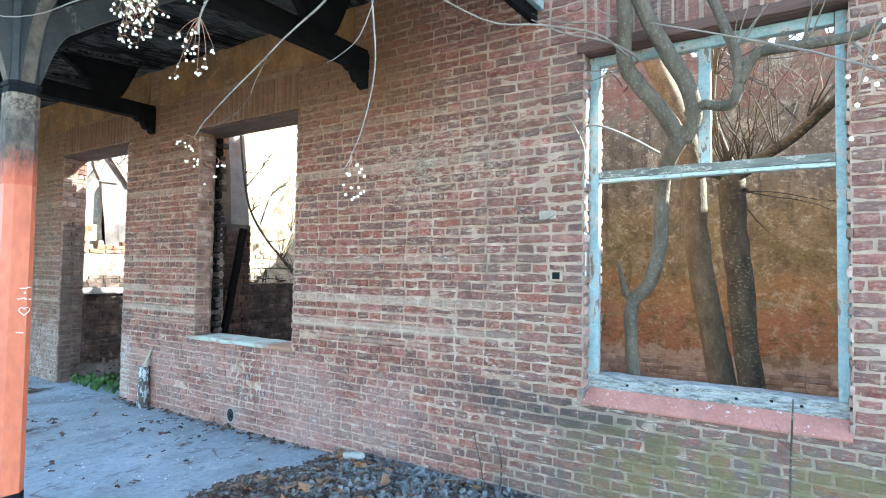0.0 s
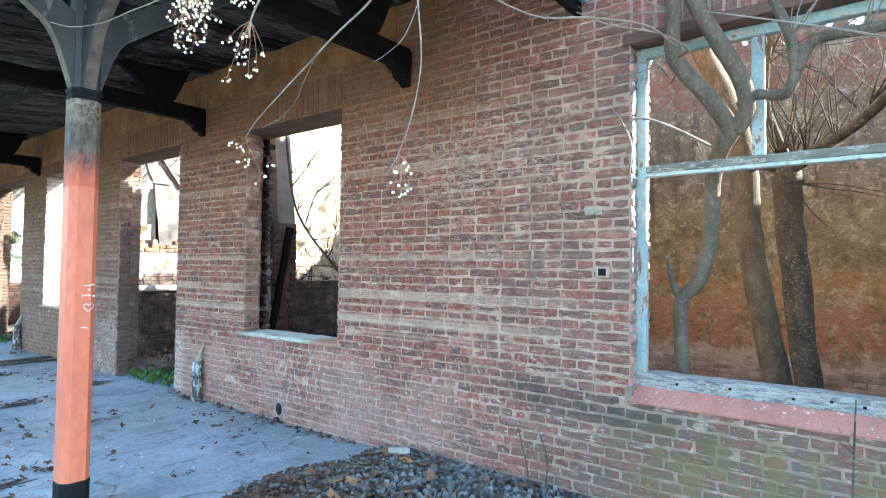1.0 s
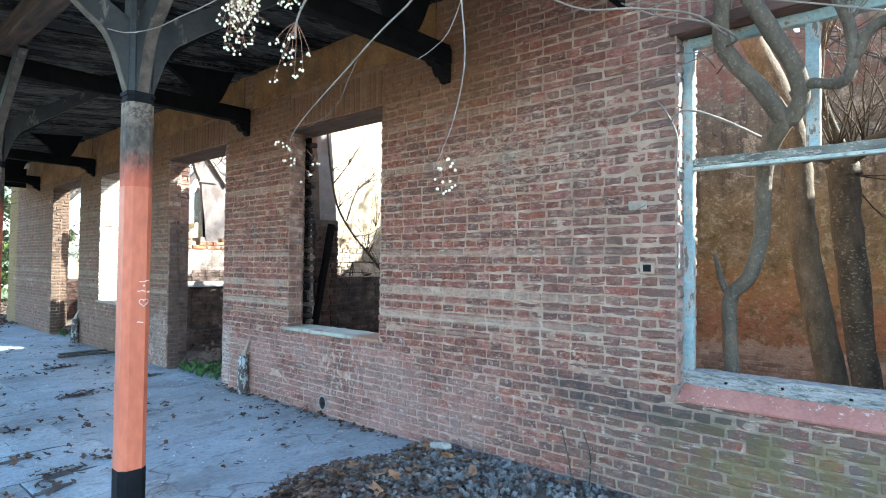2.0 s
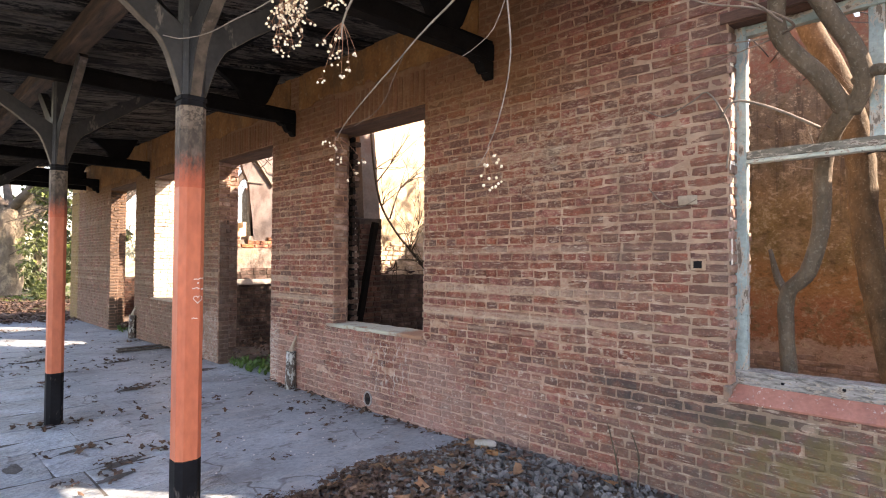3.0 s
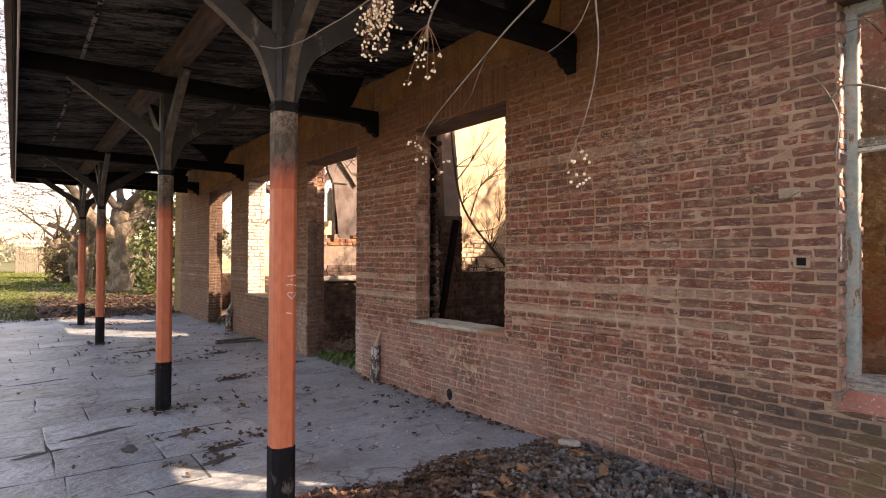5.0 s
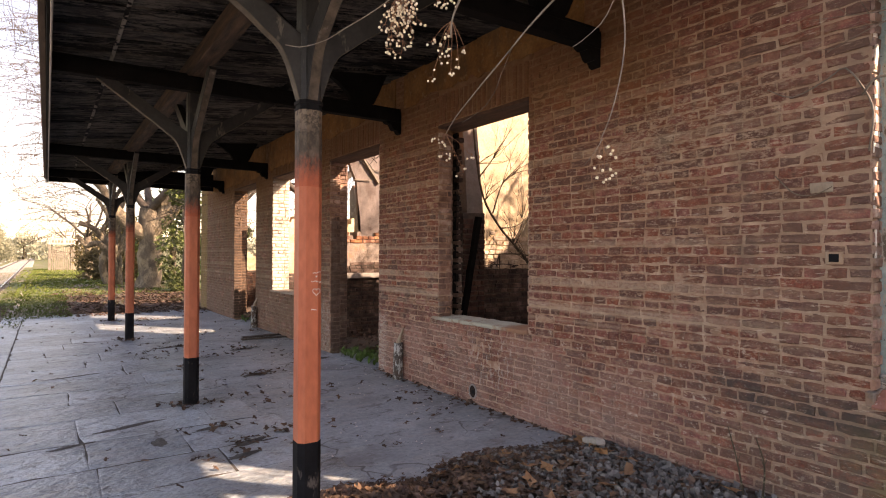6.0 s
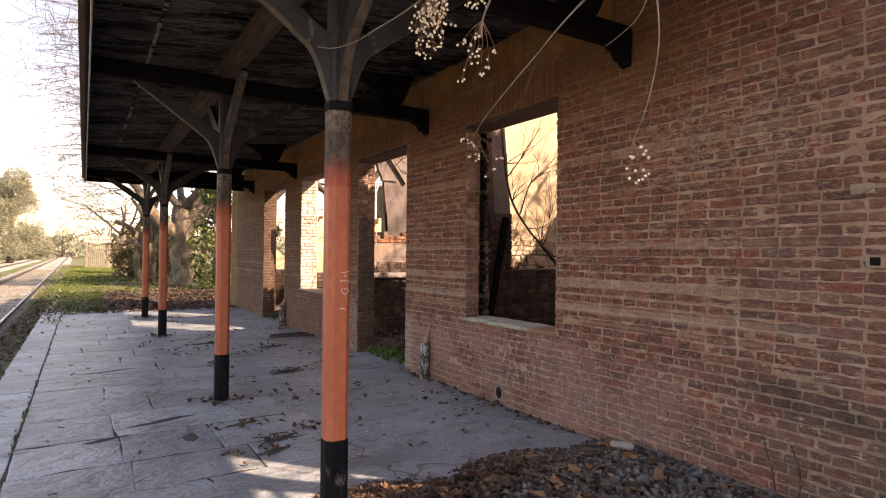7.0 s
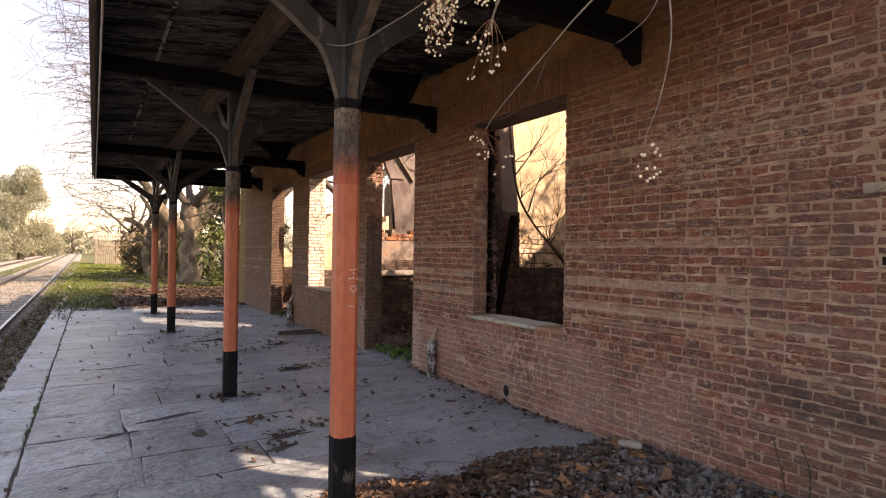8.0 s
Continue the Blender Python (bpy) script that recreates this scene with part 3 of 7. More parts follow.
def lichen(nt, col):
    n = noise_at(nt, 34, 5, (1, 1, 1.8))
    b = noise_at(nt, 5, 4)
    m = calc(nt, 'MULTIPLY', step(nt, n, 0.56, 0.63), step(nt, b, 0.4, 0.6))
    return blend(nt, calc(nt, 'MULTIPLY', m, 0.7), col, (0.24, 0.22, 0.15))


M_bark_grey = material("grey_bark", [(0.070, 0.052, 0.034), (0.150, 0.115, 0.080)], 9, 60, 0.9, 0.9, 45, stretch=(1, 1, 0.5), stains=mottle, dist=0.02)
M_bark_dark = material("dark_bark", [(0.030, 0.023, 0.015), (0.098, 0.076, 0.051)], 10, 60, 0.95, 0.9, 40, stretch=(1, 1, 0.5), dist=0.014, stains=lichen)


def plane_bark(nt, col):
    n = noise_at(nt, 3.0, 6, (1, 1, 0.6), 0.65)
    col = blend(nt, calc(nt, 'MULTIPLY', step(nt, n, 0.46, 0.60), 0.75), col, (0.30, 0.25, 0.175))
    d = noise_at(nt, 5.5, 7, (1, 1, 0.7), 0.7)
    return blend(nt, calc(nt, 'MULTIPLY', step(nt, d, 0.55, 0.63), 0.5), col, (0.06, 0.05, 0.038))


M_bark_brown = material("brown_bark", [(0.060, 0.045, 0.028), (0.17, 0.130, 0.085)], 10, 60, 0.95, 0.9, 40, stretch=(1, 1, 0.5), dist=0.014, stains=mottle)
M_bark_pale = material("pale_bark", [(0.06, 0.05, 0.036), (0.14, 0.115, 0.085), (0.085, 0.075, 0.06)], 1.3, 20, 0.9, 0.9, 12, stains=plane_bark, dist=0.06)
M_twig = material("twig", [(0.13, 0.10, 0.075), (0.24, 0.19, 0.15)], 10, 60, 0.85, 0.3, 60)
M_far_twig = material("far_twig", [(0.045, 0.038, 0.032), (0.12, 0.10, 0.085)], 3, 20, 0.9, 0.0)
M_pale_twig = material("pale_twig", [(0.11, 0.092, 0.075), (0.26, 0.225, 0.19)], 14, 80, 0.8, 0.3, 80)
M_red_stalk = material("red_stalk", [(0.22, 0.10, 0.06), (0.34, 0.18, 0.10)], 14, 80, 0.8, 0.2, 80)
M_berry = material("berry", [(0.60, 0.52, 0.38), (0.78, 0.71, 0.57)], 30, 120, 0.5, 0.2, 150, island=0.35)
M_steel = material("rail_steel", [(0.07, 0.055, 0.047), (0.13, 0.10, 0.085)], 4, 30, 0.5, 0.2, 40, metal=0.6)
M_rail_top = material("rail_head", [(0.45, 0.44, 0.43), (0.6, 0.59, 0.58)], 4, 30, 0.25, 0.1, 40, metal=1.0)
M_sleeper = material("sleeper_wood", [(0.15, 0.135, 0.115), (0.28, 0.255, 0.22)], 4, 40, 0.9, 0.6, 40)
M_rust = material("rusty_pipe", [(0.16, 0.15, 0.145), (0.30, 0.28, 0.27), (0.15, 0.08, 0.05)], 9, 50, 0.8, 0.5, 50)


def flaking_white(nt, col):
    n = noise_at(nt, 18, 7, (1, 1, 0.5), 0.75)
    return blend(nt, calc(nt, 'MULTIPLY', step(nt, n, 0.50, 0.54), 0.85), col, (0.55, 0.58, 0.58))


M_pipe = material("flaking_pipe", [(0.035, 0.032, 0.031), (0.12, 0.105, 0.095), (0.12, 0.06, 0.035)], 9, 50, 0.85, 0.7, 50, stains=flaking_white)
M_sheet = material("roof_sheet", [(0.12, 0.11, 0.105), (0.20, 0.17, 0.15)], 2, 30, 0.6, 0.3, 30, metal=0.4)
M_pale_board = material("weathered_white_board", [(0.30, 0.28, 0.25), (0.46, 0.44, 0.40)], 4, 30, 0.9, 0.3, 30)
M_fence = material("old_fence_wood", [(0.13, 0.115, 0.09), (0.25, 0.22, 0.18)], 4, 30, 0.9, 0.3, 30)
M_white = material("chalk_white", [(0.62, 0.58, 0.54), (0.78, 0.74, 0.70)], 20, 80, 0.9, 0.0)
M_tan_fascia = material("tan_fascia", [(0.07, 0.048, 0.034), (0.15, 0.105, 0.077)], 4, 40, 0.85, 0.4, 40, stretch=(3, 0.5, 3))


# ---- mesh helpers ----
def link_mesh(name, me, mat, parent=None, label="", smooth=False):
    me.materials.append(mat)
    if smooth:
        me.polygons.foreach_set("use_smooth", [True] * len(me.polygons))
    ob = new(name, me)
    if parent:
        ob.parent = parent
    if label:
        ob["label"] = label
    return ob


def part(name, bm, mat, parent=None, label="", smooth=False):
    me = bpy.data.meshes.new(name)
    bmesh.ops.recalc_face_normals(bm, faces=bm.faces)
    bm.to_mesh(me)
    bm.free()
    return link_mesh(name, me, mat, parent, label, smooth)


def raw(name, verts, faces, mat, parent=None, label="", smooth=False):
    me = bpy.data.meshes.new(name)
    me.from_pydata(verts, [], faces)
    me.update()
    return link_mesh(name, me, mat, parent, label, smooth)


def empty(name, at=(0, 0, 0), label="", category="", group="", kind=""):
    ob = new(name)
    ob.location = at
    ob.empty_display_size = 0.1
    return tagged(ob, label, category, group, kind)


def block(bm, x0, x1, y0, y1, z0, z1, chamfer=0.0):
    v = [bm.verts.new((x, y, z)) for z in (z0, z1) for y in (y0, y1) for x in (x0, x1)]
    fs = [bm.faces.new([v[i] for i in q]) for q in ((0, 2, 3, 1), (4, 5, 7, 6), (0, 1, 5, 4), (2, 6, 7, 3), (0, 4, 6, 2), (1, 3, 7, 5))]
    if chamfer:
        es = {e for f in fs for e in f.edges}
        bmesh.ops.bevel(bm, geom=list(es), offset=chamfer, segments=1, affect='EDGES')
    return v


def solid(x0, x1, y0, y1, z0, z1, chamfer=0.0):
    bm = bmesh.new()
    block(bm, x0, x1, y0, y1, z0, z1, chamfer)
    return bm


def rough_solid(x0, x1, y0, y1, z0, z1, seg, amp, seed=0, chamfer=0.004):
    """A board or sill with slightly wavering edges."""
    bm = bmesh.new()
    block(bm, x0, x1, y0, y1, z0, z1, chamfer)
    size = (x1 - x0, y1 - y0, z1 - z0)
    ax = size.index(max(size))
    for i in range(1, seg):
        no = [0, 0, 0]
        no[ax] = 1
        co = [x0, y0, z0]
        co[ax] += size[ax] * i / seg
        bmesh.ops.bisect_plane(bm, geom=bm.verts[:] + bm.edges[:] + bm.faces[:], plane_co=co, plane_no=no)
    for v in bm.verts:
        v.co += noise.noise_vector(v.co * 9 + Vector((seed, seed * 3, 0))) * amp
    return bm


def plate(bm, pts, axis, lo, hi):
    """Extrude a closed outline (pairs) along an axis 'x', 'y' or 'z'."""
    def at(p, d):
        return (d, p[0], p[1]) if axis == 'x' else (p[0], d, p[1]) if axis == 'y' else (p[0], p[1], d)
    a = [bm.verts.new(at(p, lo)) for p in pts]
    b = [bm.verts.new(at(p, hi)) for p in pts]
    bm.faces.new(a)
    bm.faces.new(b[::-1])
    for i in range(len(pts)):
        j = (i + 1) % len(pts)
        bm.faces.new((a[i], b[i], b[j], a[j]))


def tube(verts, faces, pts, radii, sides=8, wobble=0.0):
    """Append a tapered tube along the points to plain lists."""
    start = len(verts)
    n = len(pts)
    ref = None
    for i, p in enumerate(pts):
        d = (pts[min(i + 1, n - 1)] - pts[max(i - 1, 0)]).normalized()
        if ref is None:
            ref = d.orthogonal().normalized()
        ref = (ref - d * ref.dot(d)).normalized()
        other = d.cross(ref)
        for k in range(sides):
            a = 2 * math.pi * k / sides
            r = radii[i]
            if wobble:
                r *= 1 + wobble * noise.noise(Vector(p) * 7 + Vector((math.cos(a), math.sin(a), 0)) * 1.3)
            verts.append(p + (ref * math.cos(a) + other * math.sin(a)) * r)
    for i in range(n - 1):
        for k in range(sides):
            m = (k + 1) % sides
            a, b = start + i * sides, start + (i + 1) * sides
            faces.append((a + k, a + m, b + m, b + k))
    faces.append(tuple(start + k for k in range(sides))[::-1])
    faces.append(tuple(start + (n - 1) * sides + k for k in range(sides)))


def curve_points(ctrl, n):
    """A smooth line through the control points."""
    c = [Vector(p) for p in ctrl]
    c = [c[0] * 2 - c[1]] + c + [c[-1] * 2 - c[-2]]
    out = []
    segs = len(c) - 3
    for i in range(n + 1):
        s = min(i / n * segs, segs - 1e-6)
        k = int(s)
        t = s - k
        a, b, d, e = c[k:k + 4]
        out.append(0.5 * (2 * b + (d - a) * t + (2 * a - 5 * b + 4 * d - e) * t * t + (3 * b - a - 3 * d + e) * t ** 3))
    return out


def limb(ctrl, r0, r1, n=14, sides=8, wobble=0.15):
    verts, faces = [], []
    pts = curve_points(ctrl, n)
    tube(verts, faces, pts, [r0 + (r1 - r0) * i / n for i in range(n + 1)], sides, wobble)
    return verts, faces


# ---- brickwork ----
COURSE, JOINT, LIFT = 0.0655, 0.0130, 0.009


def courses(u0, u1, z0, z1, holes, rng, half=0.118):
    """English bond: centre, width and height of each brick of a face, broken at the holes."""
    k = int(math.floor((z0 - LIFT) / COURSE + 0.5))
    while (k + 1) * COURSE + LIFT <= z1 + 0.02:
        zc = (k + 0.5) * COURSE + LIFT
        cuts = [(a, b) for a, b, c, d in holes if c < zc < d]
        segs, left = [], u0
        for a, b in sorted(cuts):
            if a > left:
                segs.append((left, a))
            left = max(left, b)
        if left < u1:
            segs.append((left, u1))
        for a, b in segs:
            u, first = a, True
            while u < b - 0.03:
                w = half if k % 2 else 2 * half
                if first and k % 2 == 0 and a != u0:
                    w = 2 * half
                elif first and k % 2:
                    w = half * 0.5 if rng.random() < 0.25 else half
                w *= 1 + rng.uniform(-0.08, 0.08)
                w = min(w, b - u)
                if b - u - w < 0.035:
                    w = b - u
                yield u + w / 2, zc + rng.uniform(-0.002, 0.002), w - JOINT * rng.uniform(0.45, 1.2), COURSE - JOINT * rng.uniform(0.65, 1.35)
                u, first = u + w, False
        k += 1


def brick_shape(w, h, d, c, rng, rough):
    """Corners and faces of a worn brick with its face towards +n; axes u, n, z."""
    k = 3 if w > 0.16 else 2
    loop = [(-1 + 2 * i / k, -1) for i in range(k)] + [(1, -1)] + [(1, 1)] + [(1 - 2 * i / k, 1) for i in range(1, k)] + [(-1, 1)]
    n = len(loop)
    vs = []
    for depth, inset in ((-0.03, 0.0), (d - 0.6 * c, 0.0), (d, c)):
        for su, sz in loop:
            corner = abs(su) == 1
            e = inset + (0.3 * c if corner else 0.0)
            vs.append((su * (w / 2 - (e if corner else 0.0)) + rng.uniform(-rough, rough), depth + (rng.uniform(-rough, rough) * 0.7 if depth > 0 else 0.0),
                       sz * (h / 2 - e) + rng.uniform(-rough, rough)))
    fs = [tuple(range(2 * n, 3 * n))]
    for ring in (0, n):
        for i in range(n):
            m = (i + 1) % n
            fs.append((ring + i, ring + m, ring + n + m, ring + n + i))
    return vs, fs


def lay(bricks, origin, U, N, rng, rough=0.0055, proud=0.015, worn=0.15):
    """Join many bricks into plain lists."""
    verts, faces = [], []
    O, U, N = Vector(origin), Vector(U), Vector(N)
    Z = Vector((0, 0, 1))
    flip = U.cross(Z).dot(N) < 0
    for u, z, w, h in bricks:
        d = proud + rng.uniform(-0.003, 0.003)
        if rng.random() < worn:
            d -= rng.uniform(0.002, 0.006)
        vs, fs = brick_shape(w, h, d, 0.004 + rng.random() * 0.005, rng, rough)
        s = len(verts)
        verts.extend(O + U * (u + a) + N * b + Z * (z + c) for a, b, c in vs)
        faces.extend(tuple(s + i for i in (f[::-1] if flip else f)) for f in fs)
    return verts, faces


# ---- ground, platform, track ----
rng = random.Random(5)
GROUND_Z = -0.21


def ground_sheet():
    bm = bmesh.new()
    xs = [-900, -300, -120, -60, -40, -30, -22, -16] + [-14 + i * 0.6 for i in range(18)] + [-3, 0, 4, 8, 14, 25, 60, 150, 400, 900]
    ys = [-900, -300, -100, -30, -10, 0, 8, 16] + [17 + i * 1.5 for i in range(40)] + [90, 120, 160, 220, 320, 500, 900]
    grid = []
    for y in ys:
        row = []
        for x in xs:
            z = GROUND_Z + 0.05 * noise.noise(Vector((x * 0.3, y * 0.3, 0)))
            if x > -4.4:                       # bank beside the track beyond the platform
                t = min(1.0, (x + 4.4) / 1.0)
                z += 0.19 * t * (1.0 if y > 16.5 else 0.0)
            if -13.0 < x < -4.8:
                z = GROUND_Z + 0.02 * noise.noise(Vector((x, y, 3)))
            row.append(bm.verts.new((x, y, z)))
        grid.append(row)
    for r, s in zip(grid, grid[1:]):
        for i in range(len(r) - 1):
            bm.faces.new((r[i], r[i + 1], s[i + 1], s[i]))
    return tagged(part("ground", bm, M_ground, smooth=True), "dry earth with patches of grass beside the railway", "ground", kind="structure")


ground_sheet()

# platform: a slab of concrete with a bed for the flagstones
bm = bmesh.new()
block(bm, -4.44, 9.0, -7.0, 17.2, -0.5, -0.028)
block(bm, -2.02, -0.0, 1.55, 17.2, -0.028, -0.004)
block(bm, -2.02, 0.0, -7.0, 1.55, -0.028, -0.02)
floor = tagged(part("floor", bm, M_concrete), "grey station platform of worn concrete and flagstones", "platform", kind="structure")

bm = solid(-4.44, -2.02, -7.0, 17.2, -0.027, -0.0042)
part("joint_bed", bm, M_joint, floor, "dark earth in the joints between flagstones")


def flag_mesh(w, l, seed):
    """A worn slab with an uneven outline."""
    r = random.Random(seed)
    kx, ky = max(2, int(w / 0.16)), max(2, int(l / 0.16))
    loop = [(-1 + 2 * i / kx, -1) for i in range(kx)] + [(1, -1 + 2 * i / ky) for i in range(ky)]
    loop += [(1 - 2 * i / kx, 1) for i in range(kx)] + [(-1, 1 - 2 * i / ky) for i in range(ky)]
    n = len(loop)
    vs = []
    jit = [(r.uniform(-0.006, 0.006) - (r.uniform(0.0, 0.03) if r.random() < 0.06 else 0) * sx, r.uniform(-0.006, 0.006) - (r.uniform(0.0, 0.03) if r.random() < 0.08 else 0) * sy) for sx, sy in loop]
    for z, inset in ((-0.02, 0), (-0.003, 0.0), (0.0, 0.012)):
        for (sx, sy), (jx, jy) in zip(loop, jit):
            vs.append((sx * (w / 2 - inset) + jx, sy * (l / 2 - inset) + jy, z + (r.uniform(-0.002, 0.001) if z == 0 else 0)))
    fs = [tuple(range(2 * n, 3 * n))]
    for ring in (0, n):
        for i in range(n):
            m = (i + 1) % n
            fs.append((ring + i, ring + m, ring + n + m, ring + n + i))
    me = bpy.data.meshes.new("flagstone")
    me.from_pydata(vs, [], fs)
    me.update()
    me.materials.append(M_flag)
    return me


def lay_flags():
    r = random.Random(11)
    strips = [(-4.44, -4.06, 0.95, 1.5, "coping_stone")]
    for x0, x1, a, b, name in strips:
        y = -6.9
        while y < 17.1:
            l = min(r.uniform(a, b), 17.2 - y)
            ob = new(name, flag_mesh(x1 - x0 - 0.012, l - 0.010, r.random()))
            ob.location, ob.parent = ((x0 + x1) / 2, y + l / 2, 0.004), floor
            y += l
    # courses of flags run across the platform, broken unevenly
    y = -6.9
    while y < 17.0:
        l = min(r.uniform(0.36, 0.80), 17.2 - y)
        x = -4.05
        while x < -2.02:
            w = r.uniform(0.55, 1.7)
            gap = r.uniform(0.003, 0.012)
            if x + w > -2.30:
                w = r.uniform(-2.0, -1.62) - x
            ob = new("flagstone", flag_mesh(w - gap, l - r.uniform(0.004, 0.016), r.random()))
            ob.location, ob.parent = (x + w / 2, y + l / 2, r.uniform(-0.002, 0.003)), floor
            ob.rotation_euler = (r.uniform(-0.0014, 0.0014), r.uniform(-0.0014, 0.0014), r.uniform(-0.016, 0.016))
            x += w
        y += l


def track(xc, name_label):
    th = empty("railway_track", (xc, 0, GROUND_Z), name_label, "railway track", kind="structure")
    for s in (-1, 1):
        bm = bmesh.new()
        prof = [(-0.065, 0.08), (0.065, 0.08), (0.065, 0.092), (0.014, 0.105), (0.012, 0.17), (0.034, 0.18), (0.034, 0.205), (-0.034, 0.205), (-0.034, 0.18), (-0.012, 0.17), (-0.014, 0.105), (-0.065, 0.092)]
        plate(bm, [(p[0] + s * 0.838, p[1]) for p in prof], 'y', -60, 700)
        rail = part("rail", bm, M_steel, th, "rusty steel rail")
        part("rail_head", solid(s * 0.838 - 0.026, s * 0.838 + 0.026, -60, 700, 0.205, 0.208), M_rail_top, rail, "polished running surface")
    me = bpy.data.meshes.new("sleeper")
    bm = solid(-1.3, 1.3, -0.12, 0.12, 0.0, 0.08, 0.01)
    bmesh.ops.recalc_face_normals(bm, faces=bm.faces)
    bm.to_mesh(me)
    bm.free()
    me.materials.append(M_sleeper)
    for i in range(90):
        ob = new("sleeper", me)
        ob.parent, ob.location = th, (0, 4 + i * 0.66, 0)
    bm = bmesh.new()
    plate(bm, [(-1.9, -0.06), (1.9, -0.06), (1.5, 0.071), (-1.5, 0.071)], 'y', -60, 500)
    part("ballast", bm, M_ballast, th, "dusty grey ballast")
    th.rotation_euler = (0, 0, radians(0.65))


track(-5.77, "single railway track with rusty rails on dusty ballast")
track(-10.2, "second railway track beside the platform line")


def verge():
    """Earth and fines heaped between the platform edge and the near rail, over the sleeper ends."""
    bm = bmesh.new()
    rows = []
    for j in range(260):
        y = -8 + j * 0.35
        edge = -4.885 - 0.0113 * y
        rows.append([bm.verts.new((edge + (-4.44 - edge) * i / 6, y, -0.125 + 0.05 * (i / 6) ** 2 - (0.03 if i == 0 else 0) + 0.022 * noise.noise(Vector((i * 0.5, y * 1.7, 2))))) for i in range(7)])
    for p, q in zip(rows, rows[1:]):
        for i in range(6):
            bm.faces.new((p[i], p[i + 1], q[i + 1], q[i]))
    return tagged(part("verge", bm, M_ground, smooth=True), "strip of earth and dry grass along the platform edge", "ground", kind="structure")


verge()

# ---- front wall ----
OPEN = [(0.03, 1.42, 0.71, 2.93), (4.08, 5.55, 0.82, 2.935), (6.95, 8.56, -0.1, 2.955), (9.75, 11.33, 0.82, 2.98), (12.40, 14.10, -0.1, 3.00)]
# TOP is out of view, high enough to keep sun off the post
Y0, Y1, TOP, THICK = -4.0, 17.6, 5.4, 0.34


REBATE = {4.08: 0.11, 6.95: 0.09, 12.40: 0.12}        # deeper inner halves of three far jambs
SKIN = 0.175


def wall_blocks(bm, x0, x1, top, inner):
    left = Y0
    for a, b, c, d in OPEN:
        b += REBATE.get(a, 0.0) * inner
        block(bm, x0, x1, left, a, -0.3, top)
        block(bm, x0, x1, a, b, d, top)
        if c > 0:
            block(bm, x0, x1, a, b, -0.3, c)
        left = b
    block(bm, x0, x1, left, Y1, -0.3, top)


bm = bmesh.new()
wall_blocks(bm, 0.0075, SKIN, TOP, 0)
wall_blocks(bm, SKIN, THICK, TOP, 1)
wall_front = tagged(part("wall_front", bm, M_mortar), "long weathered red brick station wall with pale lime joints", "brick wall", kind="structure")

# timber lintels over the openings
M_lintel = material("rotten_lintel", [(0.05, 0.025, 0.018), (0.13, 0.07, 0.05)], 5, 40, 0.9, 0.6, 40, stretch=(3, 0.5, 3))
for a, b, c, d in OPEN:
    part("lintel", rough_solid(-0.002, THICK - 0.03, a - 0.0, b + 0.0, d - 0.006, d + (0.060 if a < 1 else 0.026), 10, 0.004, a), M_lintel, wall_front, "rotten dark timber lintel")
    if a < 1:
        part("lintel_board", rough_solid(-0.022, -0.005, a - 0.03, b + 0.04, d + 0.0, d + 0.065, 10, 0.005, 3), M_lintel, wall_front, "weathered brown lintel board")


def front_bricks():
    r = random.Random(3)
    holes = [(a, b, c, d + 0.40) for a, b, c, d in OPEN]
    every = list(courses(Y0, Y1, -0.07, 4.0, holes, r))
    soldiers = []
    for a, b, c, d in OPEN:
        n = int((b - a) / 0.0755)
        w = (b - a) / n
        for i in range(n):
            low = 0.062 if a < 1 else 0.030
            soldiers.append((a + (i + 0.5) * w, d + low + 0.168, w - 0.017, 0.32))
    near = sorted(every, key=lambda b: (b[0] - 1.7) ** 2 + (b[1] - 1.5) ** 2)[:290]
    near_set = set(near)
    rest = [b for b in every if b not in near_set]
    v, f = lay(rest + soldiers, (0.015, 0, 0), (0, 1, 0), (-1, 0, 0), r)
    ob = raw("brick_courses", v, f, M_brick_many, wall_front)
    tagged(ob, kind="stuff")
    shapes = {}
    for u, z, w, h in near:
        key = (round(w * 200) / 200, r.randrange(7))
        if key not in shapes:
            vs, fs = brick_shape(key[0], h, 0.015, 0.004 + r.random() * 0.006, r, 0.0055)
            me = bpy.data.meshes.new("brick")
            me.from_pydata([(-b, a, c) for a, b, c in vs], [], [q for q in fs])
            me.update()
            me.materials.append(M_brick)
            shapes[key] = me
        ob = new("brick", shapes[key])
        ob.parent = wall_front
        ob.location = (0.015 - r.uniform(-0.006, 0.003), u, z)
        ob.rotation_euler = (r.uniform(-0.012, 0.012), r.uniform(-0.02, 0.02), 0)


def jamb_bricks():
    """Brick faces inside the openings."""
    r = random.Random(8)
    V, F = [], []
    for a, b, c, d in OPEN:
        for y, n in ((a, 1), (b, -1)):
            lo = max(c, 0.0)
            split = SKIN if n < 0 and a in REBATE else THICK
            spans = [(0.0, split, y)] + ([(split, THICK, y + REBATE[a])] if split < THICK else [])
            for x0, x1, at in spans:
                v, f = lay(list(courses(x0, x1, lo, d, [], r)), (0, at - n * 0.004, 0), (1, 0, 0), (0, n, 0), r, 0.005, 0.018, 0.3)
                F.extend(tuple(i + len(V) for i in q) for q in f)
                V.extend(v)
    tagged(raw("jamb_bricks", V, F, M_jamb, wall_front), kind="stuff")


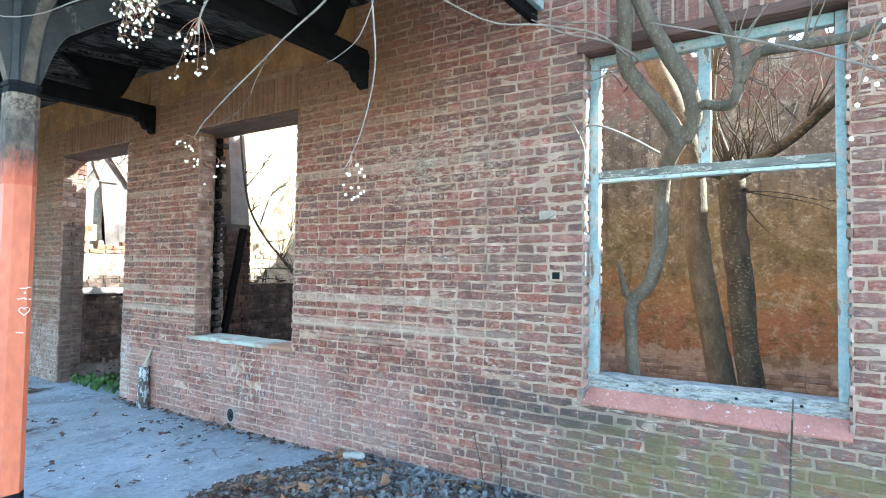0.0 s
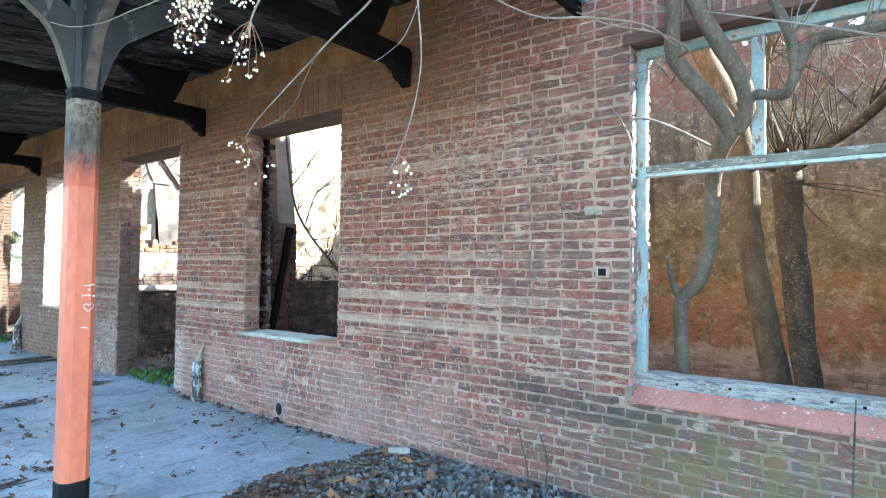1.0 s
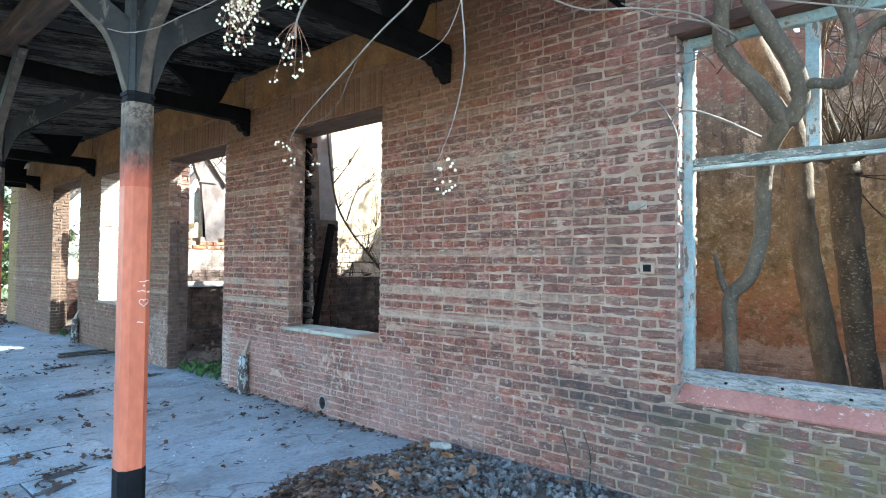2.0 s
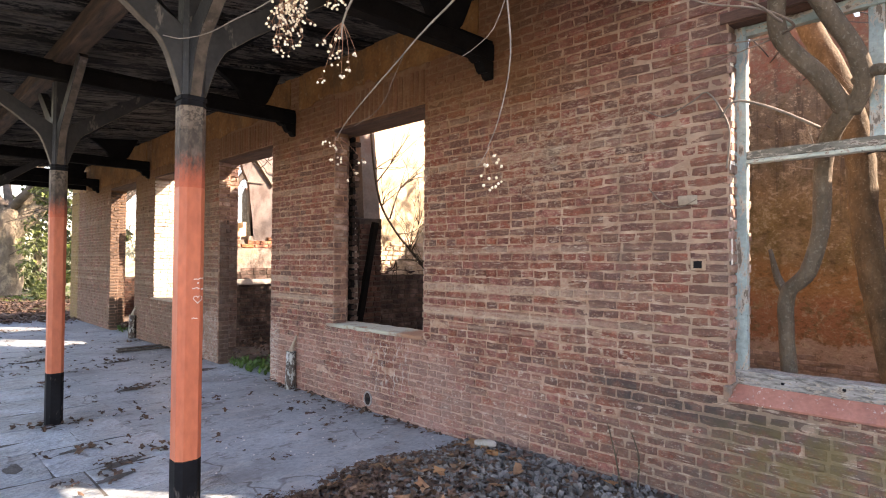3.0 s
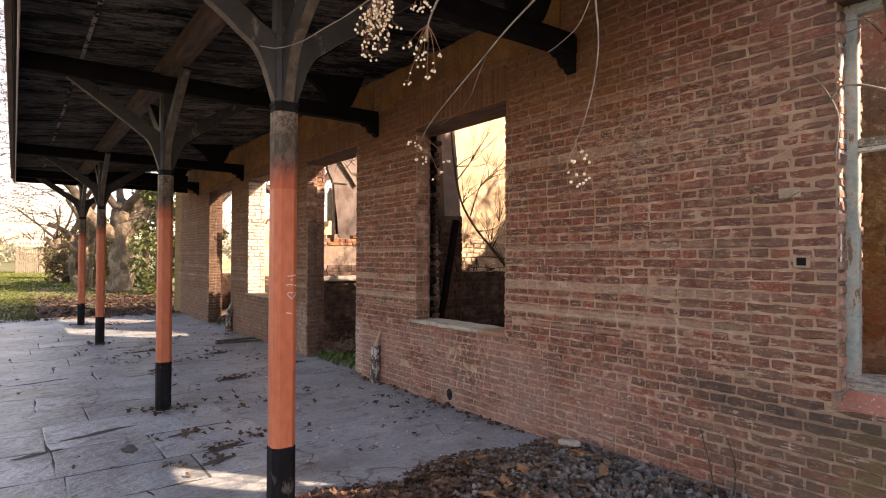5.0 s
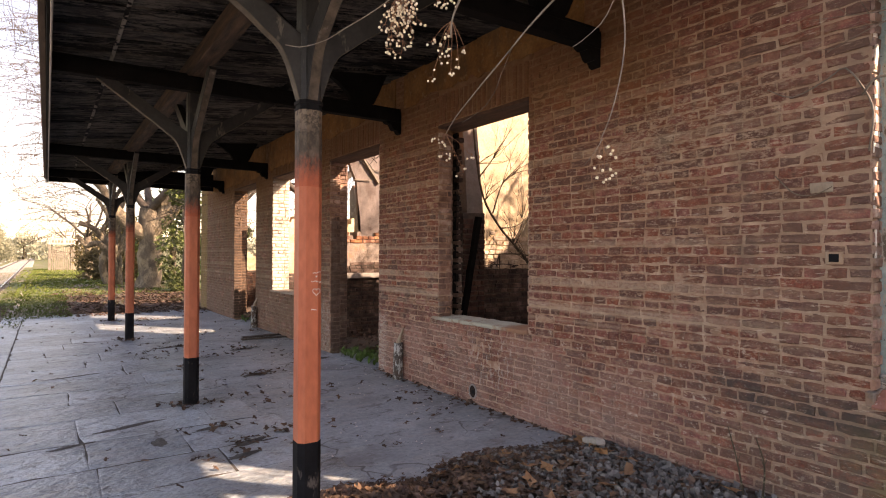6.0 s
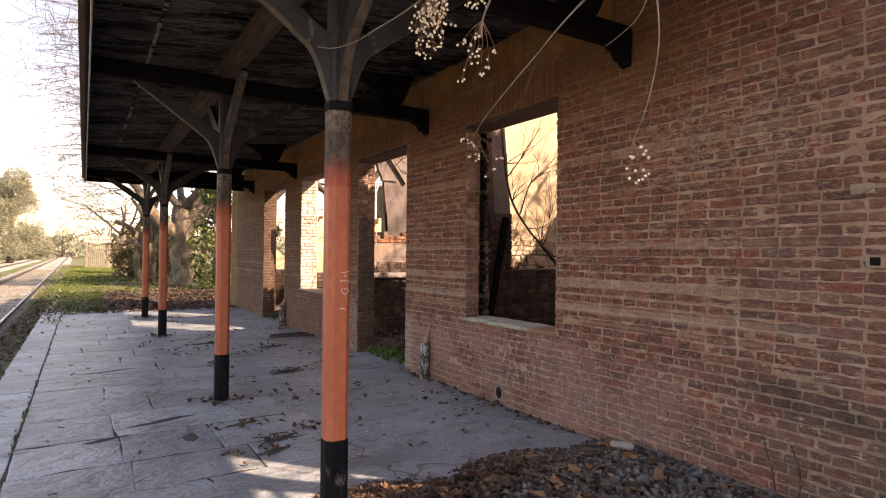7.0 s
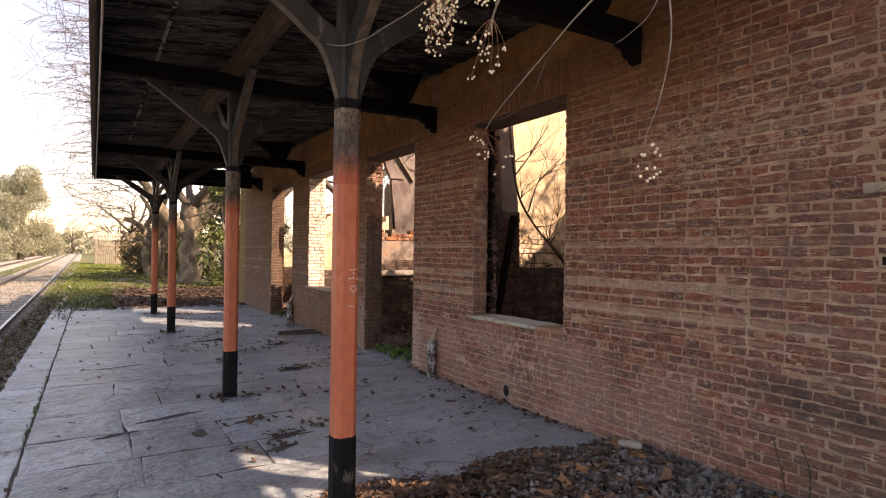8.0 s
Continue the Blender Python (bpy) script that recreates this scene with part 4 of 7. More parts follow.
def eaves_plaster():
    """Thin ochre render on the top of the wall, with a ragged lower edge."""
    bm = bmesh.new()
    for y0, y1, low in ((3.42, 6.30, 3.34), (6.52, 9.2, 3.33), (9.2, 11.5, 3.16), (11.8, 16.9, 3.12)):
        pts = [(y0, 3.80)]
        n = int((y1 - y0) / 0.05)
        for i in range(n + 1):
            u = y0 + (y1 - y0) * i / n
            pts.append((u, low + 0.10 * noise.noise(Vector((u * 1.7, 3, 0))) + 0.05 * noise.noise(Vector((u * 8, 5, 0)))))
        pts.append((y1, 3.80))
        plate(bm, pts, 'x', -0.007, 0.012)
    part("eaves_plaster", bm, M_eaves, wall_front, "thin flaking ochre render under the eaves")


# ---- interior of the roofless building ----
def ragged_wall(name, axis, lo, hi, at0, at1, height, mat, label, seed, steps=0.12, drop=0.5):
    """A wall with a broken top. axis 'y': it runs along y between at0 and at1 in x."""
    bm = bmesh.new()
    n = int((hi - lo) / steps * 1.6)
    top = []
    for i in range(n + 1):
        u = lo + (hi - lo) * i / n
        h = height(u) if callable(height) else height
        h += drop * noise.noise(Vector((u * 1.3, seed, 0))) + 0.22 * noise.noise(Vector((u * 7, seed, 4))) + 0.12 * noise.noise(Vector((u * 21, seed, 6)))
        h = round(h / 0.066) * 0.066
        if top:
            top.append((u, top[-1][1]))
        if not top or abs(h - top[-1][1]) > 0.01:
            top.append((u + 0.012, h))
    if top[-1][0] > hi:
        top.pop()
    pts = [(lo, -0.3)] + [(u, h) for u, h in top] + [(hi, -0.3)]
    if axis == 'y':
        plate(bm, pts, 'x', at0, at1)
    else:
        plate(bm, pts, 'y', at0, at1)
    return tagged(part(name, bm, mat), label, "wall", kind="structure")


wall_back = ragged_wall("wall_back", 'y', -4.0, 17.6, 4.6, 5.0, lambda u: 4.5 if u < 3.2 else 3.6, M_ochre, "ruined interior wall of stained ochre plaster", 2, drop=0.3)
# walls 1, 2 and the far end of 3 are unseen; heights shape sunlight
wall_cross = [
    ragged_wall("wall_cross_1", 'x', 0.34, 4.6, -1.9, -1.6, 4.0, M_ochre, "unseen cross wall of stained ochre plaster", 21, drop=0.15),
    ragged_wall("wall_cross_2", 'x', 0.34, 4.6, 2.95, 3.25, lambda u: 5.25 if u < 2.6 else 5.35 if u < 3.38 else 3.82, M_ochre, "unseen ragged cross wall of stained plaster, raised against the sun", 5, drop=0.2),
    ragged_wall("wall_cross_3", 'x', 0.34, 4.6, 6.3, 6.6, lambda u: 2.16 if u < 0.85 else 4.15 if u < 2.5 else 3.3, M_cream, "sunlit cream plastered cross wall of the ruin", 9, drop=0.12),
    ragged_wall("wall_cross_4", 'x', 0.34, 4.6, 9.4, 9.7, lambda u: 1.86 + max(0.0, u - 2.2) * 0.8, M_stained_grey, "broken cross wall with patches of grey plaster", 12, drop=0.12),
    ragged_wall("wall_cross_5", 'x', 0.34, 2.0, 11.85, 12.15, 2.2, M_cream, "broken cross wall of warm plaster", 15, drop=0.15),
    ragged_wall("wall_end", 'x', 0.34, 4.6, 17.2, 17.6, 1.5, M_cream, "far end wall of the ruin", 11, drop=0.3)]


def bare_brick(parent, bricks_lo, bricks_hi, top, origin, U, N, seed, mat=M_rubble_brick, joint=M_old_joint):
    """Brick showing where the plaster has come away, with a stepped upper edge."""
    r = random.Random(seed)
    bricks = [b for b in courses(bricks_lo, bricks_hi, -0.05, top + 0.25, [], r)
              if b[1] < top + 0.22 * noise.noise(Vector((b[0] * 1.6, seed, 0))) + 0.08 * noise.noise(Vector((b[0] * 9, seed, 2)))]
    top_at = {}
    for u, z, w, h in bricks:                 # earthy joints behind the bricks
        k = round(u / 0.24)
        top_at[k] = max(top_at.get(k, 0.0), z + h / 2)
    O, A, B = Vector(origin), Vector(U), Vector(N)
    bv, bf = [], []
    for k, h in top_at.items():
        s = len(bv)
        bv.extend(O + A * (k * 0.24 + du) + B * dn + Vector((0, 0, dz)) for dn in (-0.02, 0.005) for du, dz in ((-0.12, -0.05), (0.12, -0.05), (0.12, h - 0.01), (-0.12, h - 0.01)))
        bf.extend(tuple(s + i for i in q) for q in ((0, 1, 2, 3), (4, 5, 6, 7), (0, 1, 5, 4), (3, 2, 6, 7), (0, 3, 7, 4), (1, 2, 6, 5)))
    tagged(raw("joint_backing", bv, bf, joint, parent, "earthy joints between old bricks"), kind="stuff")
    v, f = lay(bricks, origin, U, N, r, 0.006, 0.016, 0.3)
    tagged(raw("bare_brick", v, f, mat, parent, "bare brick where plaster fell away"), kind="stuff")


bare_brick(wall_back, -1.5, 2.9, 0.36, (4.6, 0, 0), (0, 1, 0), (-1, 0, 0), 3, M_pink_brick, M_pink_brick)
bare_brick(wall_cross[2], 0.5, 4.5, 1.36, (0, 6.3, 0), (1, 0, 0), (0, -1, 0), 4)
# courses above the shadow line are coloured pale, those below dark
r = random.Random(35)
v, f = lay([b for b in courses(0.5, 4.5, 1.30, 1.98, [], r) if b[1] < 1.80 + 0.16 * noise.noise(Vector((b[0] * 2.6, 7, 0))) + 0.08 * noise.noise(Vector((b[0] * 9, 4, 2)))], (0, 6.3, 0), (1, 0, 0), (0, -1, 0), r, 0.006, 0.018, 0.3)
tagged(raw("limed_courses", v, f, M_sunlit_brick, wall_cross[2], "bricks under the broken plaster, coloured pale as in sun"), kind="stuff")
bare_brick(wall_cross[3], 0.5, 4.5, 1.36, (0, 9.4, 0), (1, 0, 0), (0, -1, 0), 6)
bare_brick(wall_cross[4], 0.5, 2.0, 1.1, (0, 11.85, 0), (1, 0, 0), (0, -1, 0), 7)
# shaded rubble at the end wall's foot, put in as dark brick
bare_brick(wall_cross[5], 0.4, 4.4, 1.02, (0, 17.2, 0), (1, 0, 0), (0, -1, 0), 8, M_pier_brick)
r = random.Random(33)
v, f = lay([b for b in courses(0.5, 2.4, 1.72, 2.0, [], r) if b[1] < 1.85 + 0.14 * noise.noise(Vector((b[0] * 7, 3, 0)))], (0, 9.4, 0), (1, 0, 0), (0, -1, 0), r, 0.006, 0.02, 0.3)
tagged(raw("broken_courses", v, f, M_broken_edge, wall_cross[3], "broken orange brick along the top"), kind="stuff")
# stump of a chimney breast, wider at its head
bm = bmesh.new()
plate(bm, [(2.25, -0.2), (2.23, 2.0), (2.20, 2.4), (2.14, 2.85), (2.12, 3.15), (1.99, 3.42), (1.94, 3.6), (1.98, 3.78), (2.12, 3.72), (2.26, 3.84), (2.5, 3.78), (2.75, 3.9), (2.80, 3.0), (2.84, -0.2)], 'y', 11.98, 12.09)
bmesh.ops.triangulate(bm, faces=[fc for fc in bm.faces if len(fc.verts) > 4])
tagged(part("chimney_stump", bm, M_grey_wall), "leaning stump of a grey cement chimney breast", "chimney", kind="structure")
part("ledge", rough_solid(0.6, 2.2, 9.33, 9.4, 1.10, 1.19, 12, 0.008, 3), M_grey_plaster, wall_cross[3], "pale cement ledge")

# a pier in front of a cross wall, behind the tall window
pier = empty("wall_pier", (0.95, 6.17, 0), "broken pier of brick with grey cement above", "brick pier", kind="structure")
part("brick_base", rough_solid(-0.25, 0.10, -0.13, 0.125, -0.1, 2.05, 14, 0.02, 4), M_old_joint, pier, "earthy brick core")
r = random.Random(19)
v, f = lay([b for b in courses(-0.25, 0.10, 0.0, 2.0, [], r)], (0, -0.135, 0), (1, 0, 0), (0, -1, 0), r, 0.006, 0.014, 0.3)
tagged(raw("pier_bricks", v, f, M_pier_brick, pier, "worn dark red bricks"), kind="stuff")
bm = bmesh.new()
plate(bm, [(-0.17, 2.05), (0.09, 2.05), (0.03, 2.7), (-0.03, 3.25), (-0.10, 3.9), (-0.36, 3.9), (-0.26, 3.25), (-0.20, 2.6)], 'y', -0.12, 0.12)
part("cement_shaft", bm, M_smoked, pier, "smoke-grey leaning cement shaft")

bm = bmesh.new()
r = random.Random(2)
N = 40
grid = [[bm.verts.new((0.34 + 8.6 * i / N, -4.0 + 21.0 * j / N, 0.05 + 0.16 * noise.noise(Vector((i * 0.5, j * 0.5, 1))) + 0.1 * noise.noise(Vector((i * 2.1, j * 2.2, 1))))) for j in range(N + 1)] for i in range(N + 1)]
for i in range(N):
    for j in range(N):
        bm.faces.new((grid[i][j], grid[i + 1][j], grid[i + 1][j + 1], grid[i][j + 1]))
tagged(part("earth_floor", bm, M_soil, smooth=True), "bare earth floor inside the ruin", "ground", kind="structure")

# ---- canopy over the platform ----
CX, CZ0, CZ1 = -3.60, 3.72, 3.34          # eave, ceiling height at the wall and at the eave


def ceil_z(x):
    return CZ0 + (CZ1 - CZ0) * (x / CX)


def canopy_ceiling():
    verts, faces = [], []
    r = random.Random(21)
    y = 1.80
    while y < 16.1:
        w = r.uniform(0.12, 0.15)
        cut = r.uniform(-2.8, -0.9)
        for x0, x1 in ((0.0, cut), (cut - 0.004, CX)):
            dz = r.uniform(-0.008, 0.008)
            s = len(verts)
            for x in (x0, x1):
                for yy, zz in ((y, 0), (y + w - 0.008, 0), (y + w - 0.008, 0.02), (y, 0.02)):
                    verts.append((x, yy, ceil_z(x) + dz + zz))
            faces += [tuple(s + i for i in q) for q in ((0, 1, 5, 4), (1, 2, 6, 5), (2, 3, 7, 6), (3, 0, 4, 7), (3, 2, 1, 0), (4, 5, 6, 7))]
        y += w
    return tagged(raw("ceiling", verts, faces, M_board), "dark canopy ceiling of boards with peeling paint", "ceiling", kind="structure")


def canopy_roof():
    bm = bmesh.new()
    n = 190
    rows = []
    for i in range(n + 1):
        y = 1.72 + (16.25 - 1.72) * i / n
        dz = 0.055 + 0.012 * math.sin(i * math.pi / 1.5)
        rows.append([bm.verts.new((x, y, ceil_z(x) + dz + e)) for x, e in ((0.0, 0), (CX - 0.08, 0), (CX - 0.08, 0.004), (0.0, 0.004))])
    for a, b in zip(rows, rows[1:]):
        for i in range(4):
            j = (i + 1) % 4
            bm.faces.new((a[i], a[j], b[j], b[i]))
    bm.faces.new(rows[0])
    bm.faces.new(rows[-1])
    return tagged(part("canopy_roof", bm, M_sheet), "rusty corrugated metal canopy roof", "roof", kind="structure")


canopy_ceiling()
canopy_roof()
BAYS = [(3.30, 3.29), (6.45, 6.42), (11.72, 11.65), (15.18, 15.05)]      # posts and the beams on them


def tie_beam(y, seed):
    th = empty("roof_beam", (0, y, 0), "black timber tie beam from wall to eave", "roof beam", "canopy beams", "structure")
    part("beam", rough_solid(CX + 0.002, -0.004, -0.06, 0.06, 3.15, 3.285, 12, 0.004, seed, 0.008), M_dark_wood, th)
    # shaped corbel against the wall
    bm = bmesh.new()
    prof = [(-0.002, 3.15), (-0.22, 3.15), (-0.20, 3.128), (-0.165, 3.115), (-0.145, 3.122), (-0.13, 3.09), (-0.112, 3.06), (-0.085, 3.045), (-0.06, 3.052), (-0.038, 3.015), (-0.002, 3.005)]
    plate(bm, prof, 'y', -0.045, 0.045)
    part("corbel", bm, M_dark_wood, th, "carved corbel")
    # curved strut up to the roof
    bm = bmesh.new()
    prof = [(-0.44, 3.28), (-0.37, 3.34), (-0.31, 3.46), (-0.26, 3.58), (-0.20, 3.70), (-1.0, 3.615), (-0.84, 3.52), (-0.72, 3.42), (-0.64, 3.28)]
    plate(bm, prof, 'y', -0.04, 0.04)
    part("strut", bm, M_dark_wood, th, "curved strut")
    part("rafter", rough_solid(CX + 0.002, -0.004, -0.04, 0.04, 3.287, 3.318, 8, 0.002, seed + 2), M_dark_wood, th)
    return th


for i, (yp, yb) in enumerate(BAYS):
    tie_beam(yb, i)

wall_plate = tagged(part("roof_plate", rough_solid(-2.47, -2.31, 1.86, 16.0, 3.30, 3.46, 40, 0.005, 3, 0.008), M_brown_wood), "brown timber plate along the post heads", "roof beam", kind="structure")
z = ceil_z(-3.12)
tagged(part("batten", rough_solid(-3.136, -3.104, 1.86, 16.0, z - 0.022, z - 0.009, 60, 0.003, 4), M_batten), "thin batten with worn paint under the boards", "batten", kind="structure")
for xp in (-1.2,):
    z = ceil_z(xp)
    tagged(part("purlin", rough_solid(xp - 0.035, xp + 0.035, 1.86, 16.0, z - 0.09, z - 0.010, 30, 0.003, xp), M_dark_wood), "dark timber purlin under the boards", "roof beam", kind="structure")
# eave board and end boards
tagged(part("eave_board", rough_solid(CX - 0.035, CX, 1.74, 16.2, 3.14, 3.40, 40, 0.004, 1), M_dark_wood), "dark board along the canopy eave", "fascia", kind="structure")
tagged(part("eave_bead", rough_solid(CX - 0.010, CX + 0.006, 1.74, 16.2, 3.122, 3.139, 60, 0.003, 7), M_pale_board), "pale worn bead along the eave", "fascia", kind="structure")
tagged(part("eave_trim", rough_solid(CX - 0.085, CX - 0.037, 1.74, 16.2, 3.22, 3.43, 40, 0.004, 2), M_tan_fascia), "tan weathered trim on the eave", "fascia", kind="structure")
tagged(part("end_board", rough_solid(CX, -0.004, 1.745, 1.79, 3.20, 3.33, 16, 0.004, 5), M_dark_wood), "dark board across the canopy end", "fascia", kind="structure")
tagged(part("end_panel", rough_solid(CX, -0.004, 1.70, 1.742, 3.28, 3.66, 16, 0.003, 6), M_blue), "pale blue painted boards on the canopy end", "fascia", kind="structure")
tagged(part("end_board", rough_solid(CX, -0.004, 16.15, 16.2, 3.16, 3.60, 16, 0.004, 8), M_dark_wood), "dark board across the far canopy end", "fascia", kind="structure")


def octagon(bm, z0, z1, w, c):
    h = w / 2
    pts = [(-h + c, -h), (h - c, -h), (h, -h + c), (h, h - c), (h - c, h), (-h + c, h), (-h, h - c), (-h, -h + c)]
    plate(bm, pts, 'z', z0, z1)


def canopy_post():
    th = empty("canopy_post", (0, 0, 0), "orange timber canopy post with black foot and braced head", "post", "canopy posts")
    bm = bmesh.new()
    octagon(bm, 0.47, 1.89, 0.132, 0.03)
    part("shaft", bm, M_post_red, th, "orange-red painted shaft")
    bm = bmesh.new()
    octagon(bm, -0.02, 0.47, 0.135, 0.03)
    part("foot", bm, M_post_black, th, "black painted foot")
    bm = bmesh.new()
    octagon(bm, 1.89, 2.32, 0.132, 0.03)
    part("worn_neck", bm, M_post_bare, th, "grey bare wood with worn paint")
    bm = bmesh.new()
    octagon(bm, 2.318, 2.330, 0.136, 0.026)
    octagon(bm, 2.330, 2.352, 0.126, 0.026)
    octagon(bm, 2.352, 2.372, 0.138, 0.026)
    part("collar", bm, M_post_black, th, "moulded collar")
    bm = bmesh.new()
    octagon(bm, 2.372, 3.13, 0.118, 0.02)
    part("head", bm, M_brace, th, "dark square head")
    for k in range(4):
        bm = bmesh.new()
        low = [(0.058, 2.374), (0.066, 2.39), (0.081, 2.44), (0.100, 2.50), (0.120, 2.56), (0.140, 2.605), (0.165, 2.648), (0.198, 2.682), (0.241, 2.712), (0.338, 2.79), (0.426, 2.85), (0.60, 2.98), (0.86, 3.165)]
        up = [(0.82, 3.20), (0.72, 3.185), (0.50, 3.035), (0.30, 2.90), (0.217, 2.845), (0.15, 2.795), (0.10, 2.765), (0.058, 2.74)]
        plate(bm, low + up, 'y', -0.032, 0.032)
        bmesh.ops.rotate(bm, verts=bm.verts, cent=(0, 0, 0), matrix=Matrix.Rotation(k * math.pi / 2, 3, 'Z'))
        brace = part("brace", bm, M_brace, th, "curved black brace")
        bm = bmesh.new()
        edge = [(x + 0.003, z - 0.002) for x, z in low]
        plate(bm, edge + [(x - 0.004, z + 0.003) for x, z in low[::-1]], 'y', -0.027, 0.027)
        bmesh.ops.rotate(bm, verts=bm.verts, cent=(0, 0, 0), matrix=Matrix.Rotation(k * math.pi / 2, 3, 'Z'))
        part("worn_edge", bm, M_brace_edge, brace, "bare grey wood along the edge")
    return th


first = canopy_post()
first.matrix_basis = pose(-2.40, BAYS[0][0], 0)
for yp, yb in BAYS[1:]:
    copy_thing(first, pose(-2.40, yp, 0))
# chalk scribbles on the near post
first["label"] = "orange timber canopy post with chalk scribbles and black foot"


# ---- wide window ----
def wide_window():
    th = empty("window_1", (0.10, 0.725, 0.78), "wide glassless window frame with flaking pale blue paint", "window frame", kind="structure")
    def p(name, x0, x1, y0, y1, z0, z1, mat, label, seed):
        bm = rough_solid(x0 - 0.10, x1 - 0.10, y0 - 0.725, y1 - 0.725, z0 - 0.78, z1 - 0.78, 14, 0.0035, seed, 0.004)
        return part(name, bm, mat, th, label)
    p("jamb", 0.09, 0.135, 1.350, 1.418, 0.84, 2.925, M_blue, "blue jamb", 1)
    p("jamb", 0.09, 0.135, 0.032, 0.088, 0.84, 2.925, M_blue, "blue jamb", 2)
    p("head", 0.085, 0.135, 0.088, 1.350, 2.858, 2.92, M_blue_rail, "pale blue head rail", 3)
    p("mullion", 0.10, 0.145, 0.690, 0.758, 2.17, 2.86, M_blue, "blue mullion", 4)
    p("transom", 0.085, 0.150, 0.088, 1.350, 2.125, 2.175, M_transom, "grey-green weathered transom", 5)
    p("transom_bead", 0.075, 0.13, 0.088, 1.350, 2.100, 2.123, M_bead, "flaking pale bead under the transom", 9)
    bm = rough_solid(-0.03, 0.11, -0.69, 0.69, 0.018, 0.105, 34, 0.008, 6, 0.006)
    part("bottom_rail", bm, M_sill_board, th, "bare grey bottom rail with peeling paint")
    # nail holes are black chips in place of their inner shade
    for i, y in enumerate((1.15, 0.86, 0.55, 0.38, 0.24)):
        p("nail_hole", 0.066, 0.075, y, y + 0.018, 0.83 + 0.01 * (i % 2), 0.845 + 0.01 * (i % 2), M_post_black, "black chip for a dark hole in the rail", i)
    for i, (z0, z1, w) in enumerate(((1.50, 1.66, 0.03), (1.76, 2.02, 0.045), (2.06, 2.45, 0.07), (2.50, 2.72, 0.05))):
        bm = rough_solid(0.012 - 0.10, w - 0.10, 1.407 - 0.725, 1.4145 - 0.725, z0 - 0.78, z1 - 0.78, 30, 0.007, i + 3, 0.002)
        part("plaster_flake", bm, M_whitewash, th, "whitewashed plaster left on the reveal")
    # sloping red sill
    bm = bmesh.new()
    plate(bm, [(-0.118, -0.074), (-0.122, -0.062), (-0.113, -0.052), (-0.028, 0.020), (0.10, 0.024), (0.10, -0.074)], 'y', -0.693, 0.693)
    part("sill", bm, M_red_sill, th, "red painted sloping sill")
    return th


wide_window()


def limed_sill(nt, col):
    x, y, z = axes(nt)
    n = noise_at(nt, 7.0, 7, None, 0.72)
    v = calc(nt, 'ADD', y, calc(nt, 'MULTIPLY', n, 0.5))
    m = calc(nt, 'MULTIPLY', inside(nt, v, 4.72, 5.75, 0.12), step(nt, n, 0.36, 0.50))
    col = blend(nt, calc(nt, 'MULTIPLY', m, 0.8), col, (0.46, 0.49, 0.42))
    return blend(nt, calc(nt, 'MULTIPLY', inside(nt, v, 4.2, 4.66, 0.10), 0.7), col, (0.34, 0.15, 0.08))


M_sill_worn = material("worn_sill", [(0.20, 0.155, 0.125), (0.33, 0.28, 0.23), (0.30, 0.17, 0.11)], 4, 40, 0.92, 0.8, 40, stains=limed_sill, dist=0.008)
M_sill_stone = material("sill_plaster", [(0.26, 0.20, 0.155), (0.40, 0.35, 0.28), (0.34, 0.17, 0.09)], 3, 40, 0.9, 0.6, 40)
part("sill_end", rough_solid(-0.012, 0.085, 1.405, 1.445, 0.715, 0.80, 12, 0.022, 9), M_stained_grey, wall_front, "cracked grey plaster at the sill end")
for a, b, c, d in (OPEN[1], OPEN[3]):
    bm = rough_solid(-0.012, THICK, a - 0.0, b + 0.13, c - 0.035, c + 0.004, 16, 0.010, a, 0.010)
    part("sill", bm, M_sill_worn, wall_front, "worn cement sill")

# remains of a timber frame in the tall window
w2 = empty("window_2", (0.33, 5.45, 0.82), "remains of a rotten dark window frame", "window frame", kind="structure")
part("jamb", rough_solid(-0.06, -0.02, 0.13, 0.205, 0.0, 2.1, 14, 0.006, 2), M_dark_wood, w2)
# most of these bricks are near-black, the rebate's shade put into their colour
r = random.Random(44)
for i in range(31):
    out = r.uniform(-0.01, 0.03) if r.random() < 0.6 else r.uniform(-0.06, 0.0)
    part("broken_brick", rough_solid(-0.06, 0.008, 0.10 - out, 0.205, 0.01 + i * 0.066, 0.058 + i * 0.066, 3, 0.010, i), M_shade_dark if r.random() < 0.6 else M_rubble_brick, w2)

frame_left = empty("door_1", (0.19, 6.95, 0.0), "rotten remains of a door frame", "door frame", kind="structure")
part("stile", rough_solid(-0.03, 0.03, 0.012, 0.045, 1.85, 2.94, 16, 0.007, 12), M_dark_wood, frame_left, "dark rotten stile")
part("flaking_edge", rough_solid(0.032, 0.045, 0.012, 0.052, 1.95, 2.90, 20, 0.010, 13), M_pale_board, frame_left, "pale flaking paint")
# black block stands in for the shaded inside of the hole
bm = solid(-0.0045, 0.02, 1.575, 1.625, 1.48, 1.525)
part("socket_rim", rough_solid(-0.003, 0.01, 1.555, 1.645, 1.468, 1.54, 4, 0.003, 2), M_sill_stone, wall_front, "pale mortar round a small square hole")
part("socket", bm, M_post_black, wall_front, "black block for the dark of a small square hole")
front_bricks()
eaves_plaster()
jamb_bricks()
lay_flags()

# ---- foreground twigs with berries ----
RIGHT = Vector((0.555, -0.832, 0.0))
AHEAD = Vector((0.832, 0.555, 0.0))


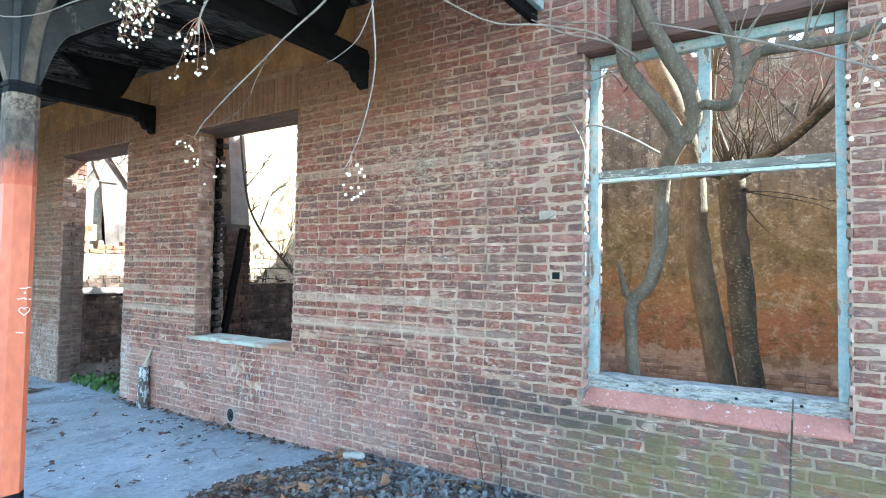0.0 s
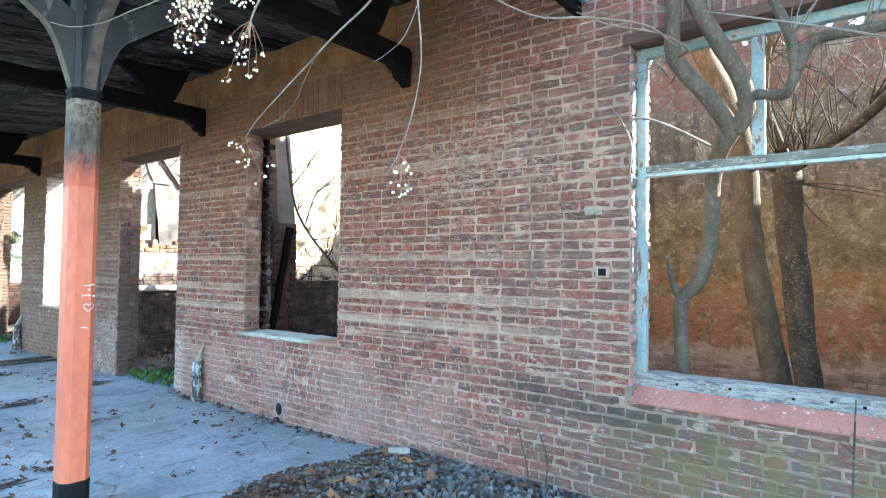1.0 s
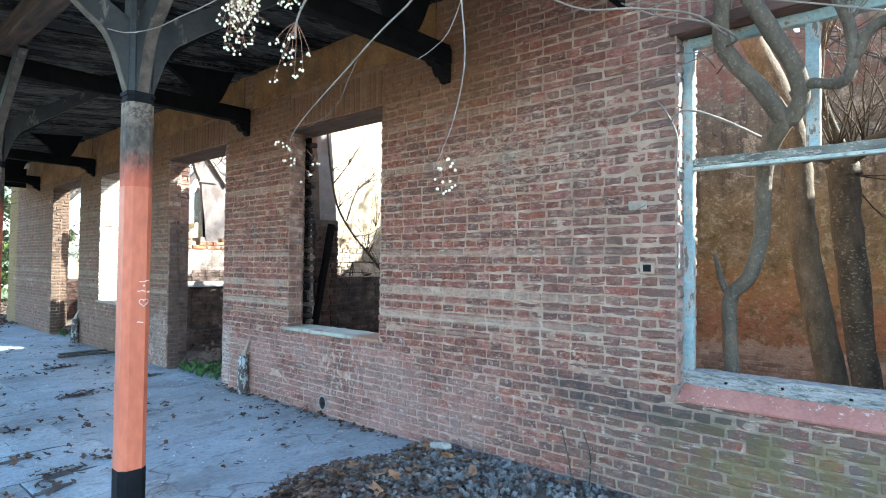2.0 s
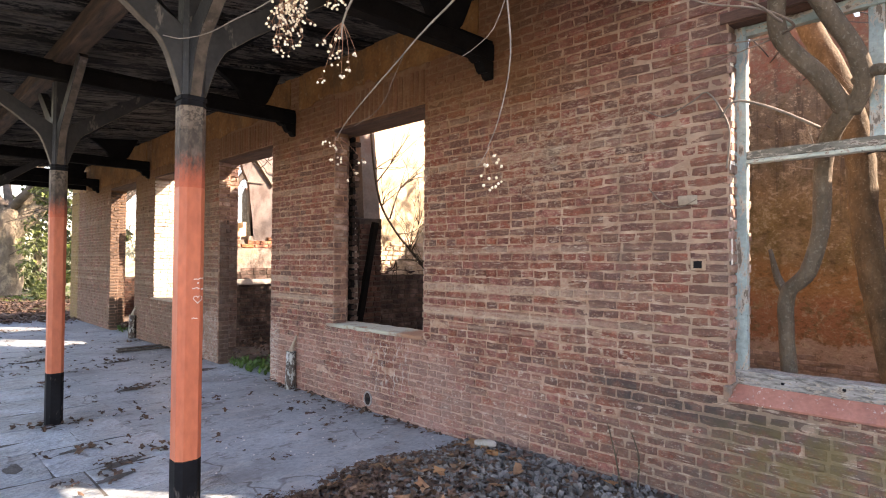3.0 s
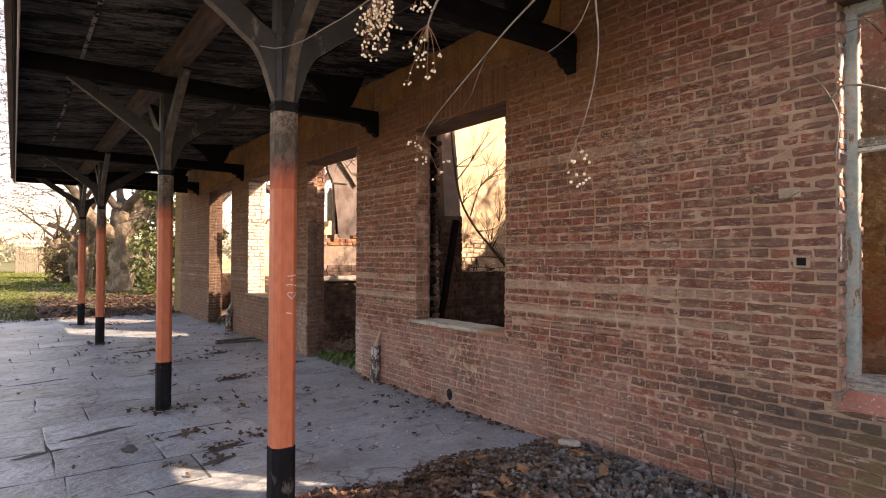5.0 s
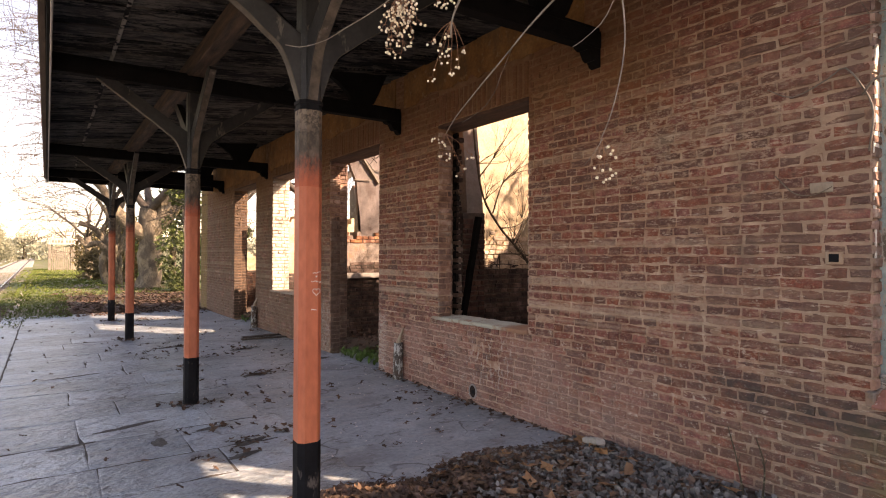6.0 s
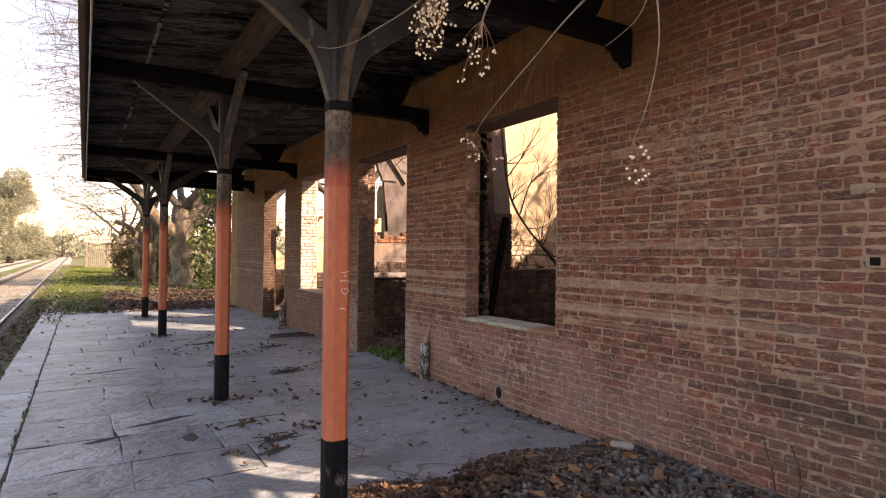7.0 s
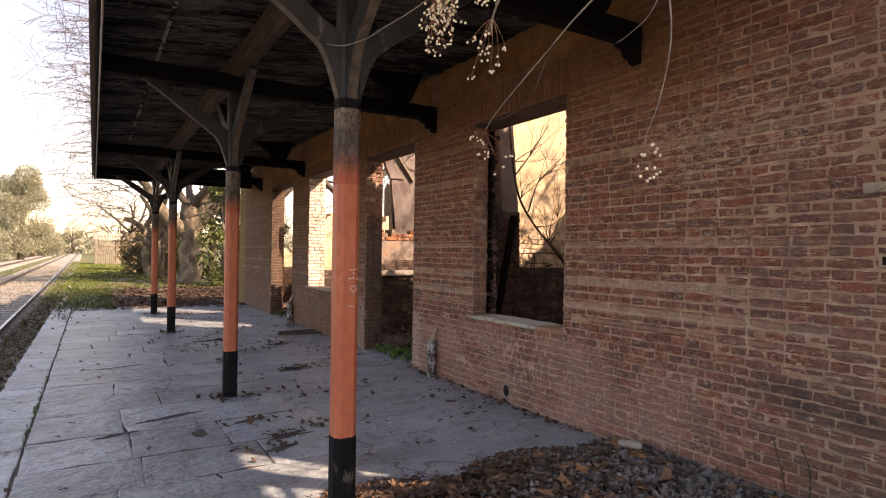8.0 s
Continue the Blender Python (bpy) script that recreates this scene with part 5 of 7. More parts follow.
def twig_part(name, ctrl, r0, r1, mat, parent, label="", n=12, sides=6):
    o = parent.matrix_basis.translation
    v, f = limb([Vector(c) - o for c in ctrl], r0, r1, n, sides, 0.12)
    return raw(name, v, f, mat, parent, label, True)


def berry_mesh():
    bm = bmesh.new()
    bmesh.ops.create_icosphere(bm, subdivisions=2, radius=0.0051)
    for v in bm.verts:
        v.co *= 1 + 0.06 * noise.noise(v.co * 200)
        v.co.z *= 1.08
    me = bpy.data.meshes.new("berry")
    bm.to_mesh(me)
    bm.free()
    me.materials.append(M_berry)
    me.polygons.foreach_set("use_smooth", [True] * len(me.polygons))
    return me


BERRY = berry_mesh()


def berry_spray(parent, top, tips, each, spread, drop, seed, first=3, deep=0.02):
    """Arms that fork from one point; each carries a few berries on fine stalks along its outer part."""
    r = random.Random(seed)
    o = parent.matrix_basis.translation
    verts, faces = [], []
    top = Vector(top)
    for tip in tips:
        tip = Vector(tip)
        mid = (top + tip) / 2 + RIGHT * r.uniform(-0.012, 0.012) + AHEAD * r.uniform(-deep, deep) + Vector((0, 0, 0.012))
        pts = curve_points([top - o, mid - o, tip - o], 6)
        tube(verts, faces, pts, [0.0013 - 0.0001 * i for i in range(7)], 5)
        for _ in range(each):
            p = pts[r.randrange(first, 7)]
            q = p + RIGHT * r.uniform(-spread, spread) + AHEAD * r.uniform(-deep, deep) + Vector((0, 0, -r.uniform(0.2, 1.0) * drop))
            mid = (p + q) / 2 + RIGHT * r.uniform(-0.006, 0.006) + Vector((0, 0, 0.006))
            tube(verts, faces, [p, mid, q], [0.0008, 0.0007, 0.0006], 4)
            ob = new("berry", BERRY)
            ob.parent, ob.location = parent, q - Vector((0, 0, 0.006))
            k = r.uniform(0.8, 1.1)
            ob.scale = (k, k, k)
            ob.rotation_euler = (r.random() * 3, r.random() * 3, 0)
    raw("stalk", verts, faces, M_red_stalk, parent, "fine reddish stalks", True)


b1 = empty("berry_branch", (-2.01, 1.56, 2.70), "bare grey twig with pale round berries", "branch", "berry branches")
twig_part("twig", [(-2.01, 1.56, 2.70), (-2.035, 1.643, 2.544), (-2.031, 1.705, 2.504), (-2.047, 1.79, 2.452), (-2.07, 1.871, 2.391), (-2.09, 1.968, 2.316), (-2.113, 2.107, 2.219), (-2.127, 2.251, 2.123), (-2.132, 2.322, 2.058)], 0.0056, 0.0022, M_pale_twig, b1, n=30)
twig_part("side_twig", [(-2.080, 1.93, 2.345), (-2.113, 1.955, 2.245), (-2.115, 2.00, 2.175), (-2.125, 2.069, 2.12), (-2.128, 2.20, 2.09)], 0.0008, 0.0011, M_pale_twig, b1)
berry_spray(b1, (-2.132, 2.322, 2.062), [(-2.162, 2.353, 2.047), (-2.141, 2.329, 2.028), (-2.130, 2.351, 1.955), (-2.092, 2.305, 1.961), (-2.062, 2.240, 1.966), (-2.066, 2.272, 1.885)], 4, 0.030, 0.018, 4, 5)

b2 = empty("berry_branch", (-2.06, 1.44, 2.73), "thin hanging grey twig with a few pale berries", "branch", "berry branches")
twig_part("twig", [(-2.06, 1.44, 2.73), (-2.107, 1.379, 2.426), (-2.108, 1.359, 2.251), (-2.116, 1.355, 2.156), (-2.135, 1.360, 2.052), (-2.154, 1.378, 1.952), (-2.176, 1.399, 1.876)], 0.0034, 0.0015, M_pale_twig, b2, n=26)
twig_part("side_twig", [(-2.09, 1.40, 2.52), (-2.114, 1.36, 2.428), (-2.139, 1.403, 2.286), (-2.157, 1.475, 2.231), (-2.176, 1.515, 2.207)], 0.0018, 0.0010, M_pale_twig, b2)
twig_part("side_twig", [(-2.176, 1.390, 1.880), (-2.200, 1.403, 1.835), (-2.219, 1.428, 1.796)], 0.0014, 0.0006, M_pale_twig, b2)
berry_spray(b2, (-2.175, 1.396, 1.882), [(-2.184, 1.400, 1.832), (-2.155, 1.385, 1.860), (-2.131, 1.368, 1.838), (-2.183, 1.400, 1.780), (-2.165, 1.389, 1.766), (-2.148, 1.378, 1.784)], 3, 0.014, 0.016, 6, 5, 0.01)

b3 = empty("berry_branch", (-2.47, 2.12, 2.61), "dense hanging bunch of pale round berries", "branch", "berry branches")
twig_part("twig", [(-2.47, 2.12, 2.61), (-2.472, 2.124, 2.54), (-2.474, 2.128, 2.486)], 0.006, 0.004, M_pale_twig, b3)
berry_spray(b3, (-2.470, 2.122, 2.555), [(-2.516, 2.188, 2.332), (-2.503, 2.172, 2.328), (-2.474, 2.135, 2.304), (-2.442, 2.095, 2.357), (-2.434, 2.083, 2.427), (-2.520, 2.186, 2.424), (-2.488, 2.150, 2.373), (-2.455, 2.110, 2.405), (-2.50, 2.16, 2.432), (-2.45, 2.10, 2.48), (-2.50, 2.16, 2.49)], 16, 0.027, 0.026, 9, 2)
twig_part("bare_twig", [(-2.764, 2.639, 2.427), (-2.711, 2.575, 2.410), (-2.652, 2.456, 2.417), (-2.605, 2.351, 2.448), (-2.548, 2.249, 2.485), (-2.48, 2.133, 2.545)], 0.0016, 0.0030, M_pale_twig, b3)

b4 = empty("berry_branch", (-2.30, 1.91, 2.65), "forked twig with loose sprays of pale berries", "branch", "berry branches")
twig_part("twig", [(-2.30, 1.91, 2.65), (-2.307, 1.924, 2.541), (-2.325, 1.949, 2.489), (-2.343, 1.974, 2.416), (-2.346, 1.981, 2.345)], 0.006, 0.0032, M_pale_twig, b4)
berry_spray(b4, (-2.344, 1.976, 2.410), [(-2.396, 2.044, 2.335), (-2.377, 2.021, 2.308), (-2.357, 1.995, 2.360), (-2.351, 1.991, 2.288), (-2.373, 2.019, 2.262), (-2.309, 1.940, 2.301), (-2.323, 1.960, 2.238), (-2.343, 1.984, 2.221), (-2.391, 2.043, 2.200)], 4, 0.013, 0.012, 12, 5, 0.012)
twig_part("side_twig", [(-2.31, 1.92, 2.60), (-2.345, 1.97, 2.57), (-2.365, 1.997, 2.52)], 0.003, 0.002, M_pale_twig, b4)
berry_spray(b4, (-2.365, 1.997, 2.525), [(-2.345, 1.973, 2.480), (-2.385, 2.021, 2.478), (-2.365, 1.997, 2.476)], 5, 0.016, 0.012, 13, 4)

b5 = empty("berry_branch", (-2.0, 0.504, 2.172), "long bare pale twig reaching across the wide window", "branch", "berry branches")
twig_part("twig", [(-2.017, 0.504, 2.172), (-2.051, 0.302, 2.079), (-2.115, 0.145, 1.99), (-2.25, -0.05, 1.85), (-2.40, -0.25, 1.75)], 0.0018, 0.0034, M_twig, b5)
twig_part("side_twig", [(-2.44, -0.05, 2.0), (-2.41, 0.046, 1.93), (-2.39, 0.07, 1.87), (-2.37, 0.085, 1.80)], 0.002, 0.001, M_pale_twig, b5)
for p in ((-2.361, 0.09, 1.751), (-2.373, 0.082, 1.804), (-2.384, 0.071, 1.842), (-2.382, 0.056, 1.832), (-2.385, 0.094, 1.85), (-2.394, 0.059, 1.873), (-2.411, 0.046, 1.924)):
    ob = new("berry", BERRY)
    ob.parent, ob.location = b5, Vector(p) - b5.location
    ob.scale = (0.8, 0.8, 0.8)
    twig_part("stalk", [Vector(p), Vector(p) + Vector((-0.01, 0.0, 0.05)), Vector(p) + Vector((-0.03, -0.02, 0.10))], 0.0008, 0.001, M_red_stalk, b5, n=4, sides=4)

# ---- the tree that grows through the wide window ----
t1 = empty("window_tree", (0.40, 1.21, 0.05), "young grey-barked tree growing out through the wide window", "tree")
twig_part("trunk", [(0.42, 1.20, 0.0), (0.40, 1.21, 0.75), (0.40, 1.23, 1.09), (0.38, 1.215, 1.33), (0.36, 1.10, 1.47), (0.34, 1.03, 1.73), (0.30, 1.01, 2.05), (0.22, 0.96, 2.21), (0.10, 0.85, 2.35)], 0.043, 0.050, M_bark_grey, t1, n=44, sides=12)
twig_part("stub", [(0.38, 1.22, 1.33), (0.38, 1.27, 1.43), (0.38, 1.31, 1.60)], 0.032, 0.012, M_bark_grey, t1, "broken side shoot", n=8)
twig_part("limb", [(0.12, 0.86, 2.33), (0.0, 0.96, 2.52), (-0.10, 1.12, 2.75), (-0.20, 1.10, 2.99), (-0.25, 1.11, 3.24), (-0.30, 1.18, 3.7)], 0.051, 0.040, M_bark_grey, t1, n=24, sides=12)
twig_part("limb", [(0.12, 0.84, 2.33), (0.05, 0.77, 2.45), (-0.03, 0.80, 2.62), (-0.12, 0.89, 2.80), (-0.20, 0.99, 3.03), (-0.30, 1.09, 3.35), (-0.4, 1.2, 3.8)], 0.048, 0.042, M_bark_grey, t1, n=26, sides=12)
twig_part("limb", [(0.06, 0.81, 2.46), (0.02, 0.72, 2.50), (-0.03, 0.58, 2.465), (-0.06, 0.525, 2.56), (-0.10, 0.54, 2.74), (-0.14, 0.59, 2.89), (-0.20, 0.66, 3.10), (-0.25, 0.75, 3.5)], 0.031, 0.026, M_bark_grey, t1, n=30, sides=10)
twig_part("limb", [(-0.06, 0.52, 2.57), (-0.10, 0.43, 2.70), (-0.15, 0.23, 2.69), (-0.20, 0.04, 2.67), (-0.25, -0.10, 2.69), (-0.30, -0.40, 2.76), (-0.4, -0.9, 3.0)], 0.029, 0.025, M_bark_grey, t1, n=26, sides=10)


def twiglets(parent, name, starts, seed, mat, length=0.5, r0=0.006, label="thin bare twigs"):
    """Thin crooked shoots in one mesh."""
    r = random.Random(seed)
    o = parent.matrix_basis.translation
    for p, d, k in starts:
        verts, faces = [], []
        p, d = Vector(p), Vector(d).normalized()
        for _ in range(k):
            pts, q = [p - o], p.copy()
            w = (d + Vector((r.uniform(-0.5, 0.5), r.uniform(-0.5, 0.5), r.uniform(-0.4, 0.4)))).normalized()
            L = length * r.uniform(0.5, 1.2)
            for i in range(6):
                w = (w + Vector((r.uniform(-0.25, 0.25), r.uniform(-0.25, 0.25), r.uniform(-0.2, 0.25)))).normalized()
                q = q + w * L / 6
                pts.append(q - o)
                if i > 1 and r.random() < 0.5:
                    s = (w + Vector((r.uniform(-1, 1), r.uniform(-1, 1), r.uniform(-0.6, 0.8)))).normalized()
                    tube(verts, faces, [q - o, q - o + s * L * 0.12, q - o + s * L * 0.26 + Vector((0, 0, 0.02))], [r0 * 0.4, r0 * 0.3, r0 * 0.15], 4)
            tube(verts, faces, pts, [r0 * (1 - 0.13 * i) for i in range(7)], 5)
        raw(name, verts, faces, mat, parent, label, True)


twiglets(t1, "twig_spray", [((-0.20, 1.10, 2.99), (-0.3, 0.6, 0.2), 3), ((-0.15, 0.23, 2.69), (-0.2, -0.3, 0.5), 3), ((-0.10, 0.54, 2.74), (-0.2, -0.4, 0.6), 4),
                      ((0.30, 1.01, 2.05), (0.2, 0.5, 0.3), 2), ((-0.2, 0.04, 2.67), (0.1, -0.2, -0.5), 2), ((-0.10, 1.12, 2.75), (-0.1, 0.9, -0.2), 3)], 3, M_twig, 0.55, 0.005)
twig_part("long_twig", [(-1.66, 1.45, 2.64), (-1.46, 1.285, 2.56), (-1.275, 1.138, 2.583), (-0.994, 0.986, 2.607), (-0.6, 0.98, 2.64), (-0.2, 1.09, 2.80)], 0.0035, 0.007, M_twig, t1, n=18)
twig_part("long_twig", [(-1.056, 1.295, 2.727), (-0.881, 1.195, 2.699), (-0.698, 1.028, 2.681), (-0.3, 1.0, 2.72), (-0.12, 1.1, 2.75)], 0.003, 0.008, M_twig, t1, n=14)
twig_part("long_twig", [(-0.06, 1.44, 2.37), (-0.05, 1.36, 2.45), (0.06, 1.20, 2.40), (0.2, 1.0, 2.28)], 0.006, 0.009, M_pale_twig, t1, "pale dry twig", n=10)

t2 = empty("ruin_tree", (1.6, 0.85, 0.0), "leaning lichen-spotted tree trunk inside the ruin", "tree", "trees inside the ruin")
twig_part("trunk", [(1.6, 0.70, 0.0), (1.6, 0.80, 0.46), (1.6, 0.92, 1.09), (1.6, 1.0, 1.55), (1.6, 1.04, 1.93), (1.6, 1.05, 2.26), (1.6, 1.11, 2.65), (1.62, 1.25, 3.05), (1.65, 1.41, 3.43), (1.7, 1.8, 4.3), (1.8, 2.3, 5.6)], 0.104, 0.080, M_bark_brown, t2, n=50, sides=14)
twiglets(t2, "twig_spray", [((1.7, 1.8, 4.3), (0.2, 0.3, 1), 6), ((1.8, 2.3, 5.6), (0, 0.3, 1), 8)], 5, M_twig, 2.0, 0.02)
t3 = empty("ruin_tree", (1.5, 0.55, 0.0), "dark rough-barked tree trunk forking inside the ruin", "tree", "trees inside the ruin")
twig_part("trunk", [(1.5, 0.52, 0.0), (1.5, 0.60, 0.53), (1.5, 0.67, 1.03), (1.5, 0.70, 1.47), (1.5, 0.74, 1.82), (1.5, 0.75, 2.15), (1.49, 0.76, 2.26)], 0.088, 0.103, M_bark_dark, t3, n=44, sides=14)
twig_part("limb", [(1.5, 0.78, 2.36), (1.35, 0.58, 2.39), (1.1, 0.34, 2.47), (0.85, 0.14, 2.59), (0.55, -0.03, 2.67), (0.25, -0.15, 2.73), (-0.1, -0.28, 2.78)], 0.044, 0.018, M_bark_dark, t3, "crooked dark limb", n=24, sides=10)
twig_part("limb", [(1.5, 0.74, 2.35), (1.46, 0.83, 2.60), (1.42, 0.88, 2.85), (1.4, 0.86, 3.16), (1.4, 0.8, 3.9)], 0.034, 0.014, M_bark_dark, t3, "upright dark limb", n=16, sides=10)
twig_part("knot", [(1.36, 0.99, 2.31), (1.41, 0.90, 2.34), (1.49, 0.78, 2.30), (1.45, 0.66, 2.33), (1.40, 0.58, 2.40)], 0.035, 0.050, M_bark_dark, t3, "swollen knotty head of the trunk", n=12, sides=10)
twig_part("knot", [(1.5, 0.74, 2.18), (1.49, 0.76, 2.30), (1.47, 0.79, 2.39)], 0.107, 0.06, M_bark_dark, t3, "swollen knotty head of the trunk", n=8, sides=12)
twiglets(t3, "twig_spray", [((1.4, 0.62, 2.36), (-0.1, -0.3, 1.0), 9), ((1.2, 0.43, 2.41), (-0.2, -0.3, 0.9), 6), ((1.5, 0.75, 2.2), (-0.2, -0.6, -0.3), 3), ((0.8, 0.23, 2.55), (-0.2, -0.3, 0.6), 4), ((1.4, 0.86, 3.1), (0, -0.3, 1), 6), ((1.46, 0.80, 2.38), (-0.1, 0.1, 1.0), 10), ((1.45, 0.70, 2.36), (-0.1, -0.1, 1.0), 9)], 8, M_bark_dark, 0.8, 0.007)
twiglets(t3, "fine_spray", [((1.45, 0.72, 2.4), (-0.5, -0.2, 0.9), 8), ((1.1, 0.34, 2.47), (-0.2, -0.4, 0.8), 7), ((0.85, 0.14, 2.59), (-0.2, 0.5, 0.7), 6), ((1.46, 0.84, 2.55), (-0.6, 0.3, 0.5), 6), ((1.3, 0.5, 2.42), (-0.4, -0.5, 0.1), 5)], 28, M_twig, 0.6, 0.0035)

t4 = empty("ruin_tree", (2.6, 5.9, 0.0), "slender bare tree in front of the sunlit ruin wall", "tree", "trees inside the ruin")
twig_part("trunk", [(2.6, 5.9, 0.0), (2.1, 5.93, 0.95), (1.72, 5.95, 1.42), (1.45, 5.95, 1.68), (1.22, 5.95, 1.89), (0.98, 5.95, 2.21), (0.86, 5.95, 2.66), (0.79, 5.95, 3.25), (0.76, 5.97, 3.9)], 0.021, 0.010, M_bark_dark, t4, n=30, sides=8)
for pts in ([(1.12, 5.95, 2.05), (1.25, 5.93, 2.42), (1.45, 5.92, 2.62), (1.68, 5.9, 2.83)], [(1.80, 5.95, 1.50), (1.4, 5.9, 1.53), (0.94, 5.92, 1.51)], [(0.90, 5.95, 2.50), (1.1, 5.93, 2.75), (1.39, 5.9, 3.17)], [(1.26, 5.95, 1.86), (1.5, 5.93, 1.90), (1.69, 5.9, 2.03)], [(1.5, 5.95, 1.65), (1.75, 5.93, 2.1), (1.85, 5.9, 2.7)]):
    twig_part("branch", pts, 0.010, 0.004, M_bark_dark, t4, n=10)
twiglets(t4, "fine_spray", [((0.86, 5.93, 2.66), (0.7, -0.1, 0.4), 5), ((1.25, 5.93, 2.42), (0.5, 0, 0.8), 5), ((1.72, 5.93, 1.42), (-0.5, -0.1, 0.5), 6), ((1.1, 5.93, 2.75), (0.6, 0, 0.8), 5), ((1.6, 5.93, 2.0), (0.1, 0, 1.0), 6)], 38, M_bark_dark, 0.75, 0.0045)
twiglets(t4, "twig_spray", [((0.98, 5.93, 2.21), (0.5, -0.1, 0.8), 5), ((1.45, 5.93, 1.68), (-0.2, -0.1, 1), 5), ((1.4, 5.92, 2.55), (0.6, 0, 0.6), 4), ((1.2, 5.92, 1.52), (0.2, 0, -0.6), 4)], 18, M_bark_dark, 0.55, 0.006)

twig_part("bough", [(-0.40, 1.2, 3.8), (-0.9, 1.3, 3.6), (-1.6, 1.35, 3.10), (-2.02, 1.50, 2.74), (-2.20, 1.78, 2.67), (-2.33, 1.95, 2.64), (-2.47, 2.12, 2.61)], 0.04, 0.009, M_bark_grey, t1, "long bough reaching out over the platform", n=24)
twig_part("bough", [(-0.4, -0.9, 3.0), (-1.2, -0.8, 2.7), (-2.0, -0.5, 2.1), (-2.40, -0.25, 1.75), (-2.5, -0.1, 1.9), (-2.44, -0.05, 2.0)], 0.028, 0.005, M_bark_grey, t1, "low side bough", n=20)

# ---- small things along the wall ----
pipe = empty("drain_pipe", (-0.06, 6.33, 0.0), "stub of a rusty grey drain pipe at the wall foot", "pipe")
v, f = [], []
tube(v, f, [Vector((0, 0, -0.01)), Vector((0, 0, 0.42)), Vector((0, 0, 0.435))], [0.062, 0.054, 0.060], 14, 0.12)
raw("pipe_body", v, f, M_pipe, pipe, smooth=True)
v, f = [], []
tube(v, f, [Vector((0, 0, 0.43)), Vector((0.02, -0.01, 0.50)), Vector((0.035, -0.03, 0.56)), Vector((0.045, -0.05, 0.63))], [0.035, 0.022, 0.018, 0.004], 7, 0.4)
raw("broken_rim", v, f, M_sill_stone, pipe, "torn white rim")
p2 = copy_thing(pipe, pose(-0.06, 12.28, 0, 0, 0, 40))

vent = empty("floor_vent", (0.0, 4.90, 0.115), "round iron vent hole low in the wall", "vent")
v, f = [], []
ring = [Vector((0.0, 0.058 * math.cos(a), 0.068 * math.sin(a))) for a in [2 * math.pi * i / 20 for i in range(21)]]
tube(v, f, ring, [0.010] * 21, 6)
raw("rim", v, f, M_rust, vent, "rusty rim", True)
# dark plate and black patch stand in for the vent's shaded inside
bm = bmesh.new()
plate(bm, [(0.054 * math.cos(2 * math.pi * i / 16), 0.064 * math.sin(2 * math.pi * i / 16)) for i in range(16)], 'x', -0.004, 0.006)
part("grate", bm, M_shade_dark, vent, "dark plate standing in for the shaded vent hole")
part("opening", rough_solid(-0.008, -0.002, -0.03, 0.022, -0.03, 0.012, 3, 0.005, 2), M_post_black, vent, "black patch for the dark gap")

bm = rough_solid(-0.10, 0.10, -0.042, 0.042, 0.0, 0.05, 5, 0.016, 3, 0.012)
st = tagged(part("stone_chip", bm, M_pale_board), "broken white stone lying on the rubble", "stone")
st.matrix_basis = pose(-0.17, 3.16, 0.075, 4, 12, 75)

wire = empty("wall_anchor", (-0.004, 1.66, 1.90), "rusty iron anchor plate with bent wire on the wall", "anchor")
part("plate", rough_solid(-0.004, 0.004, -0.06, 0.06, -0.03, 0.03, 3, 0.006, 4), M_sill_stone, wire)
twig_part("wire", [(-0.03, 1.90, 1.99), (-0.02, 1.80, 1.88), (-0.03, 1.69, 1.86), (-0.02, 1.60, 1.90)], 0.004, 0.003, M_twig, wire)
vine = empty("dry_vine", (-0.02, 1.63, 2.70), "thin dry vine stem on the brick wall", "vine")
twig_part("stem", [(-0.02, 1.95, 2.52), (-0.03, 1.80, 2.44), (-0.03, 1.62, 2.50), (-0.03, 1.53, 2.54), (-0.03, 1.44, 2.40), (-0.03, 1.40, 2.27), (-0.03, 1.42, 2.07)], 0.003, 0.006, M_pale_twig, vine, n=18)
for i, pts in enumerate(([(-0.14, 2.02, 0.0), (-0.12, 2.08, 0.24), (-0.12, 2.14, 0.45)], [(-0.12, 1.94, 0.0), (-0.10, 1.93, 0.26), (-0.10, 1.98, 0.42)], [(-0.3, 0.30, 0.0), (-0.3, 0.28, 0.69), (-0.31, 0.27, 0.94)])):
    sap = empty("sapling", pts[0], "thin bare sapling stem at the wall foot", "sapling", "bare saplings")
    twig_part("stem", pts, 0.007, 0.003, M_bark_dark, sap, n=8)
    twiglets(sap, "twig_spray", [(pts[1], (0, 0.3, 1), 2)], 30 + i, M_bark_dark, 0.14, 0.003)

# loose boards beside the second doorway
for i, (x, y, a) in enumerate(((-0.30, 10.85, 4), (-0.38, 10.55, -3))):
    ob = tagged(part("loose_board", rough_solid(-0.40, 0.40, -0.06, 0.06, 0.0, 0.02, 12, 0.007, i), M_brace_edge), "dark weathered board lying on the platform", "board", "loose boards")
    ob.matrix_basis = pose(x, y, 0.004, 0, 0, a)

# leaning timber and iron post behind the tall window
tm = tagged(part("leaning_timber", rough_solid(-0.035, 0.035, -0.03, 0.03, 0.0, 2.0, 12, 0.01, 2), M_dark_wood), "charred timber leaning inside the ruin", "timber")
tm.matrix_basis = pose(0.56, 6.02, 0.0, 9, 4, 0)

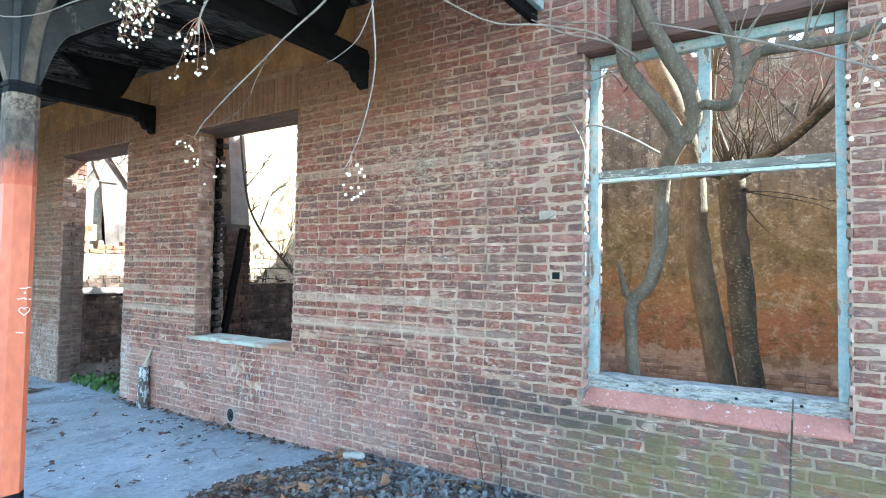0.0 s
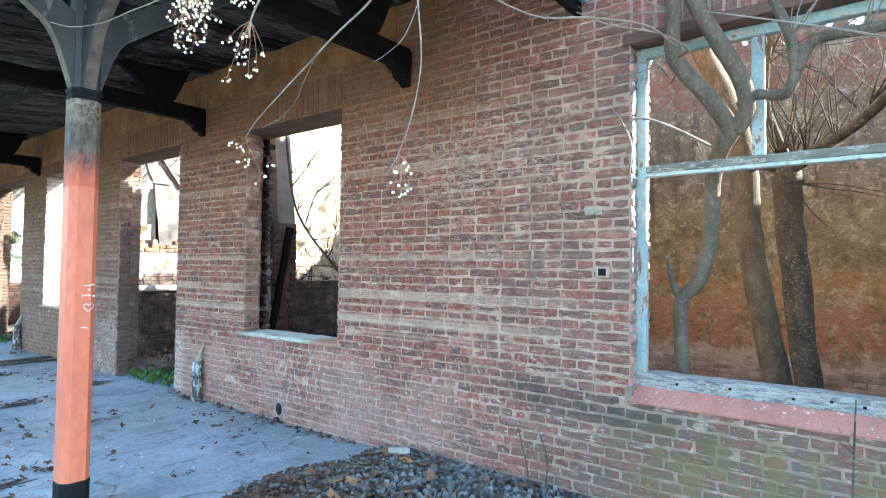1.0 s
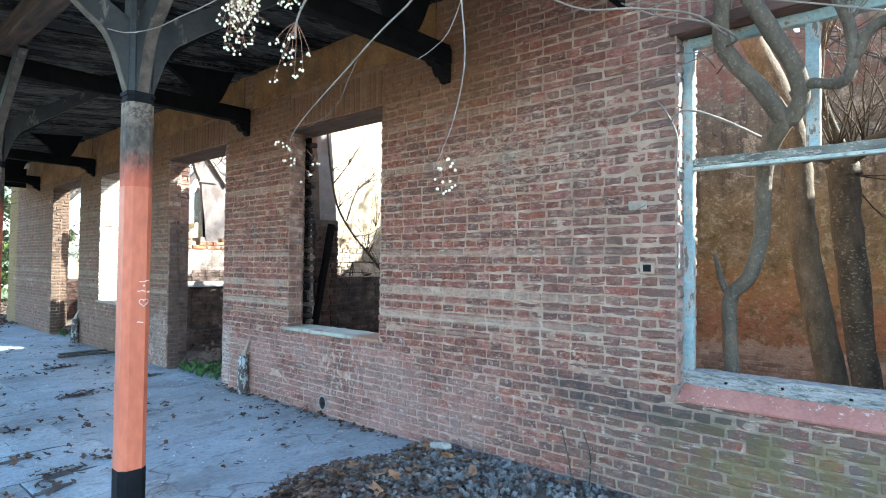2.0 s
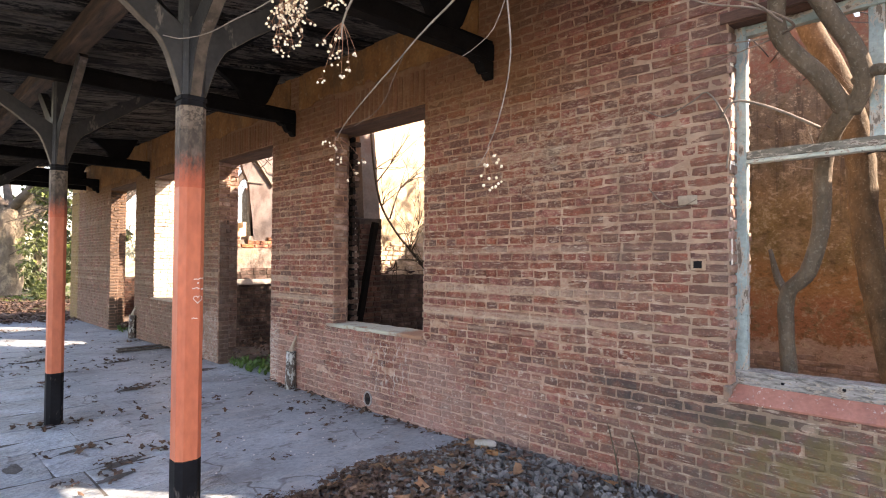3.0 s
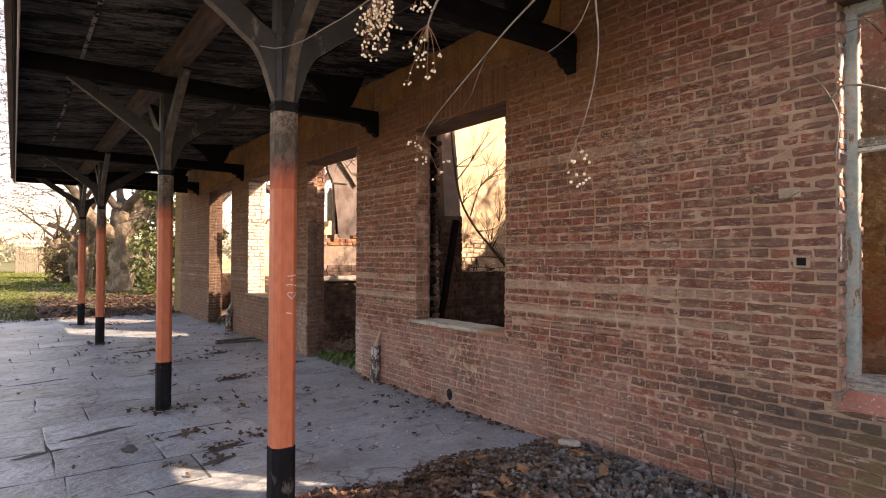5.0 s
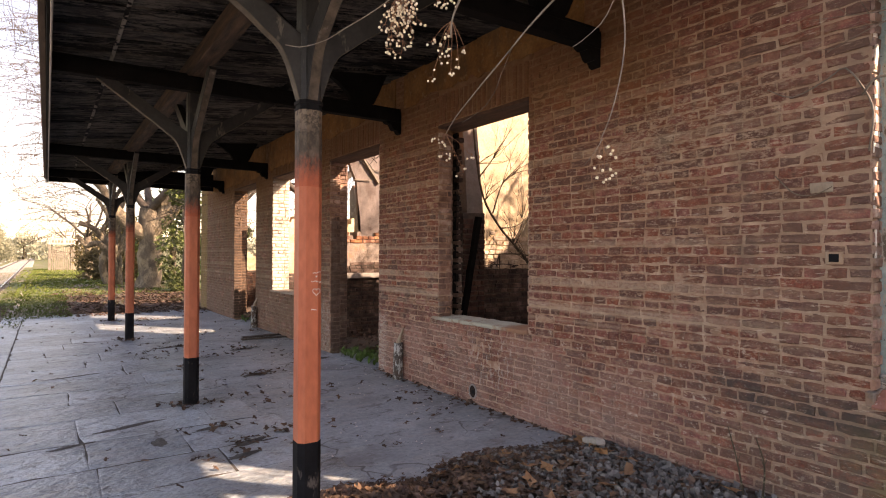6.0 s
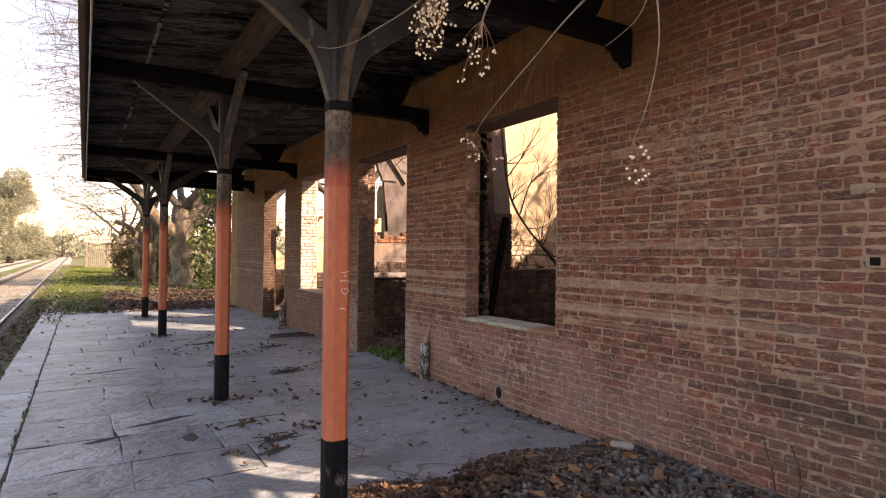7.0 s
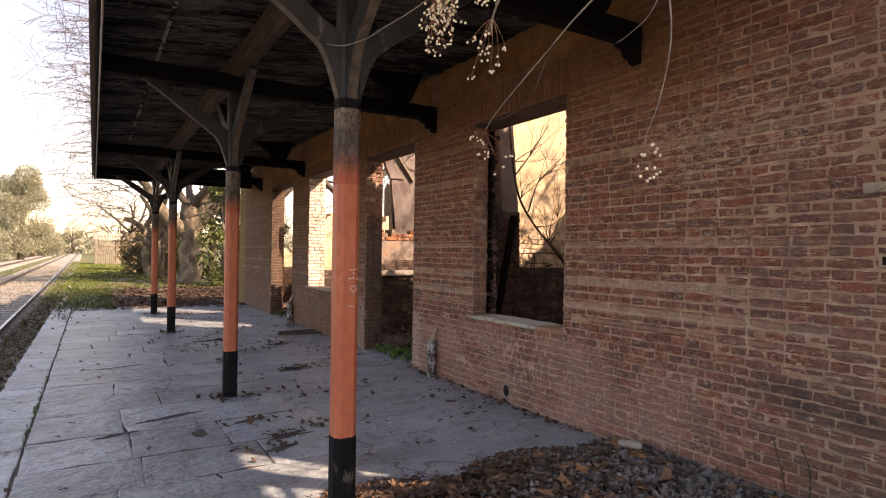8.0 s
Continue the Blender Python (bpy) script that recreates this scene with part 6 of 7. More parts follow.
pk = tagged(part("plank", rough_solid(-0.026, 0.026, -0.015, 0.015, 0.0, 2.26, 14, 0.006, 6), M_fence), "thin weathered grey plank standing inside the ruin", "plank")
pk.matrix_basis = pose(0.63, 5.92, 0.0, -2, -1, 20)

# splintered roof timbers caught on the chimney stump
for a, b, w, name in (((2.22, 11.93, 3.72), (2.66, 11.94, 3.14), 0.035, "roof_timber"), ((2.04, 11.95, 3.18), (2.46, 11.93, 3.20), 0.014, "lath"), ((2.30, 11.95, 3.50), (2.72, 11.93, 3.42), 0.012, "lath")):
    a, b = Vector(a), Vector(b)
    ob = tagged(part(name, rough_solid(-w, w, -w * 0.7, w * 0.7, 0.0, (b - a).length, 8, w * 0.25, 5), M_fence), "splintered weathered timber hanging on the chimney stump", "timber", "broken roof timbers")
    ob.matrix_basis = Matrix.Translation(a) @ (b - a).to_track_quat('Z', 'Y').to_matrix().to_4x4()

# chalk marks on the first post: a heart and bars
chalk = empty("chalk_marks", (-2.375, 3.232, 1.35), "white chalk heart and scribbled lines on the post", "graffiti")
v, f = [], []
heart = [Vector((0.022 * 16 * math.sin(a) ** 3 / 16, 0, 0.022 * (13 * math.cos(a) - 5 * math.cos(2 * a) - 2 * math.cos(3 * a) - math.cos(4 * a)) / 16 - 0.045)) for a in [2 * math.pi * i / 24 for i in range(25)]]
tube(v, f, heart, [0.0018] * 25, 4)
raw("heart", v, f, M_white, chalk)
r = random.Random(4)
for x0, x1, z in ((-0.022, 0.024, 0.062), (-0.004, 0.004, 0.04), (-0.030, 0.008, 0.012), (0.016, 0.026, 0.008), (-0.03, 0.0, -0.145)):
    pts = [Vector((x0 + (x1 - x0) * i / 8, 0, z + r.uniform(-0.004, 0.004))) for i in range(9)]
    v, f = [], []
    tube(v, f, pts, [0.0026] * 9, 4)
    raw("chalk_bar", v, f, M_white, chalk)


# ---- leaves, rubble, weeds ----
def leaf(verts, faces, p, size, rz, tilt, r):
    """A curled lobed leaf."""
    m = Matrix.Translation(p) @ Euler((r.uniform(-tilt, tilt), r.uniform(-tilt, tilt), rz)).to_matrix().to_4x4()
    s = len(verts)
    verts.append(m @ Vector((0, 0, 0.12 * size)))
    k = 9
    for i in range(k):
        a = 2 * math.pi * i / k
        rad = size * (0.55 if i % 2 else 1.0) * r.uniform(0.75, 1.1)
        verts.append(m @ Vector((rad * math.cos(a), 0.75 * rad * math.sin(a), size * r.uniform(-0.05, 0.4))))
    faces.extend((s, s + 1 + i, s + 1 + (i + 1) % k) for i in range(k))


def scatter_leaves(name, spots, mat, label, seed, size=(0.025, 0.06), tilt=0.5):
    r = random.Random(seed)
    verts, faces = [], []
    for p in spots(r):
        leaf(verts, faces, Vector(p), r.uniform(*size), r.uniform(0, 6.3), tilt, r)
    return tagged(raw(name, verts, faces, mat), label, "leaves", kind="stuff")


def platform_spots(r):
    out = []
    for _ in range(44):                    # drifts
        cx, cy = r.uniform(-2.4, -0.3), r.uniform(3.9, 16.5)
        for _ in range(r.randrange(3, 14)):
            out.append((min(-0.05, cx + r.gauss(0, 0.16)), cy + r.gauss(0, 0.12), 0.008))
    for _ in range(130):
        out.append((r.uniform(-4.3, -0.1), r.uniform(3.8, 17), 0.008))
    for _ in range(90):                    # along the wall foot
        out.append((-abs(r.gauss(0, 0.06)) - 0.02, r.uniform(3.7, 6.9), 0.01))
    for cx, cy, k in ((-2.26, 4.90, 16), (-2.38, 4.62, 12), (-1.42, 7.52, 20), (-2.42, 5.46, 10), (-0.5, 8.1, 16), (-1.9, 10.4, 14), (-1.0, 9.6, 14)):
        for _ in range(k):
            out.append((cx + r.gauss(0, 0.13), cy + r.gauss(0, 0.06), 0.011))
    for yp, yb in BAYS[1:]:
        for _ in range(34):
            out.append((-2.4 + r.gauss(0, 0.12), yp - 0.05 + r.gauss(0, 0.1), 0.01))
    return out


def dirt_films():
    """Shallow hollows in the paving, filled with dark earth."""
    r = random.Random(52)
    bm = bmesh.new()
    spots = [(-3.02, 5.90, 0.30, 0.055), (-3.46, 5.55, 0.17, 0.035), (-2.86, 5.29, 0.05, 0.13), (-2.26, 4.90, 0.15, 0.06), (-2.38, 4.62, 0.13, 0.05), (-1.42, 7.52, 0.20, 0.07), (-2.42, 5.46, 0.16, 0.04),
             (-1.0, 9.6, 0.25, 0.06), (-1.9, 10.4, 0.3, 0.06), (-3.3, 8.6, 0.28, 0.04), (-0.5, 8.1, 0.3, 0.09), (-1.3, 6.2, 0.2, 0.04)]
    for x, y, a, b in spots:
        ring, n = [], 22
        for i in range(n):
            t = 2 * math.pi * i / n
            k = 1 + 0.45 * noise.noise(Vector((math.cos(t) * 1.7 + x * 3, math.sin(t) * 1.7, y))) + r.uniform(-0.12, 0.12)
            ring.append(bm.verts.new((x + a * k * math.cos(t), y + b * k * math.sin(t) + 0.25 * a * math.cos(t), 0.0035)))
        mid = bm.verts.new((x, y, 0.0065))
        for i in range(n):
            bm.faces.new((ring[i], ring[(i + 1) % n], mid))
    tagged(part("paving_dirt", bm, M_soil_dark), "dark earth lying in hollows of the paving", "dirt", kind="stuff")


dirt_films()
scatter_leaves("platform_leaves", platform_spots, M_leaf_dark, "dark rotting leaves scattered on the platform", 4, (0.02, 0.05))


def mound_z(x, y):
    e = min(1.0, max(0.0, (3.72 + 0.12 * math.sin(x * 5) - y) / 0.5))
    w = 0.5 + 0.5 * math.exp(-((x + 0.4) / 0.7) ** 2)
    e *= min(1.0, max(0.0, (x + 2.55 + 0.2 * math.sin(y * 4)) / 0.5))
    e *= min(1.0, max(0.0, (y - 0.88) / 0.4))
    return 0.062 * e * w - 0.04 * (1 - e) + 0.018 * noise.noise(Vector((x * 4, y * 4, 0))) * e


def rubble():
    bm = bmesh.new()
    nx, ny = 44, 44
    g = [[bm.verts.new((-2.7 + 2.7 * i / nx, 0.9 + 2.85 * j / ny, mound_z(-2.7 + 2.7 * i / nx, 0.9 + 2.85 * j / ny) - 0.012)) for j in range(ny + 1)] for i in range(nx + 1)]
    for i in range(nx):
        for j in range(ny):
            bm.faces.new((g[i][j], g[i + 1][j], g[i + 1][j + 1], g[i][j + 1]))
    tagged(part("rubble_mound", bm, M_soil, smooth=True), "low mound of dirt against the wall", "ground", kind="structure")
    r = random.Random(14)
    verts, faces = [], []
    corner = [(a, b, c) for a in (-0.62, 0.62) for b in (-0.62, 0.62) for c in (-0.62, 0.62)]
    for _ in range(5200):
        x = -abs(r.gauss(0, 0.75))
        y = 3.62 - abs(r.gauss(0, 0.9))
        if x < -2.5 or y < 1.0 or r.random() < 0.55 * min(1, max(0, -x - 0.9)):
            continue
        s = r.choice((0.006, 0.008, 0.010, 0.013, 0.016, 0.020, 0.024, 0.032)) * r.uniform(0.8, 1.2)
        x = min(x, -s)
        m = Matrix.Translation((x, y, mound_z(x, y) + s * 0.25)) @ Euler((r.random() * 6, r.random() * 6, r.random() * 6)).to_matrix().to_4x4() @ Matrix.Diagonal((s, s * r.uniform(0.6, 0.9), s * r.uniform(0.45, 0.8), 1))
        st_ = len(verts)
        for c in corner:
            verts.append(m @ Vector([k * r.uniform(0.55, 1.45) for k in c]))
        faces.extend(tuple(st_ + i for i in q) for q in ((0, 1, 3, 2), (4, 6, 7, 5), (0, 4, 5, 1), (2, 3, 7, 6), (0, 2, 6, 4), (1, 5, 7, 3)))
    tagged(raw("rubble_stones", verts, faces, M_stone), "grey gravel and broken stones against the wall", "rubble", kind="stuff")


rubble()


def platform_grit():
    """Small chips of plaster and mortar on the concrete."""
    r = random.Random(72)
    v, f = [], []
    for _ in range(420):
        x, y = -abs(r.gauss(0, 1.1)) - 0.03, r.uniform(3.7, 15)
        if x < -4:
            continue
        s = r.uniform(0.004, 0.013)
        k = len(v)
        for i in range(4):
            a = i * 1.571 + r.uniform(-0.4, 0.4)
            v.append((x + s * math.cos(a), y + s * math.sin(a), 0.0))
        v.append((x, y, s * 0.7 + 0.002))
        f.extend((k + i, k + (i + 1) % 4, k + 4) for i in range(4))
    tagged(raw("plaster_grit", v, f, M_white), "white plaster chips scattered on the platform", "grit", kind="stuff")


platform_grit()


def mound_spots(r):
    out = []
    for _ in range(4600):
        x, y = r.uniform(-2.6, -0.03), 3.68 - abs(r.gauss(0, 0.7))
        if r.random() < 0.26 + 0.42 * -x:
            out.append((x, y, mound_z(x, y) + r.uniform(0.004, 0.022)))
    return out


scatter_leaves("rubble_leaves", mound_spots, M_leaf_dry, "dry brown leaves on the rubble", 9, (0.02, 0.055), 0.55)
r = random.Random(77)
for i in range(24):                       # larger pale leaves lie singly on top
    x, y = -abs(r.gauss(0, 0.9)) - 0.06, 3.5 - abs(r.gauss(0, 0.6))
    v, f = [], []
    leaf(v, f, Vector((0, 0, 0)), r.uniform(0.06, 0.10), r.random() * 6, 0.35, r)
    ob = tagged(raw("plane_leaf", v, f, M_leaf_tan), "large curled tan leaf on the rubble", "leaf", "tan leaves")
    ob.location = (x, y, mound_z(x, y) + 0.026)


def dead_twigs():
    r = random.Random(91)
    v, f = [], []
    for _ in range(20):
        x, y, a = -abs(r.gauss(0, 0.9)) - 0.08, 3.6 - abs(r.gauss(0, 0.7)), r.uniform(0, 6.28)
        L = r.uniform(0.08, 0.3)
        p = Vector((x, y, mound_z(x, y) + 0.03))
        d = Vector((math.cos(a), math.sin(a), r.uniform(-0.05, 0.1)))
        if p.x + d.x * L > -0.03:
            continue
        tube(v, f, [p, p + d * L * 0.5 + Vector((0, 0, 0.01)), p + d * L], [0.0022, 0.0018, 0.001], 5)
    tagged(raw("dead_twigs", v, f, M_pale_twig), "dead twigs lying on the rubble", "twigs", kind="stuff")


dead_twigs()


def verge_spots(r):
    return [(r.uniform(-4.86, -4.46), r.uniform(5.0, 22.0), -0.085 + r.random() * 0.02) for _ in range(700)]


scatter_leaves("verge_leaves", verge_spots, M_leaf_dark, "rotting leaves along the platform edge", 61, (0.025, 0.06), 0.5)


def litter_spots(r):
    out = []
    for _ in range(11000):
        x, y = r.uniform(-4.2, 3.0), 16.5 + abs(r.gauss(0, 5.0))
        k = min(1.0, max(0.0, (x + 3.7) / 1.6)) * (0.35 + 0.65 * (noise.noise(Vector((x * 0.9, y * 0.6, 2))) > -0.12))
        if y < 17.2:
            k *= 0.35
        if r.random() < k:
            out.append((x, y, 0.006 + r.random() * 0.015 if y < 17.25 else -0.015 + r.random() * 0.02))
    return out


scatter_leaves("leaf_litter", litter_spots, M_leaf_dry, "thick brown leaf litter beyond the platform end", 12, (0.05, 0.10), 0.45)


def ruin_spots(r):
    out = [(r.uniform(0.1, 3.0), r.uniform(7.0, 9.3), 0.10 + r.random() * 0.1) for _ in range(420)]
    out += [(r.uniform(0.0, 1.5), r.uniform(12.5, 14.1), 0.08 + r.random() * 0.1) for _ in range(150)]
    return out


scatter_leaves("ruin_leaves", ruin_spots, M_leaf_dry, "fallen leaves on the earth floor of the ruin", 17, (0.04, 0.08), 0.7)


def weed_patch(name, x0, x1, y0, y1, n, h, seed, mat, label, broad=0.16):
    r = random.Random(seed)
    verts, faces = [], []
    for _ in range(n):
        x, y = r.uniform(x0, x1), r.uniform(y0, y1)
        for _ in range(5):
            a, b = r.uniform(0, 6.28), r.uniform(0.2, 0.9)
            L = h * r.uniform(0.5, 1.2)
            d = Vector((math.cos(a) * b, math.sin(a) * b, 1)).normalized() * L
            w = Vector((-math.sin(a), math.cos(a), 0)) * L * broad
            s, p = len(verts), Vector((x, y, 0.0 if x > -4.45 else -0.10 if x > -4.9 else -0.145))
            verts.extend((p - w * 0.4, p + w * 0.4, p + d * 0.6 + w, p + d * 0.6 - w, p + d + Vector((d.x, d.y, -0.2 * L)) * 0.4))
            faces.extend(((s, s + 1, s + 2, s + 3), (s + 3, s + 2, s + 4)))
    return tagged(raw(name, verts, faces, mat), label, "weeds", kind="stuff")


weed_patch("weeds", 0.02, 0.75, 7.1, 8.4, 90, 0.12, 3, M_weed, "green weeds growing in the doorway")
weed_patch("weeds", 0.05, 0.6, 12.5, 14.0, 60, 0.12, 5, M_weed, "green weeds in the far doorway")
weed_patch("edge_grass", -4.085, -4.04, 5.5, 8.5, 40, 0.028, 6, M_weed, "tufts of grass in the platform joint")
weed_patch("edge_grass", -4.40, -3.1, 16.4, 25.0, 1300, 0.07, 7, M_grass, "grass and weeds over the broken platform end", 0.09)
weed_patch("edge_grass", -4.42, -4.0, 14.6, 16.6, 60, 0.05, 8, M_grass, "tufts of weeds on the platform edge", 0.09)


def grass():
    r = random.Random(31)
    verts, faces = [], []
    for _ in range(7000):
        y = 18 + 50 * r.random() ** 1.4
        x = r.uniform(-4.6, 0.5) if r.random() < 0.8 else r.uniform(-5.3, 3)
        if y < 25 and r.random() < 0.93:
            continue
        h = r.uniform(0.02, 0.06) * (1 + y / 60)
        a = r.uniform(0, 6.28)
        d = Vector((math.cos(a) * 0.5 * h, math.sin(a) * 0.5 * h, h))
        w = Vector((1, 0.2, 0)) * 0.012 * (1 + y / 12)
        p, s = Vector((x, y, -0.03)), len(verts)
        verts.extend((p - w, p + w, p + d))
        faces.append((s, s + 1, s + 2))
    tagged(raw("grass", verts, faces, M_grass), "sunlit green grass beside the railway", "grass", kind="stuff")


grass()
weed_patch("track_weeds", -4.95, -4.47, 4.0, 30.0, 1500, 0.06, 41, M_grass, "low weeds between platform edge and rail", 0.07)
weed_patch("track_weeds", -8.6, -4.9, 8.0, 60.0, 2600, 0.07, 42, M_grass, "sparse weeds growing in the track bed", 0.07)


def track_stones():
    """Loose ballast lying over the track bed near the platform."""
    r = random.Random(66)
    verts, faces = [], []
    for _ in range(5200):
        y = 5 + 35 * r.random() ** 1.5
        x = r.uniform(-7.6, -4.5)
        s = r.uniform(0.014, 0.035)
        z = GROUND_Z + (0.06 if x < -4.9 else 0.0) + s * 0.2
        a = r.uniform(0, 6.28)
        st_ = len(verts)
        for k in range(4):
            b = a + k * 1.571 + r.uniform(-0.3, 0.3)
            verts.append((x + s * math.cos(b) * r.uniform(0.8, 1.4), y + s * math.sin(b) * r.uniform(0.8, 1.4), z - s * 0.5))
        verts.append((x + s * r.uniform(-0.4, 0.4), y + s * r.uniform(-0.4, 0.4), z + s * r.uniform(0.3, 0.7)))
        faces.extend((st_ + k, st_ + (k + 1) % 4, st_ + 4) for k in range(4))
    tagged(raw("track_stones", verts, faces, M_ballast), "loose grey ballast stones between platform and rails", "ballast", kind="stuff")


track_stones()


# ---- trees beyond ----
def grow(verts, faces, p, d, length, r0, level, r, sides, droop=0.0, split=3, ends=None):
    n = 4
    pts, rad, q = [p], [r0], p.copy()
    for i in range(n):
        d = (d + Vector((r.uniform(-1, 1), r.uniform(-1, 1), r.uniform(-0.6, 0.8) - droop)) * 0.22).normalized()
        q = q + d * length / n
        pts.append(q)
        rad.append(max(0.010, r0 * (1 - 0.42 * (i + 1) / n)))
    tube(verts, faces, pts, rad, sides, 0.15 if sides > 5 else 0)
    if level == 0:
        if ends is not None:
            ends.append(q)
        return
    for k in range(split):
        a = r.uniform(0, 6.28)
        up = d.orthogonal().normalized()
        side = (Matrix.Rotation(a, 3, d) @ up)
        nd = (d * r.uniform(0.5, 1.0) + side * r.uniform(0.5, 1.0)).normalized()
        j = n if k == 0 else r.randrange(2, n + 1)
        grow(verts, faces, pts[j], nd, length * r.uniform(0.6, 0.9), rad[j] * 0.52, level - 1, r, max(3, sides - 2), droop, split, ends)


def bare_tree(at, height, girth, seed, label, mat=M_bark_pale, lean=(0, 0), levels=6, droop=0.0, split=3):
    th = empty("bare_tree", at, label, "tree", "bare trees")
    r = random.Random(seed)
    v, f = [], []
    fork = Vector((lean[0] * 0.3, lean[1] * 0.3, height * 0.30))
    pts = curve_points([(0, 0, -0.3), (0.05, 0.02, height * 0.12), fork], 8)
    tube(v, f, pts, [girth * (1.25 if i == 0 else 1.0 - 0.035 * i) for i in range(9)], 16, 0.5)
    raw("trunk", v, f, mat, th, smooth=True)
    v, f = [], []
    for k in range(4):
        a = 6.28 * k / 4 + r.uniform(-0.5, 0.5)
        d = Vector((math.cos(a) * 0.8 + lean[0], math.sin(a) * 0.8 + lean[1], 1.0)).normalized()
        grow(v, f, fork - Vector((0, 0, 0.2)), d, height * 0.28, girth * 0.34, levels, r, 7, droop, split)
    raw("crown", v, f, M_far_twig, th, "bare branches and twigs", True)
    return th


bare_tree((0.22, 29.5, 0), 12.0, 0.56, 3, "big pale-barked plane tree with bare branches", lean=(0.05, -0.1), levels=5)
bare_tree((-0.85, 33.0, 0), 14.5, 0.30, 5, "bare plane tree with pale twisted limbs", lean=(-0.25, -0.2), droop=0.05, levels=4, split=2)
bare_tree((-1.5, 42.0, 0), 9.0, 0.24, 8, "bare tree with drooping twigs beside the track", lean=(-0.2, -0.2), droop=0.1, levels=4)
bare_tree((-1.6, 66.0, 0), 8.0, 0.22, 9, "bare tree beside the track", lean=(-0.2, 0), droop=0.1, levels=4)
bare_tree((2.6, 25.0, 0), 11.0, 0.42, 11, "bare pale tree behind the station end", lean=(0.1, 0))
bare_tree((2.2, 14.6, 0), 9.0, 0.26, 13, "grey bare tree growing behind the broken wall", M_bark_grey, lean=(0.1, 0.1), levels=5)
bare_tree((8.5, 13.0, 0), 10.0, 0.30, 14, "bare tree behind the ruin", M_bark_grey, levels=5)
bare_tree((9.0, 4.5, 0), 9.5, 0.28, 15, "bare tree behind the ruin", M_bark_grey, levels=5)


def leafy_tree(at, height, width, seed, mat, label, n=1500, size=0.35, low=0.15, trunk=True):
    th = empty("leafy_tree", at, label, "tree", "leafy trees")
    r = random.Random(seed)
    v, f = [], []
    tube(v, f, [Vector((0, 0, -0.4)), Vector((0.1, 0, height * 0.4)), Vector((0, 0.1, height * 0.8))], [width * 0.06, width * 0.045, width * 0.015], 8, 0.2)
    raw("trunk", v, f, M_bark_pale, th, smooth=True)
    lumps = []
    for i in range(26):
        z = r.uniform(low, 0.95)
        k = math.sin(math.pi * min(1, (z - low) / (1 - low) * 0.8 + 0.18))
        a = r.uniform(0, 6.28)
        lumps.append((Vector((math.cos(a) * width * 0.34 * k, math.sin(a) * width * 0.34 * k, z * height)), width * r.uniform(0.12, 0.24)))
    v, f = [], []
    for i in range(n):
        c, rad = lumps[r.randrange(len(lumps))]
        d = Vector((r.gauss(0, 1), r.gauss(0, 1), r.gauss(0, 0.8))).normalized() * rad * r.uniform(0.6, 1.1)
        leaf(v, f, c + d, size * r.uniform(0.5, 1.0), r.uniform(0, 6.28), 1.2, r)
    raw("crown", v, f, mat, th, "uneven leafy crown")
    return th


leafy_tree((-11.6, 92, -0.4), 12.2, 7.0, 3, M_leaf_hazed, "tall sunlit yellow-green tree beyond the tracks", 26000, 0.15)
leafy_tree((-17.5, 96, -0.4), 11.0, 9.0, 4, M_leaf_hazed, "sunlit yellow-green tree beyond the tracks", 22000, 0.16)
leafy_tree((-15.0, 80, -0.4), 5.0, 8.0, 5, M_leaf_hazed, "low sunlit shrubs beyond the tracks", 10000, 0.16, 0.0)
leafy_tree((-13.0, 130, -0.4), 5.5, 10.0, 6, M_leaf_hazed, "distant hazy shrubs beyond the tracks", 8000, 0.24, 0.0)
leafy_tree((-8.5, 190, -0.4), 7.0, 9.0, 7, M_leaf_hazed, "distant trees at the end of the line", 1000, 0.6, 0.0)
leafy_tree((1.05, 26.0, 0.0), 4.4, 2.2, 8, M_leaf_green, "dark ivy-covered shrub by the station end", 2200, 0.12, 0.0)
leafy_tree((2.3, 25.5, 0.0), 5.0, 2.6, 9, M_leaf_green, "dark evergreen shrub by the station end", 1800, 0.14, 0.0)
leafy_tree((-0.8, 46.0, 0.0), 3.0, 3.4, 10, M_leaf_dead, "dry brown bush beside the track", 1500, 0.16, 0.0)


def far_woods():
    """A hazy belt of trees closing the view far off."""
    r = random.Random(55)
    v, f = [], []
    for i in range(5200):
        x = r.uniform(-95, 70)
        y = 150 + r.uniform(0, 60) + abs(x) * 0.3
        if -11 < x < -6.0:
            continue
        top = 5.0 + 3.0 * noise.noise(Vector((x * 0.09, 3, 0))) + 2.0 * noise.noise(Vector((x * 0.4, 8, 0)))
        leaf(v, f, Vector((x, y, top * r.random() ** 0.7 - 0.4)), r.uniform(0.5, 1.3), r.uniform(0, 6.28), 1.3, r)
    tagged(raw("far_woods", v, f, M_leaf_hazed), "hazy belt of distant sunlit trees", "trees", kind="stuff")


far_woods()


